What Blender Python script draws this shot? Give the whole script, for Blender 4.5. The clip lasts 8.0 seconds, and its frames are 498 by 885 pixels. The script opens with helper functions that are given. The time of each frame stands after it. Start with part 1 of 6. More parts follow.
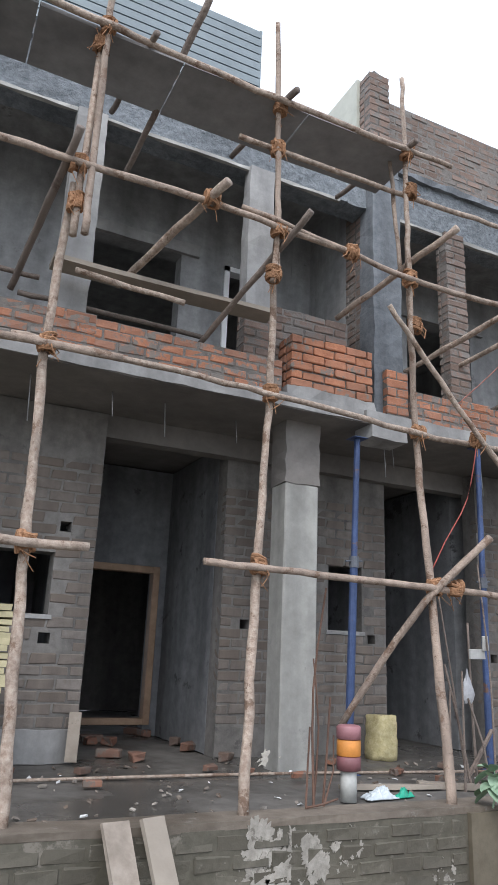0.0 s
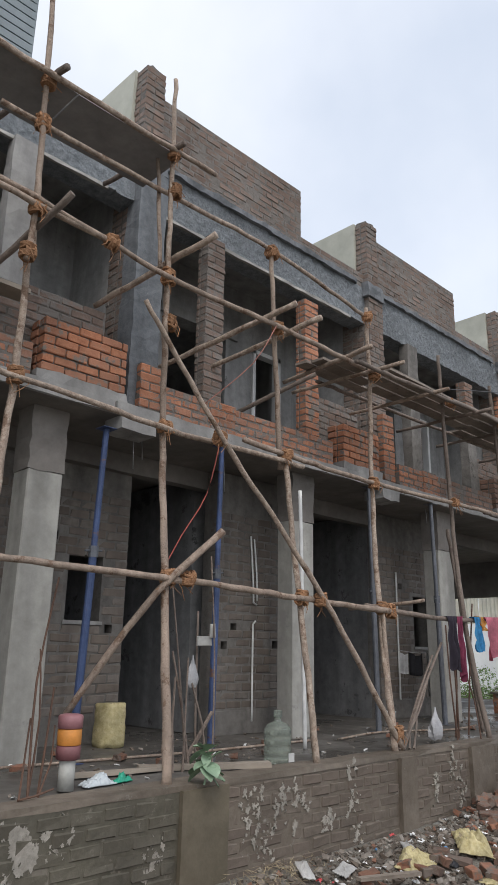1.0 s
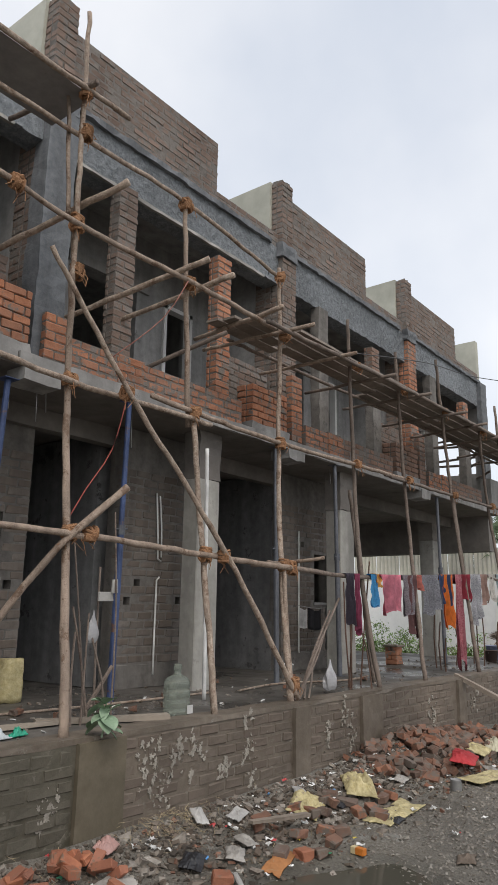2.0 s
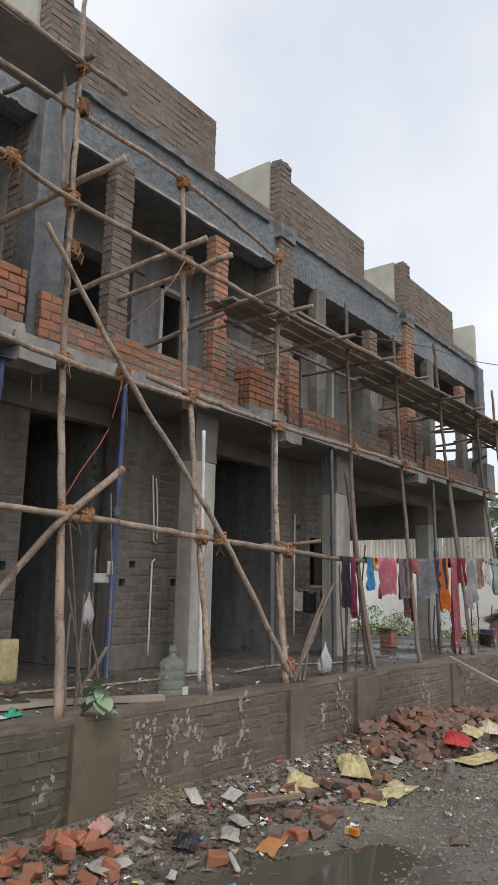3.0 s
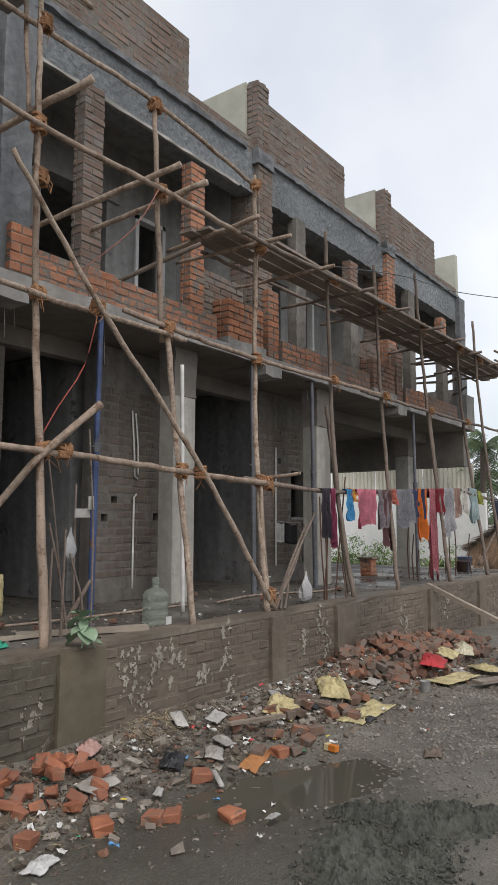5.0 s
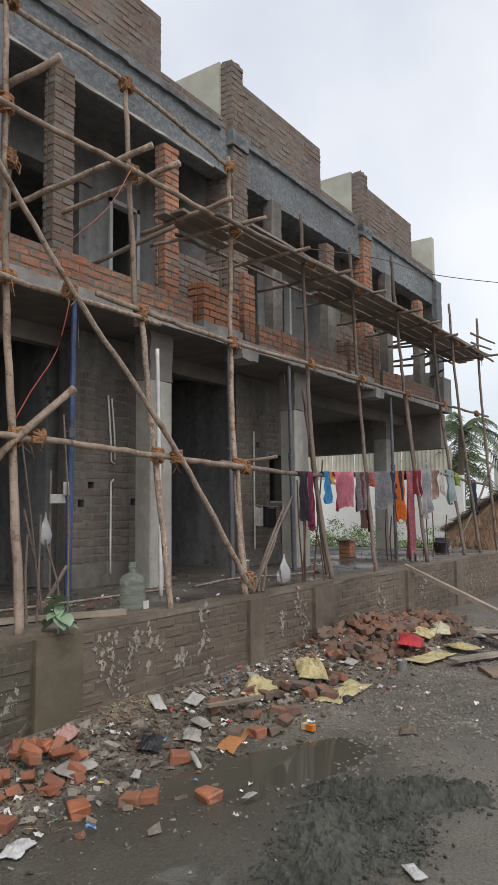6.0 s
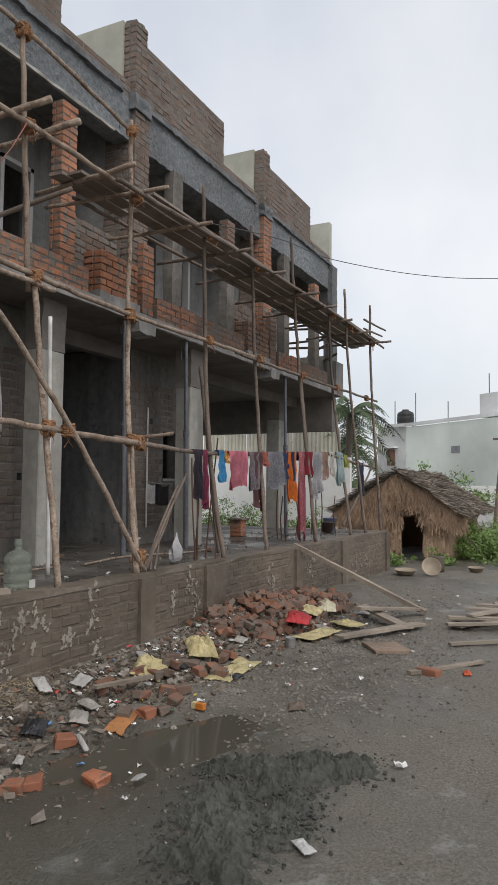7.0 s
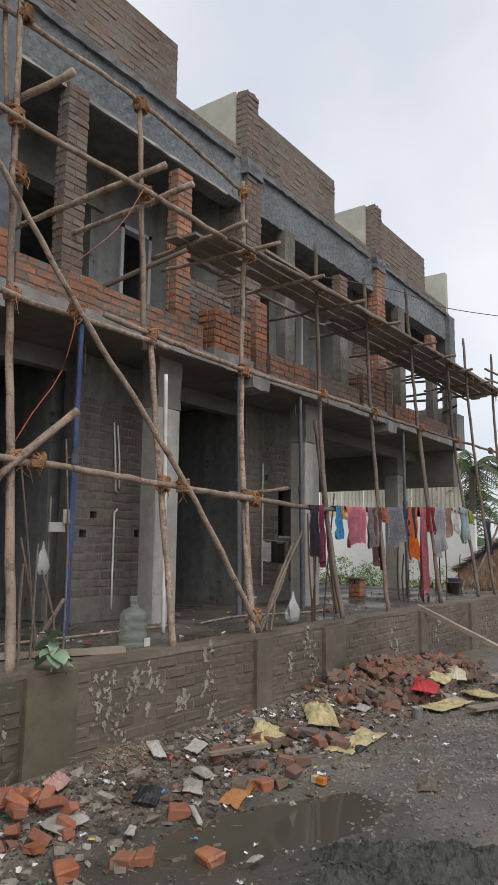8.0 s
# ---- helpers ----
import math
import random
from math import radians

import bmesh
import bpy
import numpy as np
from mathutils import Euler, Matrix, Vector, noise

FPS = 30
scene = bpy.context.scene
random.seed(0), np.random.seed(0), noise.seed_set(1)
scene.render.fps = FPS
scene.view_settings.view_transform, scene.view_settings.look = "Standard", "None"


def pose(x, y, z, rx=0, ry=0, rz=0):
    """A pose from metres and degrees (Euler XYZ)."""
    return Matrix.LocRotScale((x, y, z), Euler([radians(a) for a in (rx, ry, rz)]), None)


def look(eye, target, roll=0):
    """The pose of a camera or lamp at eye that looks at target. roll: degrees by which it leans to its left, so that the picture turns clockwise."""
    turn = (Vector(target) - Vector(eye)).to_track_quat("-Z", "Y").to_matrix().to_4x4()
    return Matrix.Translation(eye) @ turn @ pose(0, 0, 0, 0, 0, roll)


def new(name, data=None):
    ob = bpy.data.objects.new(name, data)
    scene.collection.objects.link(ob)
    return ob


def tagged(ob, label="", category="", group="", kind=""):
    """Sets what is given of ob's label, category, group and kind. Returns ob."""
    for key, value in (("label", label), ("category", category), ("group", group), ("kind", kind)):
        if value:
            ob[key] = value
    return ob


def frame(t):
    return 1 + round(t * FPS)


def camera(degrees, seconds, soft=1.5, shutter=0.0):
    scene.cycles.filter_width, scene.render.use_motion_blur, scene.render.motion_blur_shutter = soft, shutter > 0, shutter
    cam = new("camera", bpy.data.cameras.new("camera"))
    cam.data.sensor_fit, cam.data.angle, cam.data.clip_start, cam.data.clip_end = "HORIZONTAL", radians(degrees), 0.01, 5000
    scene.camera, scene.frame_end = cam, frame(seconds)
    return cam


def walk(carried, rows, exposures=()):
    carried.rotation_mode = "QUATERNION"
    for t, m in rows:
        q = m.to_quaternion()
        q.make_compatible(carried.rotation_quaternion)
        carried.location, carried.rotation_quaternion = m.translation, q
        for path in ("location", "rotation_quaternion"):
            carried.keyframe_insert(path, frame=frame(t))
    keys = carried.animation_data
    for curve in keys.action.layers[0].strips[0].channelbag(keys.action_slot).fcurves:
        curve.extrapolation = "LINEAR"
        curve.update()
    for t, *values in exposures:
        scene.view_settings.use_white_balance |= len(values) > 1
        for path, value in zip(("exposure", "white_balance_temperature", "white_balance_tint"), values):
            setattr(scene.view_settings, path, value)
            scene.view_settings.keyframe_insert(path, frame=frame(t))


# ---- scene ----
cam = camera(38.33, 8.0, soft=0.75)
PATH = [
    (0.0, -0.181, -4.071, 1.759, 106.50, -2.32, -25.65),
    (0.5, -0.142, -4.156, 1.773, 106.93, -1.71, -36.36),
    (1.0, -0.092, -4.200, 1.755, 106.29, -0.97, -44.73),
    (1.5, -0.079, -4.222, 1.751, 104.25, -0.94, -50.70),
    (3.0, -0.027, -4.175, 1.746, 101.80, -1.20, -52.47),
    (3.5, -0.041, -4.172, 1.748, 100.80, -1.11, -52.33),
    (4.0, -0.030, -4.174, 1.744, 100.08, -0.94, -52.10),
    (4.5, -0.012, -4.184, 1.739, 97.76, -0.55, -52.79),
    (6.0, 0.037, -4.229, 1.720, 95.43, 0.58, -55.16),
    (6.5, 0.064, -4.247, 1.715, 93.98, 0.76, -57.91),
    (7.0, 0.093, -4.127, 1.716, 93.72, -0.50, -63.98),
    (7.5, 0.134, -4.023, 1.725, 93.98, -1.02, -64.92),
    (8.0, 0.276, -4.025, 1.691, 98.31, -0.56, -54.72),
]
walk(cam, [(t, pose(x, y, z, rx, ry, rz)) for t, x, y, z, rx, ry, rz in PATH], exposures=[(0.0, 0.89, 5950, 10), (0.5, 0.59, 6020, 10), (1.0, 0.25, 6300, 10), (1.5, 0.15, 6500, 10), (3.0, 0.21, 6620, 10), (4.5, 0.20, 6620, 10), (6.5, 0.12, 6620, 10), (7.0, 0.03, 6620, 10), (7.5, -0.05, 6620, 10), (8.0, 0.10, 6620, 10)])

# ---- world and light: an overcast sky ----
SUN_EL, SUN_AZ = 52.0, 215.0
world = bpy.data.worlds.new("overcast_sky")
scene.world = world
world.use_nodes = True
wn, wl = world.node_tree.nodes, world.node_tree.links
wn.clear()
w_out = wn.new("ShaderNodeOutputWorld")
w_sky = wn.new("ShaderNodeTexSky")
w_sky.sky_type, w_sky.sun_disc = "NISHITA", False
w_sky.sun_elevation, w_sky.sun_rotation = radians(SUN_EL), radians(SUN_AZ)
w_sky.air_density, w_sky.dust_density = 1.0, 4.0
w_bg = wn.new("ShaderNodeBackground")
w_bg.inputs["Strength"].default_value = 0.05
w_cloud = wn.new("ShaderNodeBackground")
w_cloud.inputs["Strength"].default_value = 0.78
w_geo = wn.new("ShaderNodeTexCoord")
w_noise = wn.new("ShaderNodeTexNoise")
w_noise.inputs["Scale"].default_value, w_noise.inputs["Detail"].default_value = 2.2, 5.0
w_ramp = wn.new("ShaderNodeValToRGB")
w_ramp.color_ramp.elements[0].position, w_ramp.color_ramp.elements[0].color = 0.30, (0.67, 0.715, 0.785, 1)
w_ramp.color_ramp.elements[1].position, w_ramp.color_ramp.elements[1].color = 0.70, (1.0, 1.0, 1.0, 1)
w_add = wn.new("ShaderNodeAddShader")
wl.new(w_geo.outputs["Generated"], w_noise.inputs["Vector"])
wl.new(w_noise.outputs["Fac"], w_ramp.inputs["Fac"])
wl.new(w_ramp.outputs["Color"], w_cloud.inputs["Color"])
wl.new(w_sky.outputs["Color"], w_bg.inputs["Color"])
wl.new(w_bg.outputs[0], w_add.inputs[0])
wl.new(w_cloud.outputs[0], w_add.inputs[1])
wl.new(w_add.outputs[0], w_out.inputs["Surface"])
sun_data = bpy.data.lights.new("sun", "SUN")
sun_data.energy, sun_data.angle, sun_data.color = 0.7, radians(25), (1.0, 0.97, 0.93)
sun = new("sun", sun_data)
az = radians(SUN_AZ)
sun_dir = Vector((math.sin(az) * math.cos(radians(SUN_EL)), math.cos(az) * math.cos(radians(SUN_EL)), math.sin(radians(SUN_EL))))
sun.matrix_world = look(sun_dir * 60, (0, 0, 0))


# ---- materials ----
def mat(name, c1, c2, scale=9.0, rough=0.9, bump=0.35, big=0.9, grime=None, grime_at=0.62, rnd=None, metal=0.0, dist=0.012, streak=False, wet=0.0, gscale=3.1, island=None):
    """Two colours by a fine noise, a broad noise that lightens and darkens, patches of grime, and a third colour by the object's own chance."""
    m = bpy.data.materials.new(name)
    m.use_nodes = True
    n, l = m.node_tree.nodes, m.node_tree.links
    b = n["Principled BSDF"]
    geo = n.new("ShaderNodeNewGeometry")
    vec = geo.outputs["Position"]
    fine = n.new("ShaderNodeTexNoise")
    fine.inputs["Scale"].default_value, fine.inputs["Detail"].default_value, fine.inputs["Roughness"].default_value = scale, 8.0, 0.68
    l.new(vec, fine.inputs["Vector"])
    r1 = n.new("ShaderNodeMapRange")
    r1.inputs["From Min"].default_value, r1.inputs["From Max"].default_value = 0.34, 0.66
    l.new(fine.outputs["Fac"], r1.inputs["Value"])
    mix = n.new("ShaderNodeMix")
    mix.data_type = "RGBA"
    mix.inputs["A"].default_value, mix.inputs["B"].default_value = (*c1, 1), (*c2, 1)
    l.new(r1.outputs["Result"], mix.inputs["Factor"])
    col = mix.outputs["Result"]
    if rnd:
        info = n.new("ShaderNodeObjectInfo")
        mr = n.new("ShaderNodeMix")
        mr.data_type = "RGBA"
        mr.inputs["B"].default_value = (*rnd, 1)
        l.new(info.outputs["Random"], mr.inputs["Factor"])
        l.new(col, mr.inputs["A"])
        col = mr.outputs["Result"]
    if island:
        mi = n.new("ShaderNodeMix")
        mi.data_type = "RGBA"
        mi.inputs["B"].default_value = (*island, 1)
        l.new(geo.outputs["Random Per Island"], mi.inputs["Factor"])
        l.new(col, mi.inputs["A"])
        col = mi.outputs["Result"]
    broad = n.new("ShaderNodeTexNoise")
    broad.inputs["Scale"].default_value, broad.inputs["Detail"].default_value = big, 5.0
    if streak:
        mp = n.new("ShaderNodeMapping")
        mp.inputs["Scale"].default_value = (5.0, 5.0, 0.55)
        l.new(vec, mp.inputs["Vector"])
        l.new(mp.outputs["Vector"], broad.inputs["Vector"])
    else:
        l.new(vec, broad.inputs["Vector"])
    r2 = n.new("ShaderNodeMapRange")
    r2.inputs["From Min"].default_value, r2.inputs["From Max"].default_value = 0.3, 0.7
    r2.inputs["To Min"].default_value, r2.inputs["To Max"].default_value = 0.68, 1.22
    l.new(broad.outputs["Fac"], r2.inputs["Value"])
    mul = n.new("ShaderNodeMix")
    mul.data_type, mul.blend_type = "RGBA", "MULTIPLY"
    mul.inputs["Factor"].default_value = 1.0
    l.new(col, mul.inputs["A"])
    l.new(r2.outputs["Result"], mul.inputs["B"])
    col = mul.outputs["Result"]
    if grime:
        gn = n.new("ShaderNodeTexNoise")
        gn.inputs["Scale"].default_value, gn.inputs["Detail"].default_value, gn.inputs["Roughness"].default_value = gscale, 9.0, 0.72
        l.new(vec, gn.inputs["Vector"])
        gr = n.new("ShaderNodeMapRange")
        gr.inputs["From Min"].default_value, gr.inputs["From Max"].default_value = grime_at, grime_at + 0.05
        l.new(gn.outputs["Fac"], gr.inputs["Value"])
        gm = n.new("ShaderNodeMix")
        gm.data_type = "RGBA"
        gm.inputs["B"].default_value = (*grime, 1)
        l.new(gr.outputs["Result"], gm.inputs["Factor"])
        l.new(col, gm.inputs["A"])
        col = gm.outputs["Result"]
    l.new(col, b.inputs["Base Color"])
    b.inputs["Metallic"].default_value = metal
    if wet:
        rw = n.new("ShaderNodeMapRange")
        rw.inputs["From Min"].default_value, rw.inputs["From Max"].default_value = 0.42, 0.6
        rw.inputs["To Min"].default_value, rw.inputs["To Max"].default_value = wet, rough
        l.new(broad.outputs["Fac"], rw.inputs["Value"])
        l.new(rw.outputs["Result"], b.inputs["Roughness"])
    else:
        b.inputs["Roughness"].default_value = rough
    bp = n.new("ShaderNodeBump")
    bp.inputs["Strength"].default_value, bp.inputs["Distance"].default_value = bump, dist
    l.new(fine.outputs["Fac"], bp.inputs["Height"])
    l.new(bp.outputs["Normal"], b.inputs["Normal"])
    return m


M_BRICK = mat("fresh_brick", (0.36, 0.142, 0.076), (0.52, 0.235, 0.128), 14, 0.92, 0.8, 2.0, (0.20, 0.175, 0.152), 0.53, rnd=(0.33, 0.165, 0.105), gscale=7.0)
M_DULL = mat("dull_brown_brick", (0.145, 0.110, 0.090), (0.230, 0.168, 0.136), 14, 0.93, 0.7, 1.2, (0.185, 0.165, 0.147), 0.50, rnd=(0.21, 0.148, 0.118), gscale=6.0)
M_SMEAR = mat("mortar_streaked_brick", (0.34, 0.138, 0.076), (0.49, 0.222, 0.124), 14, 0.92, 0.9, 1.6, (0.195, 0.172, 0.15), 0.505, rnd=(0.30, 0.16, 0.108), gscale=6.5)
M_DUSTY = mat("mortar_smeared_brick", (0.20, 0.125, 0.092), (0.30, 0.175, 0.122), 14, 0.93, 0.7, 1.6, (0.185, 0.165, 0.147), 0.53, rnd=(0.23, 0.15, 0.115), gscale=3.6)
M_MORTAR = mat("cement_mortar", (0.128, 0.115, 0.102), (0.205, 0.187, 0.168), 22, 0.95, 0.8, 1.5)
M_CONC = mat("raw_concrete", (0.25, 0.245, 0.235), (0.34, 0.33, 0.315), 7, 0.9, 0.4, 0.8, (0.17, 0.165, 0.16), 0.64, streak=True)
M_COLUMN = mat("column_concrete", (0.295, 0.288, 0.262), (0.395, 0.385, 0.352), 6, 0.88, 0.35, 0.6, (0.26, 0.25, 0.235), 0.60, streak=True)
M_BEAM = mat("hacked_concrete_beam", (0.15, 0.168, 0.182), (0.285, 0.305, 0.32), 15, 0.9, 1.0, 1.1, (0.38, 0.39, 0.39), 0.65, dist=0.06, gscale=5.0)
# concrete darker than its own tone: shade under the floor slab is painted in
M_SOFFIT = mat("shaded_shuttered_soffit", (0.158, 0.144, 0.130), (0.225, 0.207, 0.188), 4, 0.9, 0.3, 0.7, (0.28, 0.26, 0.24), 0.66)
M_BLOCK = mat("rough_block_wall", (0.130, 0.121, 0.110), (0.200, 0.187, 0.170), 9, 0.94, 0.6, 0.8, (0.095, 0.089, 0.082), 0.60, streak=True)
M_PLASTER = mat("pale_plaster", (0.395, 0.395, 0.335), (0.46, 0.46, 0.395), 5, 0.9, 0.2, 0.7)
M_PLINTH = mat("stained_plinth_plaster", (0.118, 0.095, 0.072), (0.185, 0.155, 0.122), 8, 0.85, 0.6, 0.9, (0.235, 0.215, 0.185), 0.60, wet=0.45, gscale=4.5)
M_PBRICK = mat("washed_plinth_brick", (0.118, 0.095, 0.073), (0.190, 0.158, 0.128), 12, 0.9, 0.5, 0.9, (0.36, 0.34, 0.31), 0.64, rnd=(0.14, 0.11, 0.088), gscale=8.0)
M_WBRICK = mat("limewashed_brick", (0.15, 0.13, 0.112), (0.215, 0.19, 0.168), 10, 0.94, 0.5, 0.9, (0.20, 0.115, 0.08), 0.66, rnd=(0.15, 0.122, 0.10), streak=True)
M_INNER = mat("inner_cement_wall", (0.24, 0.24, 0.236), (0.335, 0.333, 0.325), 8, 0.92, 0.4, 0.8, (0.18, 0.177, 0.172), 0.63, streak=True)
M_DECK = mat("dark_deck_plank", (0.21, 0.178, 0.15), (0.31, 0.265, 0.225), 12, 0.85, 0.4, 1.5, (0.10, 0.085, 0.072), 0.60, rnd=(0.17, 0.14, 0.115))
M_DARKCONC = mat("dark_bluish_concrete", (0.12, 0.13, 0.14), (0.18, 0.19, 0.20), 14, 0.9, 0.6, 1.2, (0.25, 0.25, 0.245), 0.64, streak=True)
M_SPLASH = mat("dried_cement_splash", (0.25, 0.23, 0.195), (0.41, 0.38, 0.33), 20, 0.9, 0.5, 3.0, (0.16, 0.145, 0.12), 0.56, gscale=9.0)
M_EARTH = mat("brown_earth_crumbs", (0.095, 0.075, 0.058), (0.16, 0.13, 0.10), 14, 0.95, 0.5, 2.0, island=(0.07, 0.058, 0.047))
M_FLOOR = mat("wet_cement_floor", (0.080, 0.073, 0.063), (0.138, 0.127, 0.113), 6, 0.8, 0.4, 1.0, (0.20, 0.185, 0.165), 0.66, wet=0.25)
M_POLE = mat("stripped_pole_wood", (0.26, 0.185, 0.138), (0.50, 0.415, 0.335), 26, 0.82, 1.0, 2.5, (0.19, 0.125, 0.086), 0.55, rnd=(0.33, 0.255, 0.20), dist=0.02, gscale=6.0, streak=True)
M_POLE_D = mat("weathered_pole_wood", (0.125, 0.095, 0.078), (0.27, 0.215, 0.175), 24, 0.85, 0.8, 2.5, (0.10, 0.072, 0.058), 0.58, rnd=(0.18, 0.145, 0.12), dist=0.02)
M_ROPE = mat("coir_rope", (0.25, 0.125, 0.062), (0.40, 0.225, 0.12), 60, 0.95, 0.8, 3.0)
M_PLANK = mat("weathered_plank", (0.26, 0.215, 0.17), (0.36, 0.305, 0.25), 12, 0.85, 0.4, 1.5, (0.18, 0.15, 0.125), 0.62, rnd=(0.30, 0.26, 0.21))
M_PLY = mat("grey_plywood", (0.21, 0.205, 0.205), (0.29, 0.285, 0.28), 5, 0.8, 0.2, 0.8, (0.165, 0.155, 0.155), 0.64)
M_BLUE = mat("blue_painted_steel", (0.042, 0.070, 0.165), (0.065, 0.10, 0.215), 20, 0.5, 0.2, 2.0, (0.15, 0.085, 0.06), 0.58, metal=0.2)
M_GREYSTEEL = mat("grey_steel", (0.13, 0.14, 0.16), (0.18, 0.19, 0.21), 20, 0.5, 0.2, 2.0, (0.16, 0.09, 0.06), 0.62, metal=0.4)
M_RUST = mat("rusty_steel", (0.085, 0.048, 0.033), (0.135, 0.075, 0.05), 40, 0.85, 0.4, 2.0)
M_SIDING = mat("grey_blue_siding", (0.20, 0.235, 0.25), (0.235, 0.275, 0.29), 8, 0.6, 0.1, 0.7)
M_DOORWOOD = mat("door_frame_wood", (0.30, 0.19, 0.115), (0.40, 0.265, 0.17), 9, 0.6, 0.3, 2.0)
M_WHITE = mat("white_paint", (0.76, 0.76, 0.75), (0.83, 0.83, 0.82), 6, 0.7, 0.1, 0.3, (0.6, 0.6, 0.58), 0.68)
M_GREENWALL = mat("pale_green_wall", (0.77, 0.82, 0.745), (0.81, 0.85, 0.78), 3, 0.85, 0.1, 0.15, (0.73, 0.78, 0.71), 0.66)
M_PVC = mat("white_plastic", (0.70, 0.70, 0.68), (0.76, 0.76, 0.74), 8, 0.45, 0.05, 2.0)
M_SHEET = mat("pale_corrugated_sheet", (0.62, 0.60, 0.52), (0.70, 0.68, 0.60), 3, 0.6, 0.1, 0.5)
M_GROUND = mat("muddy_ground", (0.090, 0.081, 0.065), (0.225, 0.207, 0.174), 55, 0.93, 1.0, 0.55, (0.25, 0.244, 0.22), 0.59, dist=0.016, wet=0.28, gscale=2.0)


def soak(m, centre, reach):
    """Darker, glossier mud round the standing water, with an uneven edge."""
    n, l = m.node_tree.nodes, m.node_tree.links
    b = n["Principled BSDF"]
    geo = n.new("ShaderNodeNewGeometry")
    mp = n.new("ShaderNodeMapping")
    mp.inputs["Location"].default_value = (-centre[0] / reach[0], -centre[1] / reach[1], 0)
    mp.inputs["Scale"].default_value = (1 / reach[0], 1 / reach[1], 0)
    ln = n.new("ShaderNodeVectorMath")
    ln.operation = "LENGTH"
    nz = n.new("ShaderNodeTexNoise")
    nz.inputs["Scale"].default_value, nz.inputs["Detail"].default_value = 1.7, 6.0
    ad = n.new("ShaderNodeMath")
    ad.operation = "ADD"
    mr = n.new("ShaderNodeMapRange")
    mr.inputs["From Min"].default_value, mr.inputs["From Max"].default_value = 1.30, 1.62
    mr.inputs["To Min"].default_value, mr.inputs["To Max"].default_value = 1.0, 0.0
    l.new(geo.outputs["Position"], mp.inputs["Vector"])
    l.new(geo.outputs["Position"], nz.inputs["Vector"])
    l.new(mp.outputs["Vector"], ln.inputs[0])
    l.new(ln.outputs["Value"], ad.inputs[0])
    l.new(nz.outputs["Fac"], ad.inputs[1])
    l.new(ad.outputs["Value"], mr.inputs["Value"])
    mx = n.new("ShaderNodeMix")
    mx.data_type, mx.blend_type = "RGBA", "MULTIPLY"
    mx.inputs["B"].default_value = (0.60, 0.62, 0.60, 1)
    l.new(mr.outputs["Result"], mx.inputs["Factor"])
    l.new(b.inputs["Base Color"].links[0].from_socket, mx.inputs["A"])
    l.new(mx.outputs["Result"], b.inputs["Base Color"])
    mf = n.new("ShaderNodeMix")
    mf.inputs["B"].default_value = 0.30
    l.new(mr.outputs["Result"], mf.inputs["Factor"])
    l.new(b.inputs["Roughness"].links[0].from_socket, mf.inputs["A"])
    l.new(mf.outputs["Result"], b.inputs["Roughness"])


soak(M_GROUND, (3.2, -1.75), (2.1, 1.05))
M_GRAVEL = mat("pale_gravel", (0.235, 0.218, 0.190), (0.37, 0.345, 0.305), 30, 0.93, 0.4, 3.0, island=(0.155, 0.138, 0.115))
M_BASIN = mat("tan_basin", (0.33, 0.27, 0.205), (0.42, 0.35, 0.27), 12, 0.7, 0.2, 2.0)
M_OLDBOARD = mat("old_brown_board", (0.20, 0.14, 0.10), (0.29, 0.215, 0.16), 14, 0.85, 0.4, 2.0, (0.14, 0.10, 0.075), 0.58)
M_MOSS = mat("damp_mossy_plaster", (0.068, 0.062, 0.043), (0.118, 0.106, 0.080), 9, 0.8, 0.6, 1.3, (0.175, 0.155, 0.125), 0.56, wet=0.4, gscale=3.5)
M_MOSSB = mat("damp_mossy_brick", (0.072, 0.066, 0.047), (0.128, 0.114, 0.088), 12, 0.8, 0.6, 1.3, (0.175, 0.16, 0.13), 0.60, rnd=(0.085, 0.075, 0.055), gscale=5.0)
M_OLIVE = mat("olive_stained_plaster", (0.108, 0.090, 0.060), (0.150, 0.126, 0.088), 7, 0.85, 0.4, 1.2, (0.10, 0.09, 0.062), 0.60, wet=0.5)
M_SAND = mat("dark_sand", (0.050, 0.053, 0.045), (0.105, 0.108, 0.093), 30, 0.95, 1.0, 1.6, dist=0.02)
M_STONE = mat("broken_stone", (0.20, 0.175, 0.145), (0.40, 0.365, 0.32), 14, 0.92, 0.6, 4.0, island=(0.115, 0.085, 0.062))
M_RUBBRICK = mat("broken_brick", (0.20, 0.092, 0.058), (0.33, 0.150, 0.088), 12, 0.9, 0.6, 2.0, (0.15, 0.122, 0.10), 0.50, rnd=(0.135, 0.098, 0.078), gscale=8.0)
M_WETBRICK = mat("wet_orange_brick", (0.31, 0.105, 0.052), (0.45, 0.175, 0.088), 12, 0.75, 0.6, 2.0, (0.20, 0.125, 0.085), 0.56, rnd=(0.26, 0.11, 0.07), gscale=8.0)
M_SACK = mat("yellow_woven_sack", (0.40, 0.335, 0.155), (0.57, 0.50, 0.29), 30, 0.8, 0.6, 6.0, (0.27, 0.22, 0.14), 0.58, gscale=7.0)
M_LEAF = mat("green_leaf", (0.19, 0.30, 0.075), (0.31, 0.43, 0.14), 8, 0.6, 0.2, 1.5, island=(0.13, 0.22, 0.055))
M_PALELEAF = mat("pale_green_leaf", (0.19, 0.29, 0.18), (0.30, 0.40, 0.28), 14, 0.6, 0.2, 5.0)
M_PALM = mat("palm_frond", (0.06, 0.095, 0.04), (0.095, 0.14, 0.06), 8, 0.6, 0.2, 1.0)
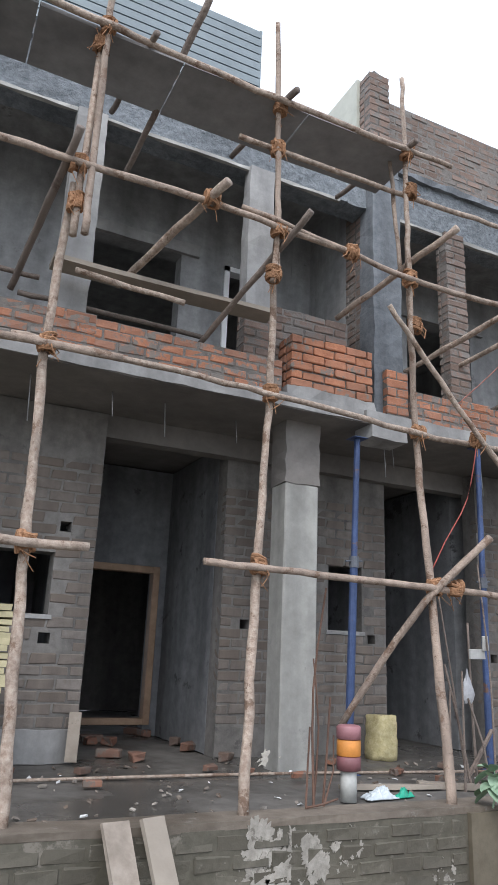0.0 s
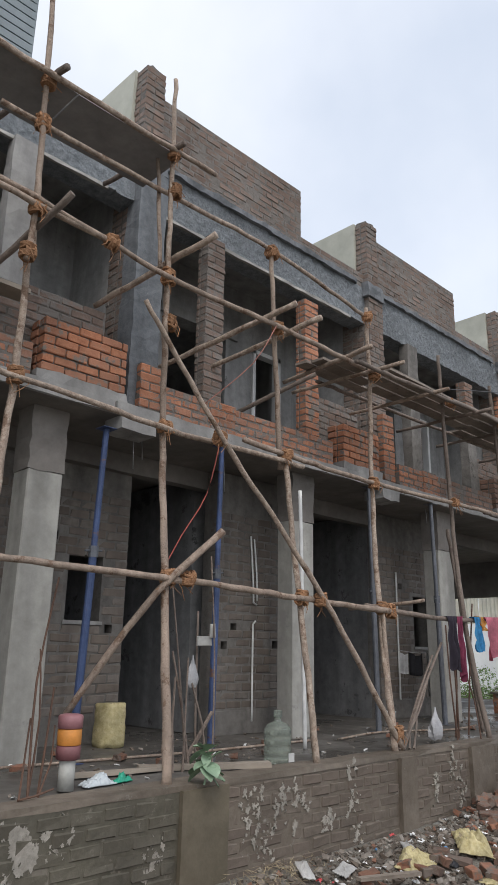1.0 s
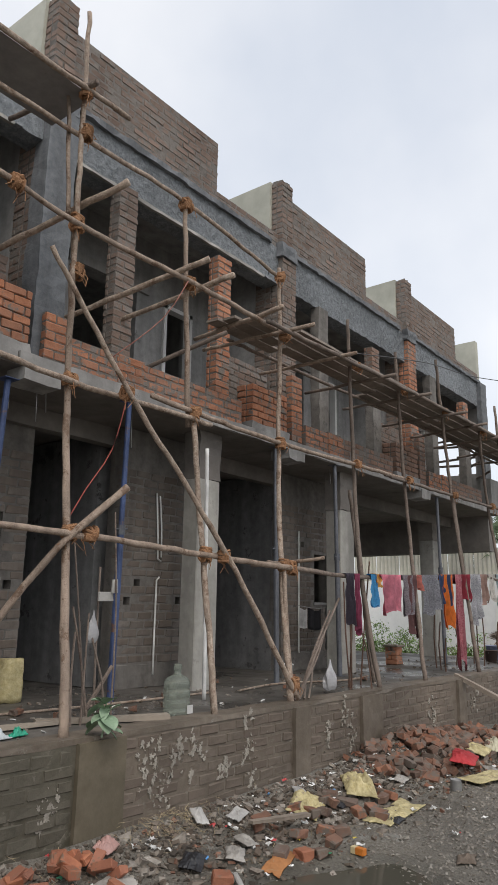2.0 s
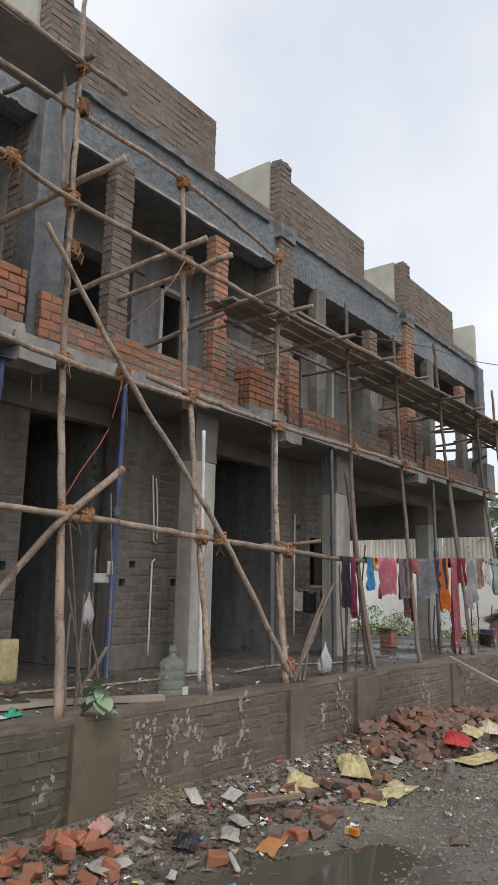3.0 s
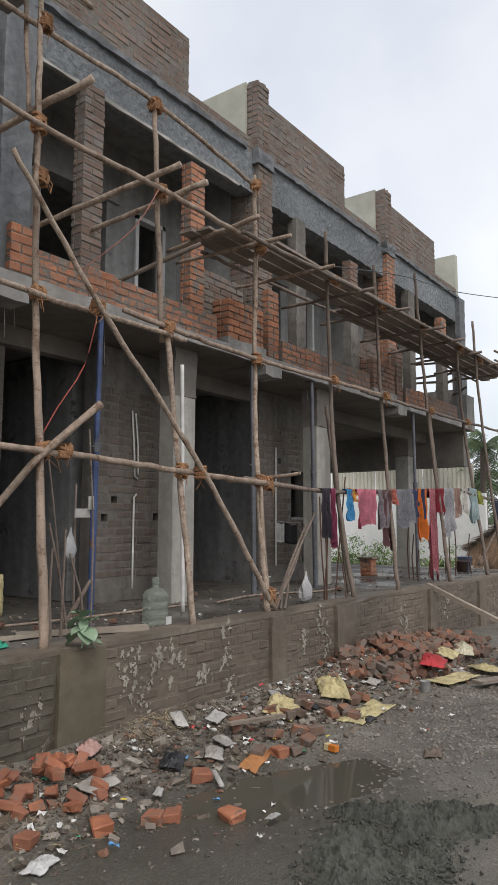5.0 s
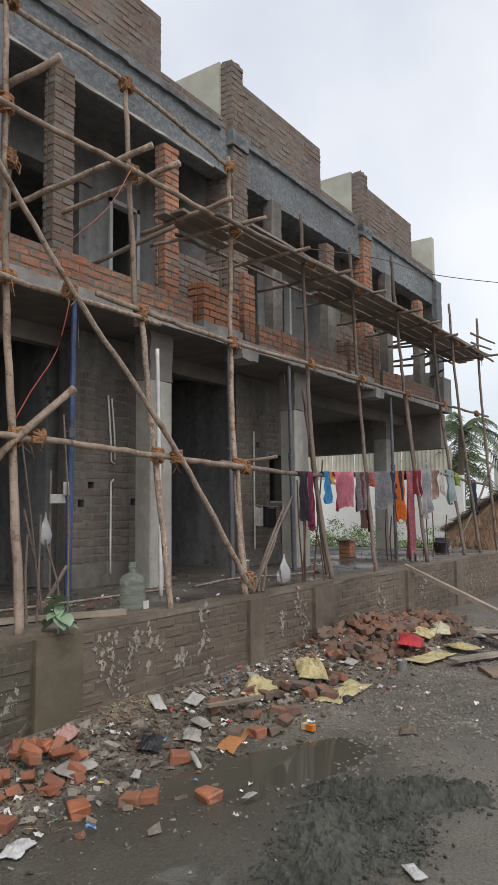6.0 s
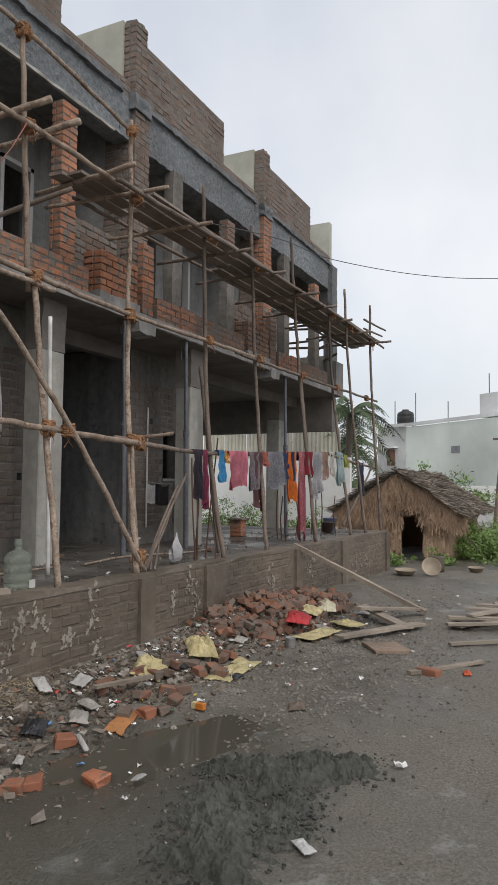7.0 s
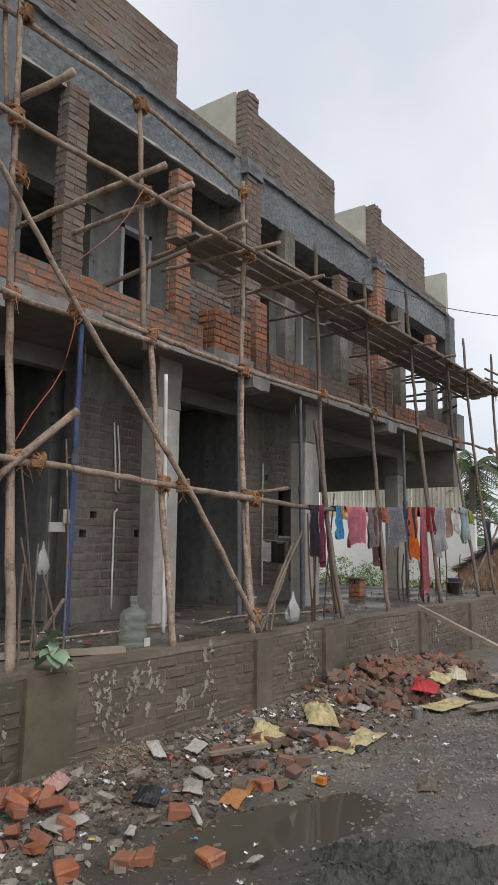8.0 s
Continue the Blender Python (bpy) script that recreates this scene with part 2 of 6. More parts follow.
M_THATCH = mat("dry_thatch", (0.25, 0.215, 0.18), (0.44, 0.38, 0.32), 25, 0.95, 0.7, 1.5, island=(0.14, 0.115, 0.095))
M_STRAW = mat("brown_straw", (0.45, 0.31, 0.205), (0.65, 0.48, 0.345), 25, 0.95, 0.7, 2.0, island=(0.30, 0.195, 0.13))
# grey cement toned down: the recesses' shade is put into the colour
M_RECESS = mat("shade_darkened_cement", (0.15, 0.152, 0.155), (0.225, 0.226, 0.226), 8, 0.93, 0.4, 0.8, (0.085, 0.084, 0.083), 0.6, streak=True)
M_DARK = mat("dark_room", (0.26, 0.265, 0.275), (0.33, 0.335, 0.345), 4, 0.95, 0.1, 1.0)
M_BLACK = mat("black_plastic", (0.015, 0.015, 0.017), (0.03, 0.03, 0.032), 8, 0.5, 0.1, 1.0)
M_TIN = mat("dull_tin", (0.30, 0.30, 0.30), (0.40, 0.40, 0.39), 10, 0.5, 0.2, 2.0, metal=0.3)


def plain(name, c, rough=0.8):
    return mat(name, [v * 0.86 for v in c], [min(0.85, v * 1.1) for v in c], 18, rough, 0.25, 2.5)


def clear(name, c, rough, ior, trans):
    m = bpy.data.materials.new(name)
    m.use_nodes = True
    b = m.node_tree.nodes["Principled BSDF"]
    b.inputs["Base Color"].default_value = (*c, 1)
    b.inputs["Roughness"].default_value, b.inputs["IOR"].default_value, b.inputs["Transmission Weight"].default_value = rough, ior, trans
    return m


M_WATER = clear("muddy_water", (0.078, 0.074, 0.058), 0.03, 1.33, 0.0)
M_JUG = clear("pale_green_plastic", (0.48, 0.53, 0.47), 0.2, 1.22, 0.75)


# ---- mesh helpers ----
def part(name, bm, material, parent=None, label="", smooth=False):
    me = bpy.data.meshes.new(name)
    bmesh.ops.recalc_face_normals(bm, faces=bm.faces)
    bm.to_mesh(me)
    bm.free()
    me.materials.append(material)
    if smooth:
        for p in me.polygons:
            p.use_smooth = True
    ob = new(name, me)
    if parent is not None:
        ob.parent = parent
    if label:
        ob["label"] = label
    return ob


def thing(name, label, category, group="", kind="", at=None):
    ob = new(name)
    ob.empty_display_size = 0.1
    if at:
        ob.location = at
    return tagged(ob, label, category, group, kind)


def box(bm, x0, x1, y0, y1, z0, z1, jit=0.0, rng=random):
    vs = [bm.verts.new((x + rng.uniform(-jit, jit), y + rng.uniform(-jit, jit), z + rng.uniform(-jit, jit))) for x in (x0, x1) for y in (y0, y1) for z in (z0, z1)]
    for f in ((0, 1, 3, 2), (4, 6, 7, 5), (0, 4, 5, 1), (2, 3, 7, 6), (0, 2, 6, 4), (1, 5, 7, 3)):
        bm.faces.new([vs[i] for i in f])
    return vs


def rough_box(x0, x1, y0, y1, z0, z1, step=0.16, amp=0.006, seed=0):
    """A block with cut edges and an uneven face, as rough cement has."""
    bm = bmesh.new()
    rng = random.Random(seed)
    box(bm, x0, x1, y0, y1, z0, z1)
    for axis, a, b in ((0, x0, x1), (2, z0, z1)):
        n = int((b - a) / step)
        for i in range(1, min(n, 60)):
            co, no = [0, 0, 0], [0, 0, 0]
            co[axis], no[axis] = a + (b - a) * i / min(n, 60), 1
            bmesh.ops.bisect_plane(bm, geom=bm.verts[:] + bm.edges[:] + bm.faces[:], plane_co=co, plane_no=no)
    for v in bm.verts:
        v.co += Vector((rng.uniform(-1, 1), rng.uniform(-1, 1), rng.uniform(-1, 1))) * amp
    return bm


def boxes(*dims, jit=0.0, seed=0):
    bm = bmesh.new()
    rng = random.Random(seed)
    for d in dims:
        box(bm, *d, jit=jit, rng=rng)
    return bm


def bevelled(bm, width=0.01, segments=1):
    bmesh.ops.bevel(bm, geom=bm.edges[:], offset=width, segments=segments, affect="EDGES", profile=0.5)
    return bm


def tube(bm, pts, radii, sides=8, wob=0.0, rng=None, cap=True):
    """A tube along points, its radius going from the first to the last of radii."""
    rng = rng or random.Random(1)
    pts = [Vector(p) for p in pts]
    rings = []
    up = Vector((0.31, 0.17, 0.93))
    for i, p in enumerate(pts):
        d = (pts[min(i + 1, len(pts) - 1)] - pts[max(i - 1, 0)]).normalized()
        a = d.cross(up)
        if a.length < 0.15:
            a = d.cross(Vector((1, 0, 0)))
        a.normalize()
        b = d.cross(a).normalized()
        f = i / max(1, len(pts) - 1)
        r = radii[0] * (1 - f) + radii[-1] * f if len(radii) <= 2 else radii[i]
        off = (a * rng.uniform(-wob, wob) + b * rng.uniform(-wob, wob)) if 0 < i < len(pts) - 1 else Vector()
        rings.append([bm.verts.new(p + off + (a * math.cos(2 * math.pi * k / sides) + b * math.sin(2 * math.pi * k / sides)) * r * (1 + rng.uniform(-1, 1) * (0.11 if wob else 0))) for k in range(sides)])
    for q, s in zip(rings, rings[1:]):
        for k in range(sides):
            bm.faces.new((q[k], q[(k + 1) % sides], s[(k + 1) % sides], s[k]))
    if cap:
        bm.faces.new(rings[0][::-1])
        bm.faces.new(rings[-1])


def along(pts, step=0.3):
    """Points at even steps on a smooth line through pts."""
    pts = [Vector(p) for p in pts]
    out = []
    for i in range(len(pts) - 1):
        p0, p1, p2, p3 = pts[max(i - 1, 0)], pts[i], pts[i + 1], pts[min(i + 2, len(pts) - 1)]
        n = max(1, int((p2 - p1).length / step))
        for k in range(n):
            t = k / n
            out.append(0.5 * ((2 * p1) + (p2 - p0) * t + (2 * p0 - 5 * p1 + 4 * p2 - p3) * t * t + (3 * p1 - p0 - 3 * p2 + p3) * t * t * t))
    out.append(pts[-1])
    return out


def lathe(bm, profile, centre=(0, 0, 0), sides=20):
    rings = [[bm.verts.new((centre[0] + r * math.cos(2 * math.pi * k / sides), centre[1] + r * math.sin(2 * math.pi * k / sides), centre[2] + z)) for k in range(sides)] for r, z in profile]
    for q, s in zip(rings, rings[1:]):
        for k in range(sides):
            bm.faces.new((q[k], q[(k + 1) % sides], s[(k + 1) % sides], s[k]))
    bm.faces.new(rings[0][::-1])
    bm.faces.new(rings[-1])


# ---- bricks: a few shared meshes ----
BL, BH, BD = 0.222, 0.072, 0.105
JOINT = 0.016


def brick_mesh(name, material, seed):
    rng = random.Random(seed)
    bm = bmesh.new()
    box(bm, -BL / 2, BL / 2, -BD / 2, BD / 2, -BH / 2, BH / 2, 0.006, rng)
    bmesh.ops.bevel(bm, geom=bm.edges[:], offset=0.007, segments=1, affect="EDGES")
    for v in bm.verts:
        v.co += Vector((rng.uniform(-1, 1), rng.uniform(-1, 1), rng.uniform(-1, 1))) * 0.0035
    me = bpy.data.meshes.new(name)
    bmesh.ops.recalc_face_normals(bm, faces=bm.faces)
    bm.to_mesh(me)
    bm.free()
    me.materials.append(material)
    return me


FRESH = [brick_mesh("brick", M_BRICK, i) for i in range(5)]
DULL = [brick_mesh("brick", M_DULL, 10 + i) for i in range(5)]
SMEAR = [brick_mesh("brick", M_SMEAR, 70 + i) for i in range(5)]
DUSTY = [brick_mesh("brick", M_DUSTY, 50 + i) for i in range(5)]
LIMED = [brick_mesh("brick", M_WBRICK, 30 + i) for i in range(5)]
MOSSY = [brick_mesh("brick", M_MOSSB, 90 + i) for i in range(5)]
WASHED = [brick_mesh("brick", M_PBRICK, 20 + i) for i in range(5)]
BRICK_RNG = random.Random(7)


def put_brick(meshes, parent, x, y, z, length, rz=0.0, height=BH):
    ob = new("brick", BRICK_RNG.choice(meshes))
    ob.parent = parent
    r = BRICK_RNG
    loose = 0.3 if any(meshes is q for q in (WASHED, MOSSY, LIMED)) else 1.0
    ob.matrix_basis = Matrix.LocRotScale((x, y, z), Euler((radians(r.uniform(-1.5, 1.5) * loose), radians(r.uniform(-0.8, 0.8) * loose), radians(rz + r.uniform(-1.2, 1.2) * loose))), (length / BL, 1, height / BH))
    return ob


def brick_face(meshes, parent, a0, a1, z0, z1, plane, axis="y", proud=0.012, skip=0.0, course=BH + JOINT, gaps=()):
    """Bricks in running bond on a wall's face. axis 'y': the face looks to -y and runs along x; 'x': it looks to -x and runs along y."""
    n = max(1, round((z1 - z0) / course))
    ch = (z1 - z0) / n
    for i in range(n):
        a = a0
        first = BL / 2 if i % 2 else BL
        z = z0 + (i + 0.5) * ch
        while a < a1 - 0.04:
            ln = min(first, a1 - a)
            first = BL
            if a1 - (a + ln + JOINT) < 0.05:
                ln = a1 - a
            c = a + ln / 2
            d = plane - proud + BD / 2 + BRICK_RNG.uniform(-1, 1) * min(0.005, proud * 0.6 + 0.0005)
            if BRICK_RNG.random() >= skip and not any(g[0] < a + ln and a < g[1] and g[2] < z + 0.03 and z - 0.03 < g[3] for g in gaps):
                if axis == "y":
                    put_brick(meshes, parent, c, d, z, ln - 0.002, 0, ch - JOINT)
                else:
                    put_brick(meshes, parent, d, c, z, ln - 0.002, 90, ch - JOINT)
            a += ln + JOINT


# ---- the ground, the plinth and its floor ----
PLINTH = 0.84
END_X = 16.15


def ground_z(x, y):
    z = 0.03 * noise.noise(Vector((x * 0.5, y * 0.5, 3))) + 0.02 * noise.noise(Vector((x * 1.7, y * 1.7, 5))) + 0.010 * noise.noise(Vector((x * 4.3, y * 4.3, 8))) + 0.006 * noise.noise(Vector((x * 11, y * 11, 2)))
    bank = max(0.0, 1 - abs(y + 0.05) / 1.0) if y < 0.4 else 0.0
    along_wall = min(1.0, max(0.0, (13.5 - x) / 4.0)) * min(1.0, max(0.0, (x + 1) / 2.0))
    z += 0.20 * bank * bank * along_wall
    z += 0.15 * math.exp(-((x - 8.3) / 1.1) ** 2 - ((y + 0.25) / 0.42) ** 2)
    d = ((x - 4.30) / 1.12) ** 2 + ((y + 1.42 + 0.28 * (x - 4.3)) / 0.50) ** 2
    z -= 0.095 * math.exp(-d * 1.2)
    return z


def spaced(lo, hi, far_lo, far_hi, step):
    out = [far_lo, far_lo * 0.3 + lo * 0.7, lo - 6, lo - 2.5, lo - 1]
    n = int((hi - lo) / step)
    out += [lo + (hi - lo) * i / n for i in range(n + 1)]
    return out + [hi + 1, hi + 2.5, hi + 6, far_hi * 0.3 + hi * 0.7, far_hi]


gx, gy = spaced(-1.0, 20.0, -300, 900, 0.05), spaced(-5.5, 0.6, -500, 700, 0.05)
gbm = bmesh.new()
grid = [[gbm.verts.new((x, y, ground_z(x, y) if abs(x) < 40 and abs(y) < 40 else -0.02)) for y in gy] for x in gx]
for i in range(len(gx) - 1):
    for j in range(len(gy) - 1):
        gbm.faces.new((grid[i][j], grid[i + 1][j], grid[i + 1][j + 1], grid[i][j + 1]))
ground = part("ground", gbm, M_GROUND, smooth=True)
tagged(ground, "bare muddy ground with wet patches and gravel", "ground", kind="structure")


def puddle(x, y, rx, ry, z, seed):
    bm = bmesh.new()
    vs = []
    for k in range(40):
        a = 2 * math.pi * k / 40
        r = 1 + 0.22 * noise.noise(Vector((math.cos(a) * 1.6 + seed, math.sin(a) * 1.6, seed)))
        vs.append(bm.verts.new((x + rx * r * math.cos(a), y + ry * r * math.sin(a), z)))
    bm.faces.new(vs)
    ob = part("puddle_water", bm, M_WATER)
    return tagged(ob, "shallow muddy puddle lying on the ground", "water", kind="structure")


puddle(4.30, -1.44, 1.35, 0.95, -0.047, 1.0)


plinth = part("plinth_wall", rough_box(-4.0, 15.45, 0.012, 0.25, -0.3, PLINTH, 0.3, 0.002, 3), M_PLINTH)
tagged(plinth, "low plinth wall of cement-washed brick with white splashes", "wall", kind="structure")
brick_face(WASHED, plinth, 7.90, 15.18, 0.04, PLINTH - 0.04, 0.012, "y", 0.006, course=0.10, gaps=((10.13, 10.42, -1, 2), (12.28, 12.62, -1, 2)))
brick_face(WASHED, plinth, 6.36, 7.38, 0.04, PLINTH - 0.04, 0.012, "y", 0.006, course=0.10)
brick_face(WASHED, plinth, 3.88, 6.06, 0.04, PLINTH - 0.04, 0.012, "y", 0.005, course=0.10)
damp = part("damp_section", rough_box(-4.0, 3.42, 0.0065, 0.05, -0.3, PLINTH - 0.03, 0.3, 0.0012, 8), M_MOSS, plinth, "damp greenish stretch of plaster")
brick_face(MOSSY, damp, 0.3, 3.40, 0.02, PLINTH - 0.05, 0.0065, "y", 0.0055, course=0.10)
part("wall_end", rough_box(15.2, 15.44, 0.25, 9.0, -0.3, PLINTH, 0.4, 0.004, 4), M_PLINTH, plinth)
cop = rough_box(-4.0, 15.46, 0.004, 0.27, PLINTH - 0.03, PLINTH + 0.012, 0.25, 0.006, 5)
part("coping", cop, M_PLINTH, plinth, "uneven cement capping")
for i, (a, b) in enumerate(((3.42, 3.86), (6.08, 6.34), (7.40, 7.88), (10.15, 10.4), (12.3, 12.6), (15.2, 15.47))):
    part("pilaster", rough_box(a, b, -0.03, 0.05, -0.2, PLINTH - 0.02, 0.2, 0.004, 30 + i), M_PLINTH if i else M_OLIVE, plinth)
floor = part("floor", rough_box(-4.0, 15.3, 0.24, 9.0, PLINTH - 0.2, PLINTH - 0.005, 0.35, 0.008, 6), M_FLOOR)
tagged(floor, "wet dirty cement floor of the open ground storey", "floor", kind="structure")

# ---- the row of houses ----
PITCH = 4.22
FIRST = 3.52 - PITCH
FACE = 1.60
SLAB0, SLAB1 = 3.90, 4.02
BEAM0, BEAM1 = 6.50, 7.10
PAR_LOW, PAR_TOP, FIN_TOP = 7.33, 8.07, 8.23
PAR_END = (3.07, 3.03, 2.99, 2.91)
BACK = 2.85


def brick_pier(house, x0, x1, y0, y1, z0, z1, meshes, name="brick_pier"):
    core = part(name, boxes((x0 + 0.003, x1 - 0.003, y0 + 0.005, y1 - 0.003, z0, z1)), M_MORTAR, house)
    brick_face(meshes, core, x0, x1, z0, z1, y0, "y", 0.004)
    brick_face(meshes, core, y0 + BD + 0.01, y1, z0, z1, x0, "x", 0.004)
    return core


def planter(P, house, i, u, e, bx0, bx1):
    """The brick planter box on its pad, and the wall behind it."""
    P("planter_pad", rough_box(bx0 - 0.06, bx1, FACE - 0.30, FACE, SLAB1 + 0.0, SLAB1 + 0.11, 0.12, 0.012, 150 + i), M_CONC)
    pl = P("planter_box", boxes((bx0 + 0.012, bx1 - 0.01, FACE - 0.238, FACE, SLAB1 + 0.11, SLAB1 + 0.64)), M_MORTAR, "orange brick planter box with thick mortar")
    brick_face(FRESH if i < 2 else DUSTY, pl, bx0, bx1, SLAB1 + 0.115, SLAB1 + 0.65, FACE - 0.25, "y", 0.010, course=0.09)
    brick_face(FRESH if i < 2 else DUSTY, pl, FACE - 0.25 + BD + 0.01, FACE, SLAB1 + 0.115, SLAB1 + 0.65, bx0, "x", 0.010, course=0.09)
    bw = P("planter_back_wall", boxes((u + 3.35, e, FACE + 0.005, FACE + 0.12, SLAB1, SLAB1 + 1.02)), M_MORTAR)
    brick_face(DULL, bw, u + 3.35, e - 0.02, SLAB1 + 0.5, SLAB1 + 1.03, FACE + 0.005, "y", 0.010)


def row_house(i):
    u = FIRST + PITCH * i
    e = u + PITCH
    first, last = i == 0, i == 3
    left = u - 3.4 if first else u
    house = thing("row_house", ("unfinished two-storey row house with grey siding on its parapet" if first else
                                "unfinished two-storey row house of bare brick and concrete" if not last else
                                "unfinished end row house, its ground storey open at the side"), "house", "row of houses")
    P = lambda name, bm, m, lab="": part(name, bm, m, house, lab)
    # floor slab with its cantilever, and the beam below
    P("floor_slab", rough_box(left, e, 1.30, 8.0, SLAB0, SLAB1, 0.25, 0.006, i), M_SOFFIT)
    P("slab_edge", rough_box(left, e - 0.02, 1.275, 1.30, SLAB0 + 0.005, SLAB1 + 0.01, 0.14, 0.006, 40 + i), M_CONC, "chipped pale concrete edge")
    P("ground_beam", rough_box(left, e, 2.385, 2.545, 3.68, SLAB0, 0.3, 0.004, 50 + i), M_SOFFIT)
    if not first:
        P("beam_stub", rough_box(u + 0.06, u + 0.46, 1.265, 1.56, 3.77, SLAB0 + 0.03, 0.1, 0.012, 60 + i), M_CONC)
    # roof slab, roof beam, ledge
    P("roof_slab", rough_box(left, e, FACE + 0.28, 8.0, BEAM1 - 0.16, BEAM1, 0.6, 0.004, 70 + i), M_INNER)
    if i < 2:
        P("beam_edge_strip", rough_box(left + 0.3, e - 0.1, FACE - 0.010, FACE + 0.03, BEAM0 - 0.022, BEAM0 + 0.014, 0.15, 0.006, 85 + i), M_COLUMN, "pale mortar line along the beam foot")
    P("roof_beam", rough_box(left, e, FACE, FACE + 0.28, BEAM0, BEAM1 - 0.005, 0.08, 0.009, 80 + i), M_BEAM, "bluish hacked concrete roof beam")
    P("ledge", rough_box(left if first else u + 0.62, e + 0.02, FACE - 0.055, FACE + 0.0, BEAM1 - 0.02, BEAM1 + 0.055, 0.1, 0.012, 90 + i), M_DARKCONC)
    # parapet
    low = P("low_parapet", boxes((left, e, FACE + 0.01, FACE + 0.20, BEAM1, PAR_LOW)), M_MORTAR)
    high = P("parapet", boxes((left if first else u + 0.5, u + PAR_END[i], FACE + 0.012, FACE + 0.19, PAR_LOW, PAR_TOP)), M_MORTAR)
    if first:
        for k in range(9):
            part("siding_board", boxes((left, u + 3.09, FACE - 0.035 + 0.0, FACE + 0.008, PAR_LOW - 0.02 + k * 0.105, PAR_LOW - 0.02 + k * 0.105 + 0.088)), M_SIDING, high)
        part("siding_end", boxes((u + 3.07, u + 3.10, FACE - 0.03, FACE + 0.2, PAR_LOW, PAR_LOW + 0.93)), M_SIDING, high)
    else:
        brick_face(DULL, high, u + 0.54, u + PAR_END[i], PAR_LOW, PAR_TOP, FACE + 0.012, "y", 0.004)
    brick_face(DULL, low, max(left, 0.5), e - 0.02, BEAM1 + 0.06, PAR_LOW, FACE + 0.01, "y", 0.004)
    # party wall above the roof with its brick fin
    fin_top = FIN_TOP + (0.09 if i == 1 else 0.0)
    if not first:
        P("party_parapet", rough_box(u + 0.21, u + 0.42, FACE + 0.132, 6.5, BEAM1, fin_top + 0.03, 0.5, 0.004, 100 + i), M_PLASTER, "pale plastered party wall above the roof")
        brick_pier(house, u + 0.25, u + 0.52, FACE - 0.07, FACE + 0.13, BEAM1 + 0.05, fin_top, DULL, "fin")
        P("fin_cap", rough_box(u + 0.27, u + 0.48, FACE - 0.05, FACE + 0.11, fin_top - 0.01, fin_top + 0.035, 0.06, 0.016, 105 + i), M_MORTAR)
        # lumpy concrete joint under the fin, where two beams meet
        P("corbel", rough_box(u + 0.20, u + 0.60, FACE - 0.115, FACE + 0.02, BEAM1 - 0.17, BEAM1 + 0.06, 0.07, 0.016, 110 + i), M_DARKCONC, "lumpy concrete joint under the fin")
        # column below the fin, its side running back to the cross wall
        if i == 1:
            P("column", rough_box(u + 0.24, u + 0.59, FACE - 0.12, FACE + 0.12, SLAB1, BEAM1 - 0.02, 0.12, 0.009, 120 + i), M_DARKCONC)
            brick_pier(house, u + 0.25, u + 0.55, FACE + 0.12, FACE + 0.42, SLAB1, BEAM1 - 0.16, DULL, "column_back")
        else:
            brick_pier(house, u + 0.25, u + 0.60, FACE - 0.08, FACE + 0.12, SLAB1, BEAM1 - 0.17, DULL if i == 2 else FRESH, "column")
            brick_pier(house, u + 0.24, u + 0.50, FACE + 0.13, FACE + 0.42, SLAB1, BEAM1 - 0.16, DULL, "column_back")
        brick_pier(house, u + 0.34, u + 0.60, FACE - 0.19, FACE + 0.0, SLAB1 - 0.02, SLAB1 + (0.55 if i == 1 else 1.05), FRESH if i < 3 else DUSTY, "column_base")
        P("cross_wall", rough_box(u + 0.26, u + 0.46, FACE + 0.42, 8.0, SLAB1, BEAM1 - 0.16, 0.5, 0.004, 125 + i), M_INNER)
    # upper piers
    P("pier", rough_box(u + 1.28, u + 1.56, FACE - 0.06, FACE + 0.10, SLAB1 + 0.35, BEAM0, 0.1, 0.007, 130 + i), M_CONC if first else M_BLOCK) if i != 1 else brick_pier(house, u + 1.28, u + 1.56, FACE - 0.06, FACE + 0.10, SLAB1 + 0.35, BEAM0 + 0.03, DULL)
    brick_pier(house, u + 1.24, u + 1.62, FACE - 0.25, FACE - 0.02, SLAB1, SLAB1 + 0.37, FRESH, "pier_base")
    if first:
        P("pier", rough_box(u + 3.03, u + 3.30, FACE - 0.06, FACE + 0.10, SLAB1 + 0.95, BEAM0, 0.12, 0.007, 140), M_CONC)
        brick_pier(house, u + 3.03, u + 3.30, FACE - 0.06, FACE + 0.10, SLAB1, SLAB1 + 0.95, DULL)
    else:
        foot = SLAB1 + 0.34 if i == 1 else 5.45
        if i > 1:
            P("pier", rough_box(u + 3.03, u + 3.30, FACE - 0.06, FACE + 0.10, SLAB1 + 0.34, foot, 0.1, 0.007, 145 + i), M_BLOCK)
        brick_pier(house, u + 3.03, u + 3.30, FACE - 0.06, FACE + 0.10, foot, 6.36, FRESH if i != 2 else DUSTY)
    # low balcony wall
    a0 = left if first else u + 0.62
    bal = P("balcony_wall", boxes((a0, u + 3.35, FACE - 0.24, FACE - 0.03, SLAB1 - 0.01, SLAB1 + 0.345)), M_MORTAR)
    turn = u + 3.35 if i < 2 else u + 1.7
    brick_face(SMEAR, bal, max(a0, -0.2), turn, SLAB1, SLAB1 + 0.35, FACE - 0.24, "y", 0.007, course=0.088)
    if i >= 2:
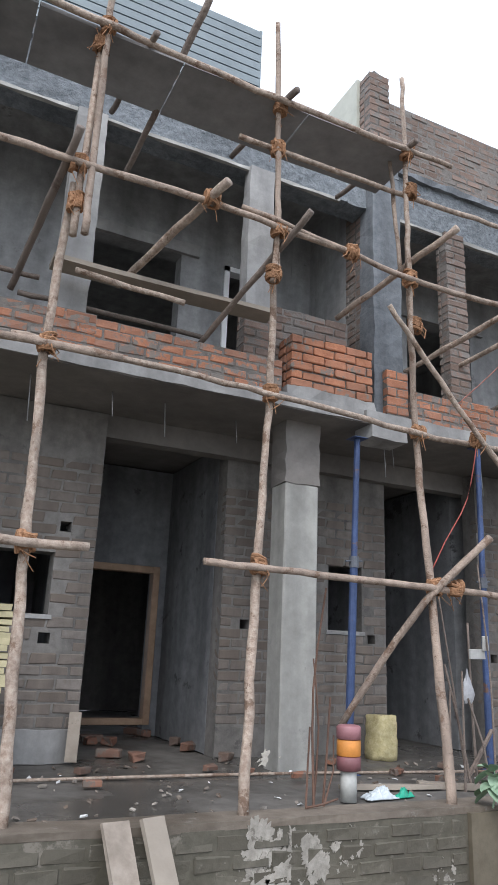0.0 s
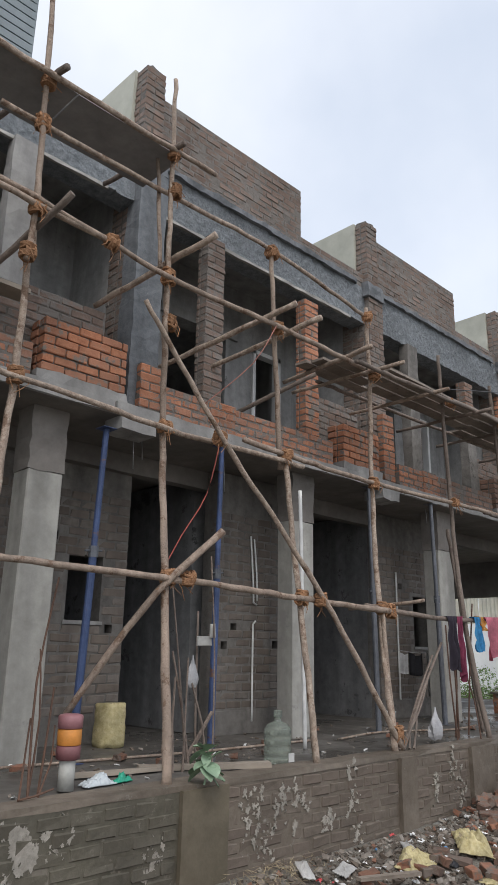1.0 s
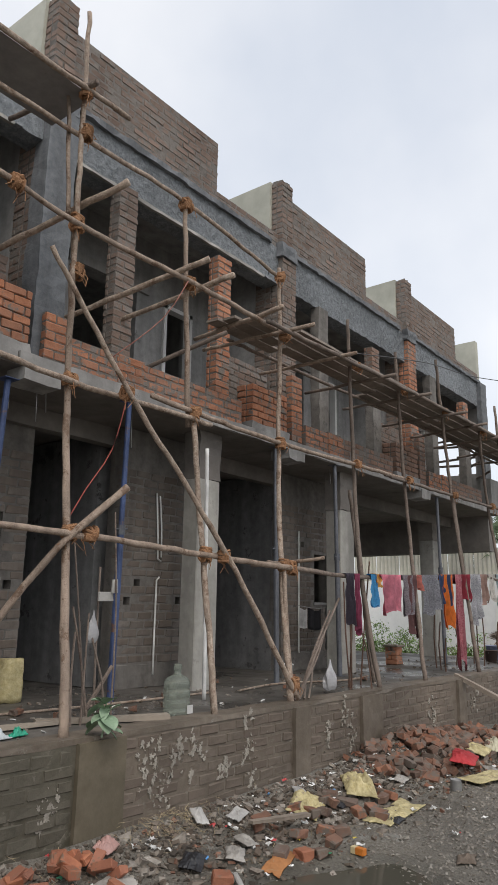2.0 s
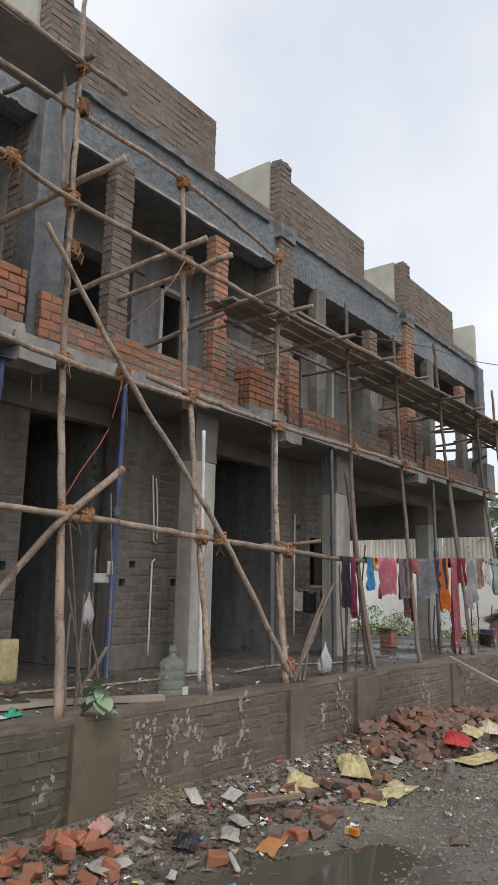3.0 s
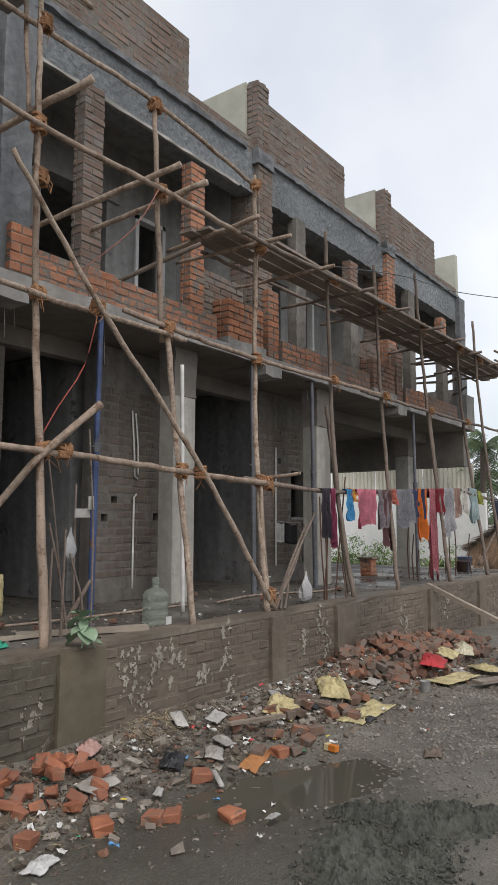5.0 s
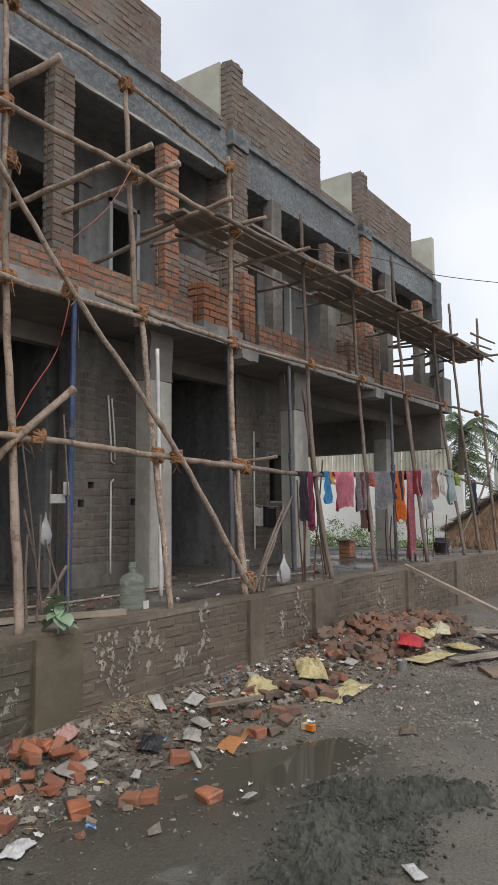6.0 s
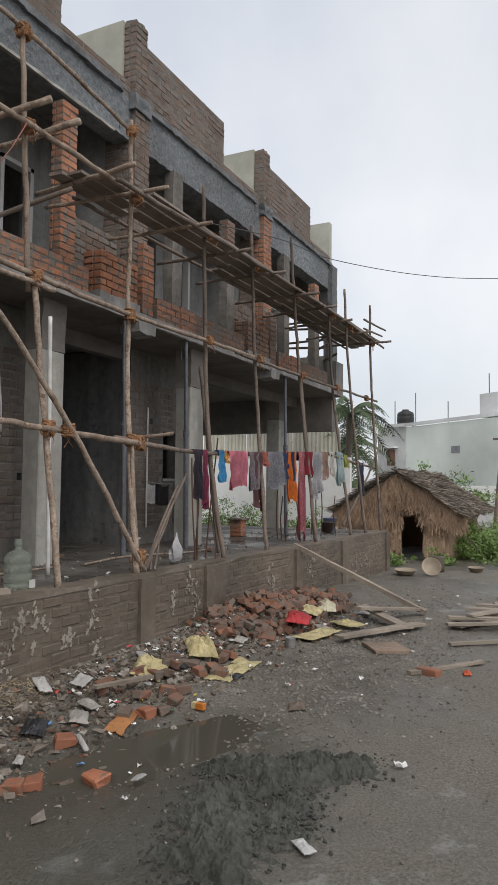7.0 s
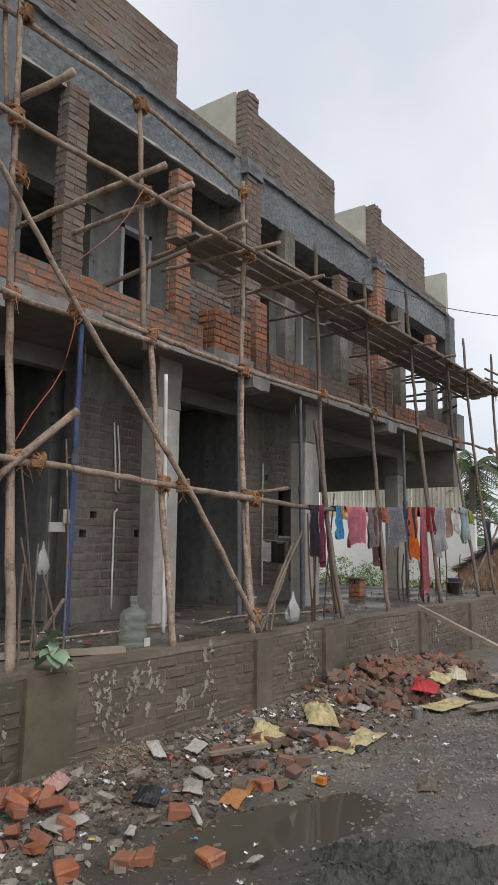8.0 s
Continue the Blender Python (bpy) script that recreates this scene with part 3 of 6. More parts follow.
        brick_face(DUSTY, bal, turn + JOINT, u + 3.35, SLAB1, SLAB1 + 0.35, FACE - 0.24, "y", 0.005, course=0.088)
    # brick planter box on its pad
    bx0, bx1 = u + (3.44, 3.56, 3.46, 3.46)[i], e + 0.12
    if not last:
        planter(P, house, i, u, e, bx0, bx1)
    # the balcony's back wall with a window and a door opening
    w0, w1, wz0, wz1 = u + 1.73, u + 2.80, 5.0, 6.10
    d0, d1, dz = u + 3.34, u + 3.92, 6.10
    top = BEAM1 - 0.16
    for k, (a, b, c, d) in enumerate(((left, w0, SLAB1, top), (w0, w1, SLAB1, wz0), (w0, w1, wz1, top), (w1, d0, SLAB1, top), (d0, d1, dz, top), (d1, e, SLAB1, top))):
        P("balcony_back_wall", rough_box(a, b, BACK, BACK + 0.2, c, d, 0.3, 0.003, 155 + k), M_INNER)
    P("lintel", rough_box(w0 - 0.15, w1 + 0.2, BACK - 0.05, BACK, wz1, wz1 + 0.14, 0.2, 0.005, 160 + i), M_CONC)
    fr = P("door_frame", boxes((d0 - 0.01, d0 + 0.05, BACK - 0.03, BACK + 0.1, SLAB1, dz), (d1 - 0.05, d1 + 0.01, BACK - 0.03, BACK + 0.1, SLAB1, dz), (d0 - 0.01, d1 + 0.01, BACK - 0.03, BACK + 0.1, dz - 0.06, dz + 0.0)), M_WHITE, "white painted door frame")
    # rear, out of view; its opening is added to let daylight into the rooms
    P("rear_wall", boxes((left, u + 0.6, 7.8, 8.0, SLAB1, BEAM1 - 0.16), (u + 0.6, e - 0.4, 7.8, 8.0, SLAB1, SLAB1 + 0.4), (u + 0.6, e - 0.4, 7.8, 8.0, SLAB1 + 1.75, BEAM1 - 0.16), (e - 0.4, e, 7.8, 8.0, SLAB1, BEAM1 - 0.16)), M_BLOCK)
    if last:
        P("end_wall", boxes((e - 0.02, e + 0.18, BACK, 8.0, SLAB1, BEAM1), (e - 0.02, e + 0.18, FACE + 0.16, 2.8, SLAB1 + 0.01, SLAB1 + 0.90), (e - 0.015, e + 0.175, 1.94, 2.07, SLAB1 + 0.90, 6.05), (e - 0.02, e + 0.18, FACE + 0.16, 2.8, 6.05, BEAM1),
                         (e - 0.02, e + 0.18, FACE + 0.02, FACE + 0.16, SLAB1 + 0.01, BEAM1), (e - 0.02, e + 0.18, 2.8, BACK, SLAB1 + 0.01, BEAM1)), M_CONC)
        P("end_fin", rough_box(e + 0.0, e + 0.16, FACE + 0.02, 6.5, BEAM1 + 0.004, PAR_TOP + 0.12, 0.5, 0.004, 170), M_PLASTER)
        P("end_beam", rough_box(e - 0.15, e + 0.15, 1.5, 8.0, 3.10, SLAB0, 0.3, 0.005, 171), M_SOFFIT)
        P("corner_column", rough_box(e - 0.12, e + 0.22, FACE - 0.10, FACE + 0.015, SLAB1, BEAM1 - 0.01, 0.12, 0.009, 172), M_DARKCONC)
        P("end_balcony_wall", rough_box(e - 0.3, e + 0.2, FACE - 0.26, FACE - 0.02, SLAB1 - 0.1, SLAB1 + 0.7, 0.2, 0.006, 173), M_CONC)
    return house


HOUSES = [row_house(i) for i in range(4)]


# ---- ground storey: columns and block walls ----
def column(x0, x1, y0, y1, seed, label):
    ob = thing("column", label, "column", "ground storey columns", "structure")
    part("shaft", bevelled(boxes((x0, x1, y0, y1, PLINTH - 0.02, 3.30)), 0.012), M_COLUMN, ob)
    # top of the column darker than the shaft, as painted shade below the slab
    part("head", rough_box(x0 - 0.004, x1 + 0.004, y0 - 0.004, y1 + 0.004, 3.30, SLAB0, 0.1, 0.010, seed), M_SOFFIT, ob, "rough grey column head, slab shade in its colour")
    return ob


column(2.85, 3.20, 1.60, 1.88, 1, "pale concrete column standing on the plinth floor")
column(6.31, 6.70, 1.55, 1.80, 2, "pale concrete column standing on the plinth floor")
column(9.62, 10.04, 1.55, 1.82, 3, "pale concrete column standing on the plinth floor")
column(15.0, 15.4, 2.40, 2.72, 4, "grey concrete column in the open end bay")


def block_wall(name, x0, x1, y, win=None, holes=(), label=""):
    """A rough wall up to the slab, with a window opening and small putlog holes, and a return into the house at its open end."""
    ob = thing(name, label, "wall", kind="structure")
    t = 0.22
    cuts = ([win] if win else []) + [(hx, hx + 0.10, hz, hz + 0.09) for hx, hz in holes]
    xs = sorted({x0, x1} | {c for w in cuts for c in w[:2]})
    zs = sorted({PLINTH - 0.01, 3.89} | {c for w in cuts for c in w[2:]})
    dims = []
    for a, b in zip(xs, xs[1:]):
        for c, d in zip(zs, zs[1:]):
            if not any(w[0] <= (a + b) / 2 <= w[1] and w[2] <= (c + d) / 2 <= w[3] for w in cuts):
                dims.append((a, b, y, y + t, c, d))
    bm = boxes(*dims)
    bmesh.ops.remove_doubles(bm, verts=bm.verts, dist=0.0005)
    wall = part("wall", bm, M_BLOCK, ob)
    brick_face(LIMED, wall, max(x0, -0.25) + (0.28 if x0 < 0 else 0), x1, PLINTH + 0.27, 3.4, y, "y", 0.005, gaps=cuts, course=0.098)
    part("footing_band", rough_box(x0, x1, y - 0.015, y, PLINTH, PLINTH + 0.26, 0.14, 0.006, int(x0 * 10) + 7), M_CONC if x0 < 0 else M_BLOCK, ob, "rough cement band at the foot")
    if win:
        part("sill", rough_box(win[0] - 0.03, win[1] + 0.03, y - 0.02, y + 0.1, win[2] - 0.04, win[2], 0.1, 0.004, 9), M_CONC, ob)
        part("dark_back", boxes((win[0] - 0.1, win[1] + 0.1, y + 2.2, y + 2.25, win[2] - 0.5, win[3] + 0.5)), M_DARK, ob)
    return ob


block_wall("wall_1", -4.0, 1.33, 2.35, (0.50, 0.98, 2.02, 2.55), ((1.0, 2.74), (0.92, 1.78)), label="rough grey block wall with a small dark window")
block_wall("wall_2", 2.65, 4.60, 2.50, (3.87, 4.29, 2.04, 2.72), ((3.62, 2.85), (4.36, 1.92), (2.86, 2.0)), label="rough grey block wall with a small dark window")
block_wall("wall_3", 5.66, 7.20, 2.20, None, ((5.93, 1.99), (5.78, 1.78), (6.65, 1.80)), label="rough brick and block wall")
block_wall("wall_4", 9.16, 11.0, 2.35, (10.1, 10.58, 1.88, 2.66), ((9.7, 2.75),), label="rough grey block wall with a small dark window")


def recess(name, x0, x1, y0, y1, door=None):
    """The sides and the back of a recessed entrance."""
    ob = thing(name, "dark recessed entrance between rough grey walls", "wall", kind="structure")
    # walls coloured darker to stand for the shade inside the recess
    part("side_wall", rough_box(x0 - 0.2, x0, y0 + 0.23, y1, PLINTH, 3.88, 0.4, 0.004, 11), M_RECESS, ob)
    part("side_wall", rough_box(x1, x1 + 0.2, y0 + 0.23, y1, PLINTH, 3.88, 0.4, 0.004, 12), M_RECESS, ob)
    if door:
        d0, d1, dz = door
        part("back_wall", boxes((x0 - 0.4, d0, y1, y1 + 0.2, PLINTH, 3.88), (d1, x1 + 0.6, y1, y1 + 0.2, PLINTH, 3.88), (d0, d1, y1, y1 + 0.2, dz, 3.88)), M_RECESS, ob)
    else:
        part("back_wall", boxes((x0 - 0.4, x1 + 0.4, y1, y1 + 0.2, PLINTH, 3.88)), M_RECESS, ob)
    return ob


recess("wall_5", 1.33, 2.65, 2.50, 4.2, (1.70, 2.50, 2.66))
recess("wall_6", 4.60, 5.66, 2.40, 5.4, (4.8, 5.6, 2.9))
recess("wall_7", 7.20, 9.16, 2.30, 6.2, (7.5, 8.6, 2.9))
# the rear wall's gaps are unseen, added to brighten the ground storey inside
back = part("wall_back", boxes((-4.0, 11.0, 7.6, 7.8, PLINTH, 1.5), (-4.0, 11.0, 7.6, 7.8, 2.9, 3.9), (-4.0, -3.2, 7.6, 7.8, 1.5, 2.9), (1.2, 4.0, 7.6, 7.8, 1.5, 2.9), (5.5, 10.0, 7.6, 7.8, 1.5, 2.9), (10.7, 11.0, 7.6, 7.8, 1.5, 2.9), (-4.2, -4.0, 1.5, 8.0, PLINTH, 7.0), (10.85, 11.0, 2.6, 7.6, PLINTH, 3.89)), M_BLOCK)
tagged(back, "rough grey rear and side walls of the row", "wall", kind="structure")

door = thing("door_1", "bare brown wooden door frame without a leaf", "door frame", kind="structure")
for dims in ((1.64, 1.72, 4.13, 4.26, PLINTH + 0.12, 2.71), (2.47, 2.55, 4.13, 4.26, PLINTH + 0.12, 2.71), (1.72, 2.47, 4.13, 4.26, 2.63, 2.71), (1.72, 2.47, 4.13, 4.26, PLINTH + 0.12, PLINTH + 0.19)):
    part("frame_member", bevelled(boxes(dims), 0.006), M_DOORWOOD, door)


def splash(x, z, w, h, seed, count=22, r0=0.003, r1=0.026):
    """Thin flakes and runs of dried cement flung on the plinth."""
    rng = random.Random(seed)
    bm = bmesh.new()
    face = 0.0015 if x < 6.2 else -0.0065
    sides = 22 if r0 < 0.01 else 48
    ragged = 1.0 if r0 < 0.01 else 0.5
    for k in range(count):
        cx, cz, r = x + rng.gauss(0, 0.42) * w, z + rng.gauss(0, 0.42) * h, r0 + r1 * rng.random() ** 2
        lo, hi = [], []
        lean = rng.uniform(-0.4, 0.4)
        tall = rng.uniform(0.5, 1.7)
        for j in range(sides):
            a = 2 * math.pi * j / sides
            q = r * max(0.25, 1 + ragged * 1.1 * noise.noise(Vector((math.cos(a) * 2.2 + seed * 3 + k, math.sin(a) * 2.2, k * 1.7))) + ragged * 0.9 * noise.noise(Vector((math.cos(a) * 5 + k, math.sin(a) * 5, seed))))
            dz = q * math.sin(a) * tall
            dx = q * math.cos(a) * 0.8 + lean * dz
            lo.append(bm.verts.new((cx + dx, 0.012, cz + dz)))
            hi.append(bm.verts.new((cx + dx, face - 0.0001 * k, cz + dz)))
        for j in range(sides):
            bm.faces.new((lo[j], lo[(j + 1) % sides], hi[(j + 1) % sides], hi[j]))
        bm.faces.new(hi)
    return part("cement_splash", bm, M_SPLASH, plinth, "pale dried cement splash")


for k, (x, z, w, h) in enumerate(((4.08, 0.62, 0.14, 0.22), (4.20, 0.50, 0.10, 0.3), (4.42, 0.60, 0.10, 0.16), (4.66, 0.60, 0.16, 0.2), (5.36, 0.60, 0.14, 0.36), (5.45, 0.34, 0.16, 0.24), (5.05, 0.4, 0.10, 0.16), (2.0, 0.55, 0.30, 0.4), (1.9, 0.65, 0.25, 0.25), (2.1, 0.45, 0.3, 0.3), (1.95, 0.6, 0.2, 0.4), (2.45, 0.62, 0.18, 0.3), (1.8, 0.35, 0.3, 0.3),
                                  (7.05, 0.55, 0.14, 0.36), (7.2, 0.4, 0.1, 0.3), (6.7, 0.5, 0.08, 0.2), (9.3, 0.5, 0.16, 0.3), (10.8, 0.5, 0.3, 0.2), (13.2, 0.4, 0.4, 0.3), (4.3, 0.3, 0.12, 0.16), (3.2, 0.45, 0.12, 0.14), (13.9, 0.3, 0.3, 0.25))):
    splash(x, z, w, h, k + 1)
for k, (x, z, w, h) in enumerate(((1.93, 0.70, 0.16, 0.12), (1.98, 0.48, 0.18, 0.22), (2.05, 0.30, 0.20, 0.25), (2.25, 0.62, 0.10, 0.16))):
    splash(x, z, w, h, 60 + k, 16, 0.02, 0.06)


# ---- the scaffolding ----
scaffold = thing("pole_scaffolding", "scaffolding of rough round poles tied with coir rope", "scaffolding")
POLE_RNG = random.Random(11)


def pole(name, pts, r0, r1, dark=False, step=0.16, wob=0.007):
    bm = bmesh.new()
    k = {"brace": 0.68, "rail": 0.68, "putlog": 0.70}.get(name, 0.70)
    tube(bm, along(pts, step), (r0 * k, r1 * k), 9, wob, POLE_RNG)
    return part(name, bm, M_POLE_D if dark else M_POLE, scaffold, smooth=True)


def lashing(p, r=0.055, size=1.0):
    """Turns of coir rope round a joint, with loose ends."""
    bm = bmesh.new()
    rng = POLE_RNG
    p = Vector(p)
    for k in range(13):
        tilt = rng.uniform(-0.5, 0.5)
        flat = k % 3 > 0
        h = rng.uniform(-0.048, 0.048) * size
        pts = []
        for j in range(13):
            a = 2 * math.pi * j / 12
            c, s = math.cos(a) * r * rng.uniform(0.88, 1.08), math.sin(a) * r * rng.uniform(0.88, 1.08)
            pts.append(p + (Vector((c, s, h + tilt * c)) if flat else Vector((h, s, c + tilt * h))))
        tube(bm, pts, (0.011 * size, 0.011 * size), 5, 0.003, rng, cap=False)
    for k in range(4):
        a = rng.uniform(0, 6.28)
        q = p + Vector((math.cos(a) * r, math.sin(a) * r, 0))
        tube(bm, along([q, q + Vector((rng.uniform(-0.05, 0.05), -0.03, -0.06)), q + Vector((rng.uniform(-0.08, 0.08), -0.03, rng.uniform(-0.18, -0.08)))], 0.05), (0.006, 0.003), 4)
    return part("rope_lashing", bm, M_ROPE, scaffold)


# uprights
pole("upright", [(0.47, 0.15, PLINTH - 0.01), (0.45, 0.45, 2.35), (0.44, 0.60, 3.75), (0.48, 0.50, 4.95)], 0.052, 0.042)
pole("upright", [(0.50, 0.44, 4.5), (0.53, 0.44, 5.4), (0.54, 0.45, 6.25)], 0.040, 0.036)
pole("upright", [(0.57, 0.38, 4.5), (0.57, 0.38, 5.8), (0.56, 0.38, 6.75)], 0.040, 0.036)
pole("upright", [(1.85, 0.15, PLINTH - 0.01), (2.02, 0.45, 2.34), (2.18, 0.65, 3.72), (2.12, 0.55, 4.8)], 0.050, 0.038)
pole("upright", [(2.07, 0.45, 4.58), (2.10, 0.45, 5.1), (2.01, 0.40, 7.07)], 0.036, 0.032)
pole("upright", [(2.13, 0.50, 4.65), (2.10, 0.52, 6.3)], 0.032, 0.030)
pole("upright", [(3.39, 0.12, PLINTH - 0.01), (3.54, 0.45, 2.30), (3.59, 0.65, 3.66), (3.49, 0.55, 4.47), (3.45, 0.52, 5.45)], 0.052, 0.036)
pole("upright", [(3.41, 0.44, 4.41), (3.40, 0.44, 5.0), (3.34, 0.40, 7.07)], 0.034, 0.030)
pole("upright", [(3.26, 0.52, 6.41), (3.37, 0.52, 5.08)], 0.026, 0.028)
pole("upright", [(5.03, 0.12, PLINTH - 0.01), (5.19, 0.45, 2.25), (5.16, 0.62, 3.64)], 0.046, 0.042)
pole("upright", [(5.13, 0.66, 3.55), (4.85, 0.50, 5.04), (4.74, 0.45, 5.86)], 0.042, 0.034)
pole("upright", [(6.25, 0.15, PLINTH - 0.01), (6.49, 0.45, 2.22), (6.66, 0.62, 3.69), (6.51, 0.5, 5.0), (6.41, 0.45, 5.78)], 0.048, 0.034)
pole("upright", [(6.33, 0.20, PLINTH - 0.01), (6.47, 0.40, 2.22)], 0.036, 0.034)
pole("upright", [(8.15, 0.15, PLINTH - 0.01), (8.29, 0.45, 2.2), (8.39, 0.6, 3.73), (8.04, 0.45, 5.67)], 0.046, 0.034, True)
pole("upright", [(8.75, 0.55, PLINTH - 0.01), (8.62, 0.8, 3.4)], 0.040, 0.036, True)
pole("upright", [(9.44, 0.15, PLINTH - 0.01), (9.95, 0.6, 3.68), (9.47, 0.45, 5.63)], 0.046, 0.034, True)
pole("upright", [(11.43, 0.15, PLINTH - 0.01), (11.76, 0.6, 3.78), (10.99, 0.45, 5.95)], 0.046, 0.034, True)
pole("upright", [(12.3, 0.5, PLINTH - 0.01), (12.1, 0.7, 3.7)], 0.040, 0.036, True)
pole("upright", [(13.32, 0.15, PLINTH - 0.01), (13.56, 0.6, 3.6), (12.86, 0.45, 5.13)], 0.046, 0.036, True)
pole("upright", [(14.24, 0.15, PLINTH - 0.01), (14.02, 0.4, 3.76), (13.81, 0.45, 5.79)], 0.044, 0.034, True)
pole("upright", [(15.30, 0.12, PLINTH - 0.01), (15.56, 0.4, 3.96), (15.61, 0.45, 5.88)], 0.046, 0.034, True)
# rails along the front
pole("rail", [(-1.5, 0.30, 2.33), (0.81, 0.31, 2.35)], 0.048, 0.042)
pole("rail", [(1.59, 0.36, 2.34), (3.79, 0.37, 2.30), (5.06, 0.37, 2.25), (6.60, 0.37, 2.20)], 0.036, 0.046)
pole("rail", [(6.20, 0.42, 2.24), (7.89, 0.42, 2.17), (9.50, 0.42, 2.22), (11.0, 0.42, 2.30), (13.3, 0.40, 2.41)], 0.042, 0.036, True)
pole("rail", [(12.8, 0.38, 2.36), (14.5, 0.38, 2.26), (16.08, 0.40, 2.21)], 0.036, 0.034, True)
pole("rail", [(-1.8, 0.52, 3.66), (0.43, 0.52, 3.70), (0.95, 0.5, 3.70)], 0.044, 0.042)
pole("rail", [(0.2, 0.56, 3.74), (2.09, 0.55, 3.69), (3.51, 0.56, 3.61), (4.3, 0.58, 3.62), (5.4, 0.58, 3.62)], 0.034, 0.038)
pole("rail", [(4.6, 0.66, 3.76), (5.29, 0.60, 3.70), (6.69, 0.56, 3.66), (8.2, 0.54, 3.68), (9.78, 0.54, 3.72)], 0.040, 0.036)
pole("rail", [(9.2, 0.54, 3.68), (11.5, 0.54, 3.70), (14.34, 0.5, 3.74), (16.33, 0.5, 3.78)], 0.038, 0.034, True)
pole("rail", [(-1.9, 0.38, 5.12), (0.40, 0.38, 5.05), (1.45, 0.38, 5.07), (2.08, 0.38, 5.04), (2.7, 0.38, 5.01)], 0.046, 0.038)
pole("rail", [(1.75, 0.39, 5.12), (2.6, 0.37, 5.02), (3.40, 0.38, 4.93), (4.75, 0.38, 4.95), (6.28, 0.40, 4.94)], 0.034, 0.042)
pole("rail", [(-1.8, 0.30, 6.38), (0.24, 0.31, 6.27), (1.97, 0.31, 6.19), (3.82, 0.31, 6.20)], 0.042, 0.036)
pole("rail", [(1.73, 0.47, 5.83), (3.40, 0.48, 5.85), (4.77, 0.47, 5.86), (6.50, 0.46, 5.66)], 0.036, 0.032)
pole("rail", [(6.0, 0.31, 4.92), (9.08, 0.30, 5.00), (12.2, 0.30, 5.04)], 0.040, 0.034, True)
pole("rail", [(11.6, 0.34, 5.06), (14.0, 0.32, 5.05), (16.2, 0.30, 5.00)], 0.038, 0.032, True)
pole("rail", [(6.3, 1.14, 4.98), (9.2, 1.14, 5.02), (12.6, 1.14, 5.04), (16.0, 1.14, 5.02)], 0.036, 0.034, True)
# braces
pole("brace", [(3.10, 0.33, 4.59), (4.08, 0.36, 3.56), (5.33, 0.27, 2.26), (6.36, 0.14, PLINTH + 0.02)], 0.032, 0.044)
pole("brace", [(2.98, 0.85, 1.28), (3.14, 0.70, 1.62), (3.45, 0.40, 2.21), (3.94, 0.20, 2.72)], 0.040, 0.046)
pole("brace", [(14.0, 0.55, 1.0), (14.9, 0.35, 1.9), (15.9, 0.30, 2.75)], 0.036, 0.030, True)
pole("brace", [(6.66, 0.0, 2.31), (6.60, 0.95, 2.24)], 0.030, 0.028)
# putlogs that run into the house
for a, b, r, dk in (((1.53, 0.15, 5.12), (1.09, 1.5, 4.78), 0.050, 0), ((3.65, 0.08, 5.36), (3.27, 1.42, 4.98), 0.046, 0), ((2.24, 0.15, 5.10), (1.87, 1.5, 4.40), 0.040, 1), ((1.30, 0.2, 6.78), (1.04, 1.5, 5.84), 0.042, 1),
                    ((0.43, 0.18, 5.18), (0.23, 1.5, 4.52), 0.044, 1), ((2.09, 0.16, 6.20), (2.05, 1.4, 6.40), 0.042, 1), ((3.33, 0.2, 6.22), (3.25, 1.4, 6.35), 0.040, 1), ((4.71, 0.06, 5.07), (4.22, 1.7, 4.66), 0.044, 0),
                    ((5.09, 0.06, 5.05), (4.92, 1.8, 4.85), 0.044, 0), ((5.98, 0.08, 5.03), (6.09, 1.5, 5.0), 0.042, 0), ((5.88, 0.8, 4.86), (5.40, 1.9, 4.42), 0.040, 1), ((0.9, 0.2, 6.24), (0.85, 1.4, 6.42), 0.040, 1), ((-0.2, 0.2, 6.3), (-0.35, 1.4, 6.0), 0.042, 1)):
    pole("putlog", [a, b], r, r * 0.9, bool(dk))
for k in range(9):
    x = 6.45 + k * 1.14
    z = 4.955 + 0.06 * min(1, k / 8)
    pole("putlog", [(x + POLE_RNG.uniform(-0.1, 0.1), 0.12 - POLE_RNG.uniform(0, 0.2), z + POLE_RNG.uniform(-0.02, 0.05)), (x + POLE_RNG.uniform(-0.3, 0.1), 1.5, z - 0.05)], 0.036, 0.032, k > 1)
for z, y0 in ((4.75, 1.7), (5.0, 1.9), (5.25, 1.8), (5.5, 1.75)):
    pole("side_rail", [(15.2, y0 - 0.6, z), (17.0, y0 + 0.6, z + 0.1)], 0.034, 0.030, True)
for z in (5.08, 5.22, 5.42):
    pole("side_rail", [(15.0, 0.40, z), (16.3 + POLE_RNG.uniform(-0.3, 0.3), 0.34, z + 0.06)], 0.034, 0.028, True)

for p in ((0.45, 0.40, 2.36), (0.44, 0.56, 3.72), (0.48, 0.42, 5.06), (0.50, 0.46, 4.78), (0.54, 0.42, 6.15), (0.56, 0.36, 6.27), (2.02, 0.41, 2.35), (2.16, 0.60, 3.71), (2.09, 0.42, 5.04), (2.08, 0.47, 4.66), (2.06, 0.40, 6.20),
          (2.08, 0.46, 5.84), (3.54, 0.41, 2.32), (3.70, 0.36, 2.32), (3.58, 0.61, 3.64), (3.40, 0.42, 4.96), (3.46, 0.46, 4.55), (3.42, 0.42, 5.86), (3.34, 0.36, 6.21), (1.48, 0.36, 5.08), (2.75, 0.37, 5.0), (4.08, 0.42, 3.60), (5.18, 0.41, 2.26),
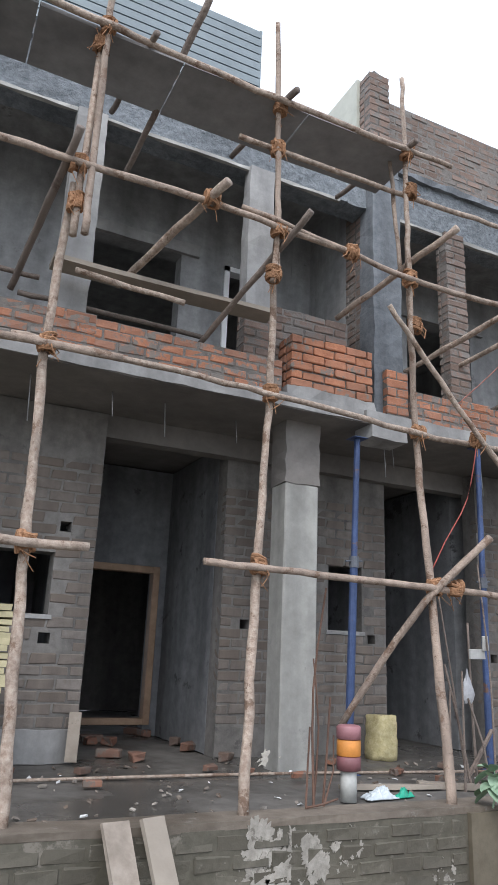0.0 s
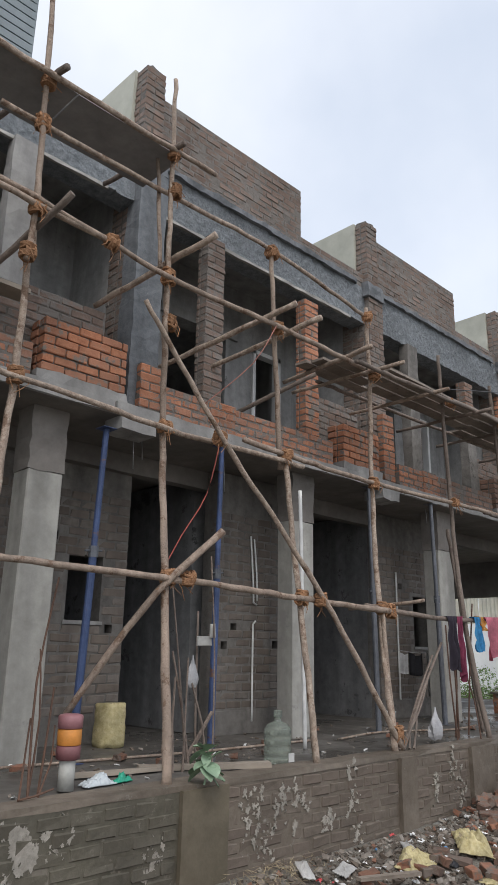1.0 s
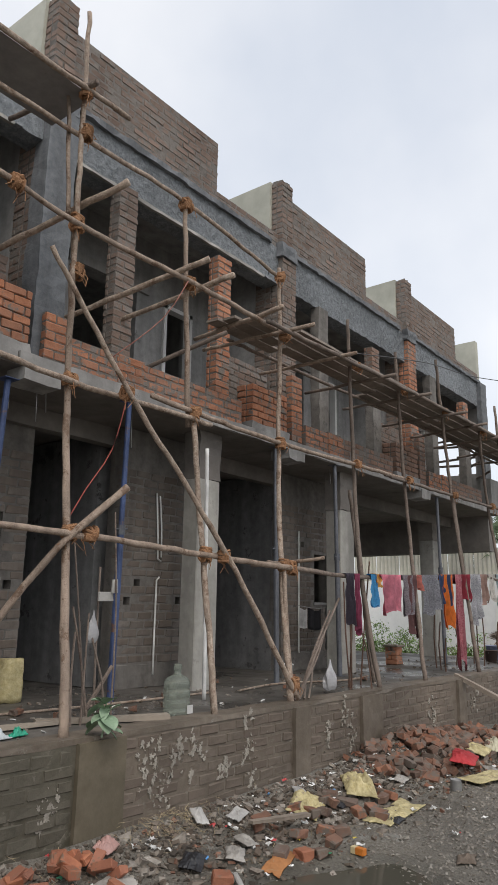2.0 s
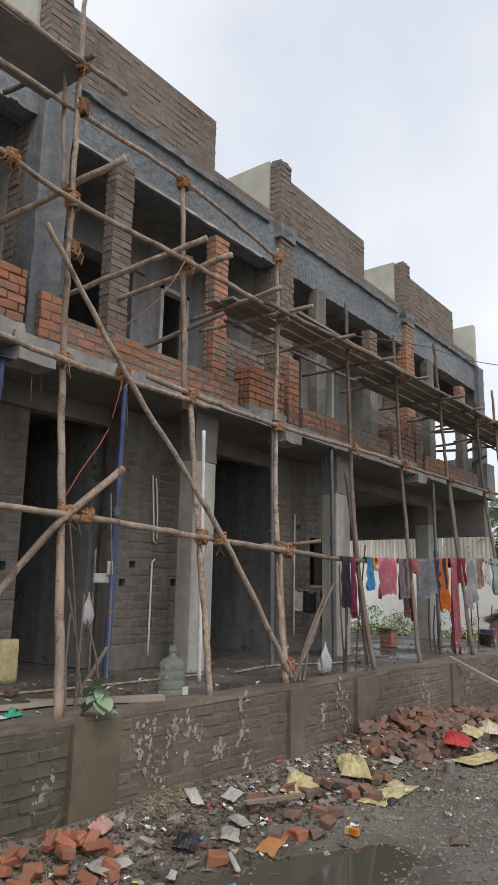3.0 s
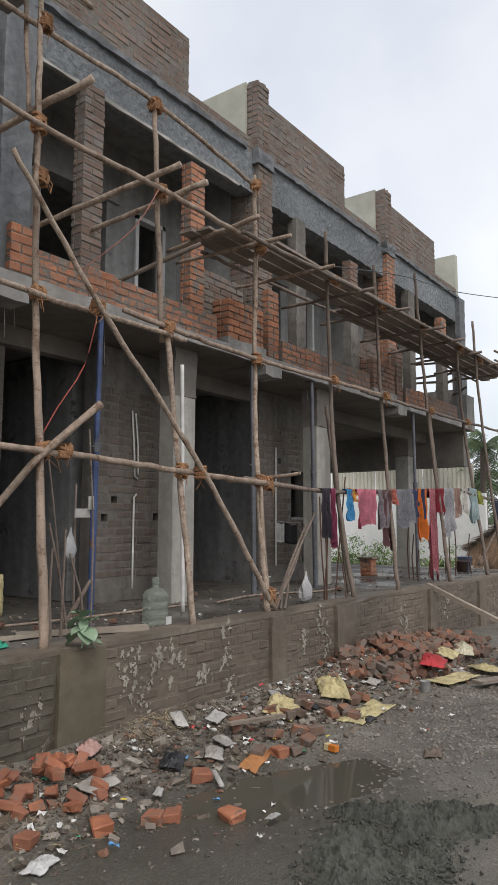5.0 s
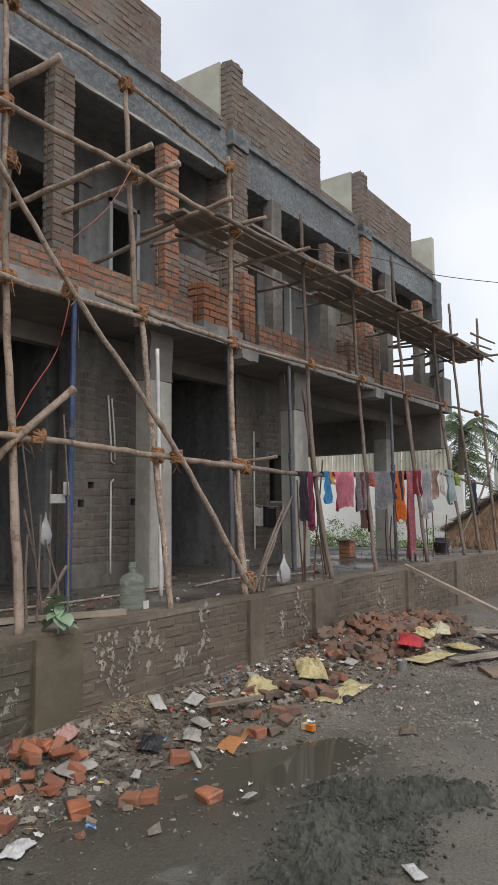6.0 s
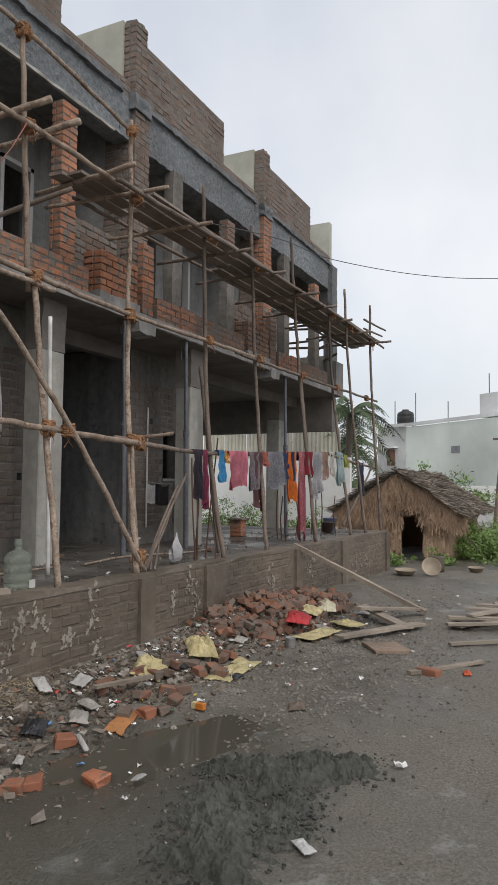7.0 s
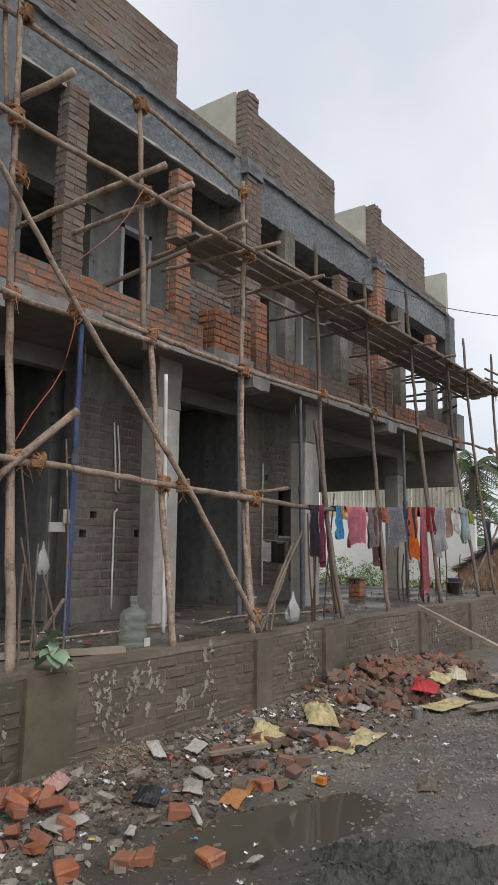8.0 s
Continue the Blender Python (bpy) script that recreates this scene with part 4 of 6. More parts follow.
          (5.33, 0.31, 2.25), (5.16, 0.60, 3.70), (4.85, 0.44, 4.96), (4.76, 0.45, 5.82), (6.48, 0.41, 2.22), (6.62, 0.40, 2.21), (6.64, 0.58, 3.67), (6.52, 0.44, 4.94), (6.33, 0.17, 1.0), (6.42, 0.44, 5.66)):
    lashing(p, 0.052, 1.15)
for x, z in ((8.35, 3.68), (9.93, 3.70), (11.7, 3.71), (13.5, 3.73), (15.5, 3.77), (8.15, 5.0), (9.6, 5.02), (11.15, 5.04), (12.9, 5.05), (14.0, 5.05), (15.6, 5.0)):
    lashing((x, 0.50 if z < 4 else 0.38, z), 0.042)


def board(name, x0, x1, y0, y1, z, thick=0.035, parent=None, material=None, tilt=0.0, seed=0, label=""):
    bm = rough_box(x0, x1, y0, y1, z, z + thick, 0.4, 0.004, seed)
    for v in bm.verts:
        v.co.z += (v.co.x - x0) * tilt + 0.006 * math.sin(v.co.x * 3 + seed)
    return part(name, bm, material or M_PLANK, parent, label)


for k in range(5):
    board("deck_sheet", -2.2 + k * 1.13, -2.2 + k * 1.13 + 1.115, 0.36, 0.98, 6.26 - 0.014 * k, 0.03, scaffold, M_PLY, -0.012, k, "grey plywood deck sheet")
for k in range(4):
    for j in range(4):
        x = 6.72 + 0.1 * j + k * 2.3 + 0.06 * j
        if (k, j) != (0, 3):
            board("deck_plank", x, x + 2.38, 0.34 + j * 0.215, 0.34 + j * 0.215 + 0.19, 5.035 + 0.02 * min(k, 3), 0.032, scaffold, M_DECK, 0.0, k * 4 + j)
for k, (x0, x1, y) in enumerate(((5.86, 7.1, 0.92), (5.92, 6.9, 0.72), (6.05, 6.7, 0.52))):
    board("deck_plank", x0, x1, y, y + 0.185, 5.035, 0.03, scaffold, M_DECK, 0.0, 40 + k)
for x0, x1, y, z, s in ((0.5, 2.5, 1.22, 4.70, 1), (0.3, 2.0, 1.66, 4.58, 2), (-1.5, 0.45, 1.6, 4.75, 3), (-1.2, 0.5, 1.9, 4.55, 4), (0.62, 1.5, 0.88, 4.44, 5)):
    if s == 5:
        pole("loose_rail", [(x0, y, z + 0.05), ((x0 + x1) / 2, y, z + 0.02), (x1, y, z)], 0.032, 0.034)
    elif s == 1:
        board("inner_plank", x0, x1, y, y + 0.22, z + 0.04, 0.04, scaffold, M_PLANK, 0.0, s)
    else:
        pole("loose_rail", [(x0, y, z), (x1, y, z - 0.02)], 0.036, 0.034, True)


# ---- steel props under the slab ----
def steel_prop(x, y, z1, dx, material, label, split=0.55):
    ob = thing("steel_prop", label, "prop", "props under the slab")
    h = z1 - PLINTH
    at = lambda f: Vector((x + dx * (1 - f), y, PLINTH + h * f))
    bm = bmesh.new()
    tube(bm, [at(0.0), at(split)], (0.036, 0.036), 12)
    part("outer_tube", bm, material, ob)
    bm = bmesh.new()
    tube(bm, [at(split), at(1.0)], (0.029, 0.029), 12)
    for k in range(9):
        f = split + 0.04 + k * (0.9 - split) / 9
        tube(bm, [at(f) + Vector((0, -0.031, 0)), at(f) + Vector((0, -0.026, 0))], (0.006, 0.006), 6)
    part("inner_tube", bm, material, ob)
    bm = bmesh.new()
    tube(bm, [at(split) - Vector((0, 0, 0.05)), at(split) + Vector((0, 0, 0.05))], (0.045, 0.045), 12)
    tube(bm, [at(split) - Vector((0.10, 0.02, 0)), at(split) + Vector((0.10, 0.02, 0.02))], (0.010, 0.010), 8)
    part("collar", bm, M_GREYSTEEL, ob)
    for f, s in ((0.0, 0.006), (1.0, -0.006)):
        p = at(f)
        part("plate", boxes((p.x - 0.075, p.x + 0.075, p.y - 0.075, p.y + 0.075, min(p.z, p.z + s), max(p.z, p.z + s))), material, ob)
    return ob


steel_prop(3.50, 1.40, 3.77, -0.10, M_BLUE, "blue painted steel prop under the floor slab", 0.60)
steel_prop(4.95, 1.36, SLAB0, -0.04, M_BLUE, "blue painted steel prop with a rusty foot")
steel_prop(7.62, 1.36, SLAB0, 0.06, M_GREYSTEEL, "dark grey steel prop under the floor slab")
steel_prop(9.15, 1.36, SLAB0, 0.08, M_GREYSTEEL, "dark grey steel prop under the floor slab")
steel_prop(12.9, 1.36, SLAB0, 0.08, M_GREYSTEEL, "dark grey steel prop under the floor slab")


# ---- rubble and rubbish along the wall ----
def shard(bm, p, s, rng, flat=0.6):
    """A broken lump: a box with knocked-about corners, turned at random."""
    rot = Euler((rng.uniform(-0.5, 0.5), rng.uniform(-0.5, 0.5), rng.uniform(0, 6.28))).to_matrix()
    d = Vector((s * rng.uniform(0.6, 1.3), s * rng.uniform(0.5, 1.0), s * flat * rng.uniform(0.5, 1.1))) / 2
    vs = []
    for x in (-1, 1):
        for y in (-1, 1):
            for z in (-1, 1):
                c = Vector((x * d.x, y * d.y, z * d.z)) * rng.uniform(0.45, 1.15)
                vs.append(bm.verts.new(Vector(p) + rot @ c))
    for f in ((0, 1, 3, 2), (4, 6, 7, 5), (0, 4, 5, 1), (2, 3, 7, 6), (0, 2, 6, 4), (1, 5, 7, 3)):
        bm.faces.new([vs[i] for i in f])


def scatter(name, label, category, material, count, area, size, seed, flat=0.6):
    """area: a function that gives a place on the ground from a random generator."""
    rng = random.Random(seed)
    bm = bmesh.new()
    for _ in range(count):
        x, y = area(rng)
        s = size[0] + (size[1] - size[0]) * rng.random() ** 3.6
        shard(bm, (x, y, ground_z(x, y) + s * flat * 0.25), s, rng, flat)
    ob = part(name, bm, material)
    return tagged(ob, label, category, kind="stuff")


strip = lambda r: (r.uniform(2.2, 10.5), -0.08 - abs(r.gauss(0, 0.48)))
near = lambda r: (r.uniform(2.2, 6.5), -0.08 - abs(r.gauss(0, 0.42)))
scatter("stone_rubble", "broken stone and cement lumps strewn along the wall", "rubble", M_STONE, 2600, strip, (0.008, 0.095), 1, 0.6)
scatter("brick_chips", "chips of red brick strewn along the wall", "rubble", M_RUBBRICK, 520, strip, (0.012, 0.08), 2)
heapy = lambda r: (8.3 + r.gauss(0, 0.65), min(-0.06, -0.42 + r.gauss(0, 0.26)))
scatter("brick_chips", "dusty chips of brick on the brick heap", "rubble", M_RUBBRICK, 700, heapy, (0.015, 0.11), 21, 0.7)
scatter("earth_crumbs", "brown earth and mortar crumbs on the brick heap", "rubble", M_EARTH, 3000, heapy, (0.008, 0.06), 22, 0.7)
scatter("earth_crumbs", "brown earth and crumbled mortar along the wall", "rubble", M_EARTH, 4600, strip, (0.008, 0.06), 12, 0.6)
scatter("fine_rubble", "small mixed crumbs of stone and mortar on the earth", "rubble", M_STONE, 5000, near, (0.004, 0.03), 14, 0.6)
scatter("pale_chips", "pale chips of mortar and tile on the rubble", "rubble", M_SPLASH, 650, strip, (0.010, 0.065), 13, 0.35)
scatter("gravel", "loose pale gravel on the muddy ground", "gravel", M_GRAVEL, 13000, lambda r: (6.9 + r.gauss(0, 1.3), -1.85 + r.gauss(0, 0.48)), (0.005, 0.030), 3)
scatter("gravel", "loose pale gravel on the muddy ground", "gravel", M_GRAVEL, 2200, lambda r: (r.uniform(2.5, 13), r.uniform(-4.6, -0.9)), (0.004, 0.018), 4)
scatter("gravel", "loose pale gravel on the muddy ground", "gravel", M_GRAVEL, 4000, lambda r: (9.5 + r.gauss(0, 2.4), -1.5 + r.gauss(0, 0.6)), (0.006, 0.035), 6)
scatter("pebble_litter", "dark clods on the muddy ground", "rubble", M_GROUND, 900, lambda r: (r.uniform(2.0, 13), r.uniform(-4, -0.9)), (0.006, 0.03), 5)


def straw(count, x, y, sx, sy, seed, label):
    """Loose straws and fibres lying in all directions."""
    rng = random.Random(seed)
    vs, fs = [], []
    for _ in range(count):
        px, py = x + rng.gauss(0, sx), min(-0.04, y + rng.gauss(0, sy))
        a, ln, w = rng.uniform(0, 6.28), rng.uniform(0.03, 0.09), rng.uniform(0.0008, 0.002)
        dx, dy = math.cos(a) * ln / 2, math.sin(a) * ln / 2
        z0, z1 = ground_z(px - dx, py - dy) + rng.uniform(0.01, 0.05), ground_z(px + dx, py + dy) + rng.uniform(0.01, 0.05)
        nx, ny = -math.sin(a) * w, math.cos(a) * w
        k = len(vs)
        vs += [(px - dx - nx, py - dy - ny, z0), (px - dx + nx, py - dy + ny, z0), (px + dx + nx, py + dy + ny, z1), (px + dx - nx, py + dy - ny, z1),
               (px, py, (z0 + z1) / 2 + 0.002)]
        fs += [(k, k + 1, k + 4), (k + 1, k + 2, k + 4), (k + 2, k + 3, k + 4), (k + 3, k, k + 4)]
    me = bpy.data.meshes.new("straw")
    me.from_pydata(vs, [], fs)
    me.materials.append(M_STRAWBIT)
    return tagged(new("straw", me), label, "straw", kind="stuff")


M_STRAWBIT = mat("pale_straw", (0.34, 0.27, 0.16), (0.50, 0.42, 0.26), 30, 0.9, 0.3, 3.0, island=(0.22, 0.17, 0.11))
straw(260, 4.25, -0.16, 0.22, 0.10, 1, "loose pale straw and fibre on the rubble")
straw(260, 2.6, -0.55, 0.35, 0.25, 2, "loose pale straw and fibre on the rubble")
straw(240, 8.4, -0.95, 0.9, 0.25, 3, "loose pale straw and fibre on the bricks")
straw(160, 5.4, -0.7, 0.9, 0.25, 4, "loose pale straw and fibre on the rubble")
for k, (nm, c) in enumerate((("white", (0.72, 0.72, 0.70)), ("blue", (0.10, 0.28, 0.55)), ("red", (0.50, 0.05, 0.05)), ("yellow", (0.62, 0.50, 0.08)), ("green", (0.06, 0.32, 0.18)))):
    bm = bmesh.new()
    rng = random.Random(40 + k)
    for _ in range((240, 20, 14, 16, 10)[k]):
        x, y = strip(rng) if rng.random() < (0.86 if k == 0 else 1.0) else (rng.uniform(2.5, 12), rng.uniform(-3.5, -1))
        z, a = ground_z(x, y) + 0.03, rng.uniform(0, 6.28)
        s = rng.uniform(0.012, 0.042) * (1.0 if k == 0 else 0.8)
        n = 4
        g = [[bm.verts.new((x + math.cos(a) * (i - 1.5) * s * 0.6 - math.sin(a) * (j - 1.5) * s * 0.35, y + math.sin(a) * (i - 1.5) * s * 0.6 + math.cos(a) * (j - 1.5) * s * 0.35, z + rng.uniform(-0.3, 0.5) * s)) for j in range(n)] for i in range(n)]
        for i in range(n - 1):
            for j in range(n - 1):
                bm.faces.new((g[i][j], g[i + 1][j], g[i + 1][j + 1], g[i][j + 1]))
    ob = part("plastic_litter", bm, plain(nm + "_litter", c, 0.45))
    tagged(ob, nm + " scraps of plastic and paper on the rubble", "litter", kind="stuff")



def rubble_meshes(material):
    """Six broken bricks of one material."""
    out = []
    for i in range(6):
        rng = random.Random(60 + i)
        bm = bmesh.new()
        L = (0.22, 0.21, 0.15, 0.11, 0.22, 0.13)[i]
        box(bm, -L / 2, L / 2, -0.052, 0.052, -0.037, 0.037, 0.010 if i in (0, 4) else 0.017, rng)
        bmesh.ops.bevel(bm, geom=bm.edges[:], offset=0.009, segments=1, affect="EDGES")
        for v in bm.verts:
            v.co += Vector((rng.uniform(-1, 1), rng.uniform(-1, 1), rng.uniform(-1, 1))) * 0.005
        me = bpy.data.meshes.new("brick")
        bmesh.ops.recalc_face_normals(bm, faces=bm.faces)
        bm.to_mesh(me)
        bm.free()
        me.materials.append(material)
        out.append(me)
    return out


RUBBLE = rubble_meshes(M_RUBBRICK)
RED_RUBBLE = rubble_meshes(M_WETBRICK)


def brick_heap(x, y, rx, ry, h, count, seed, label, meshes=RUBBLE):
    heap = thing("brick_heap", label, "brick heap", "heaps of broken brick")
    rng = random.Random(seed)
    for _ in range(count):
        a, r = rng.uniform(0, 6.28), rng.random() ** 0.6
        px, py = x + rx * r * math.cos(a), min(-0.10, y + ry * r * math.sin(a))
        pz = ground_z(px, py) + 0.03 + h * (1 - r) * rng.random() ** 0.5
        ob = new("brick", rng.choice(meshes))
        ob.parent = heap
        tilt = 0.7 if h > 0.1 else 0.25
        ob.matrix_basis = Matrix.LocRotScale((px, py, pz), Euler((rng.uniform(-tilt, tilt), rng.uniform(-tilt, tilt), rng.uniform(0, 6.28))), Vector((rng.uniform(0.6, 1.0), rng.uniform(0.75, 1.0), rng.uniform(0.75, 1.0))) * (0.82 if meshes is RED_RUBBLE else 1.0))
    return heap


brick_heap(8.25, -0.42, 1.20, 0.46, 0.13, 125, 1, "heap of dusty broken bricks against the plinth wall")
brick_heap(9.9, -0.45, 1.0, 0.45, 0.16, 80, 2, "low heap of dusty broken bricks by the plinth wall")
brick_heap(3.12, -0.40, 0.46, 0.28, 0.12, 30, 3, "small heap of red broken bricks by the plinth wall", RED_RUBBLE)
brick_heap(5.6, -0.75, 1.1, 0.45, 0.04, 24, 4, "scattered broken bricks lying in the mud")


def loose_brick(x, y, rz, label, mesh=0, tilt=0.0):
    ob = new("loose_brick", RED_RUBBLE[mesh])
    ob.matrix_basis = pose(x, y, ground_z(x, y) + 0.022, tilt, 0, rz)
    return tagged(ob, label, "brick", "loose bricks")


for x, y, rz, k in ((3.44, -1.10, 30, 5), (3.66, -1.38, 80, 2), (3.32, -1.05, 120, 3), (3.0, -0.95, 60, 2), (4.0, -0.85, 140, 5), (2.6, -0.8, 20, 3), (4.75, -1.0, 75, 3)):
    loose_brick(x, y, rz, "red brick lying in the wet mud", k)
loose_brick(6.97, -2.66, 70, "red brick lying on the gravel beside a stick", 0)


def crumpled(name, x, y, z, lx, ly, h, material, label, category, seed, rz=0.0, group=""):
    """A crumpled sheet or a slumped empty sack: a thin shell with sharp creases and a ragged outline."""
    bm = bmesh.new()
    n, m = 46, 34
    ridge = lambda p: (1 - min(1.0, 2.2 * abs(noise.noise(p)))) ** 2
    c, s = math.cos(radians(rz)), math.sin(radians(rz))
    lift = max(0.0, z - ground_z(x, y))
    top, bot = [], []
    for i in range(n):
        rt, rb = [], []
        for j in range(m):
            u, v = i / (n - 1) * 2 - 1, j / (m - 1) * 2 - 1
            edge = max(0.0, (1 - u * u) * (1 - v * v)) ** 0.75
            wu, wv = u + 0.25 * noise.noise(Vector((u * 2, v * 2, seed))), v + 0.25 * noise.noise(Vector((u * 2, v * 2, seed + 9)))
            form = 0.40 + 0.75 * noise.noise(Vector((u * 1.5 + seed, v * 1.5, seed * 0.7)))
            cre = 0.42 * ridge(Vector((wu * 2.4 + seed, wv * 1.5, 2.0))) + 0.26 * ridge(Vector((wu * 5 + seed, wv * 3.6, 4.0))) + 0.10 * ridge(Vector((wu * 11 + seed, wv * 9, 6.0)))
            a = math.atan2(v, u)
            rag = 1 + 0.22 * noise.noise(Vector((math.cos(a) * 1.5 + seed, math.sin(a) * 1.5, seed))) + 0.10 * noise.noise(Vector((math.cos(a) * 5, math.sin(a) * 5, seed)))
            px, py = u * lx / 2 * rag, v * ly / 2 * rag
            wx, wy = x + px * c - py * s, y + px * s + py * c
            g = ground_z(wx, wy) + 0.008 + lift * (0.82 + 0.18 * edge) if z < PLINTH - 0.1 else z
            top_z = g + 0.008 + edge * h * max(0.03, form + cre)
            rt.append(bm.verts.new((wx, wy, top_z)))
            rb.append(bm.verts.new((wx, wy, top_z - 0.007)))
        top.append(rt)
        bot.append(rb)
    for i in range(n - 1):
        for j in range(m - 1):
            bm.faces.new((top[i][j], top[i + 1][j], top[i + 1][j + 1], top[i][j + 1]))
            bm.faces.new((bot[i][j], bot[i][j + 1], bot[i + 1][j + 1], bot[i + 1][j]))
    for i in range(n - 1):
        bm.faces.new((bot[i][0], bot[i + 1][0], top[i + 1][0], top[i][0]))
        bm.faces.new((bot[i + 1][m - 1], bot[i][m - 1], top[i][m - 1], top[i + 1][m - 1]))
    for j in range(m - 1):
        bm.faces.new((bot[0][j + 1], bot[0][j], top[0][j], top[0][j + 1]))
        bm.faces.new((bot[n - 1][j], bot[n - 1][j + 1], top[n - 1][j + 1], top[n - 1][j]))
    ob = part(name, bm, material, smooth=True)
    return tagged(ob, label, category, group)


crumpled("sack", 5.62, -0.46, 0.08, 0.46, 0.26, 0.08, M_SACK, "crumpled yellow woven sack on the rubble", "sack", 1, 20, "empty sacks")
crumpled("sack", 6.42, -0.52, 0.12, 0.40, 0.30, 0.13, M_SACK, "bunched yellow woven sack on the rubble", "sack", 2, 40, "empty sacks")
crumpled("sack", 6.25, -0.98, -0.05, 0.85, 0.26, 0.035, M_SACK, "flattened yellow woven sack on the mud", "sack", 3, 5, "empty sacks")
crumpled("sack", 9.0, -0.70, 0.14, 0.46, 0.24, 0.045, M_SACK, "crumpled yellow woven sack on the bricks", "sack", 4, 10, "empty sacks")
crumpled("sack", 8.1, -1.12, 0.02, 0.70, 0.26, 0.025, M_SACK, "flattened yellow woven sack on the bricks", "sack", 5, -10, "empty sacks")
crumpled("sack", 8.85, -1.25, 0.03, 0.40, 0.26, 0.035, M_SACK, "small crumpled yellow sack on the bricks", "sack", 6, 60, "empty sacks")
crumpled("sack", 9.6, -0.7, 0.12, 0.65, 0.24, 0.05, plain("pale_sack", (0.50, 0.47, 0.34)), "pale empty sack on the bricks", "sack", 16, 20, "empty sacks")
crumpled("cloth", 8.2, -0.85, 0.19, 0.50, 0.26, 0.035, plain("red_cloth", (0.42, 0.035, 0.04)), "crumpled red cloth on the brick heap", "cloth", 7, 15)
crumpled("cloth", 4.55, -0.93, -0.05, 0.38, 0.14, 0.010, plain("orange_cloth", (0.34, 0.15, 0.055)), "flat orange cloth lying in the mud", "cloth", 8, 15)
crumpled("plastic_sheet", 3.40, -2.82, 0.0, 0.14, 0.07, 0.012, plain("white_plastic_sheet", (0.5, 0.5, 0.49), 0.4), "crumpled white plastic lying beside the sand", "litter", 9, 50)
crumpled("plastic_sheet", 2.5, -1.05, 0.0, 0.20, 0.12, 0.03, plain("white_plastic_scrap", (0.7, 0.7, 0.69), 0.4), "crumpled white plastic lying in the mud", "litter", 10, 20)
crumpled("cement_lump", 5.45, -1.95, 0.0, 0.20, 0.13, 0.022, M_STONE, "pale cement lump on the gravel", "rubble", 12, 20)
packet = thing("packet", "small orange carton with a white band lying in mud", "packet", at=None)
pk = Matrix.Translation((5.11, -1.25, ground_z(5.11, -1.25) + 0.032)) @ Matrix.Rotation(1.45, 4, "Z")
for nm, dims, col, lab in (("box", (-0.060, 0.012, -0.025, 0.025, -0.024, 0.024), (0.62, 0.20, 0.03), "orange carton"), ("band", (0.012, 0.055, -0.0255, 0.0255, -0.0245, 0.0245), (0.62, 0.52, 0.30), "pale yellow end")):
    bm = bevelled(boxes(dims), 0.003)
    bm.transform(pk)
    part(nm, bm, plain("packet_" + nm, col, 0.5), packet, lab)
SHEET = [plain("dusty_" + nm + "_plastic", c, 0.45) for nm, c in (("white", (0.43, 0.42, 0.40)), ("black", (0.02, 0.02, 0.023)), ("grey", (0.34, 0.32, 0.29)), ("pink", (0.42, 0.25, 0.22)))]
for k, (x, y, lx, ly, h, m, rz, lab) in enumerate((
        (6.02, -1.10, 0.26, 0.14, 0.05, 1, 10, "crumpled black plastic on the mud"), (3.99, -0.60, 0.26, 0.18, 0.08, 1, 30, "bunched black plastic on the rubble"),
        (4.84, -0.31, 0.26, 0.13, 0.035, 0, 15, "flat white plastic on the rubble"), (4.05, -0.96, 0.26, 0.045, 0.02, 0, 55, "torn strip of white plastic in the mud"),
        (3.73, -1.64, 0.15, 0.06, 0.02, 0, 10, "flat white plastic lying in the mud"), (4.33, -0.70, 0.22, 0.16, 0.07, 2, 40, "dusty grey plastic on the rubble"),
        (3.56, -0.20, 0.20, 0.14, 0.09, 3, 20, "dusty pink plastic bag on broken bricks"), (3.33, -0.55, 0.30, 0.20, 0.05, 2, 10, "clear dusty plastic sheet on broken bricks"),
        (3.60, -0.83, 0.13, 0.06, 0.025, 0, 30, "small white plastic scrap in the mud"), (4.55, -0.62, 0.20, 0.14, 0.06, 2, 80, "dusty grey plastic on the rubble"),
        (5.75, -0.30, 0.22, 0.14, 0.05, 0, 50, "dusty white plastic on the rubble"), (5.95, -0.62, 0.24, 0.14, 0.08, 1, 0, "bunched black plastic on the rubble"),
        (7.1, -0.62, 0.20, 0.14, 0.05, 2, 10, "dusty grey plastic on the rubble"), (4.5, -0.2, 0.24, 0.12, 0.05, 0, 60, "dusty white plastic on the rubble"),
        (9.9, -1.15, 0.4, 0.2, 0.04, 0, 10, "flat white plastic beside the planks"), (8.6, -1.0, 0.3, 0.16, 0.06, 2, 40, "dusty grey plastic on the bricks"))):
    crumpled("plastic_sheet", x, y, ground_z(x, y) + 0.03 if y > -0.9 else 0.0, lx * 0.85, ly * 0.85, h * 0.42, SHEET[m], lab, "litter", 70 + k, rz, "plastic scraps")
bm = bmesh.new()
lathe(bm, [(0.052, 0), (0.055, 0.004), (0.055, 0.105), (0.058, 0.11), (0.05, 0.108), (0.048, 0.01)], (7.39, -1.08, ground_z(7.39, -1.08)), 18)
tagged(part("tin_can", bm, M_TIN, smooth=True), "open grey tin can standing beside the bricks", "can")
crumpled("packet_scrap", 7.06, -2.99, 0.0, 0.11, 0.07, 0.03, plain("red_packet", (0.55, 0.10, 0.04), 0.4), "small red packet beside a stick", "litter", 95, 20)


# ridges of the pile: from, to, half width, height
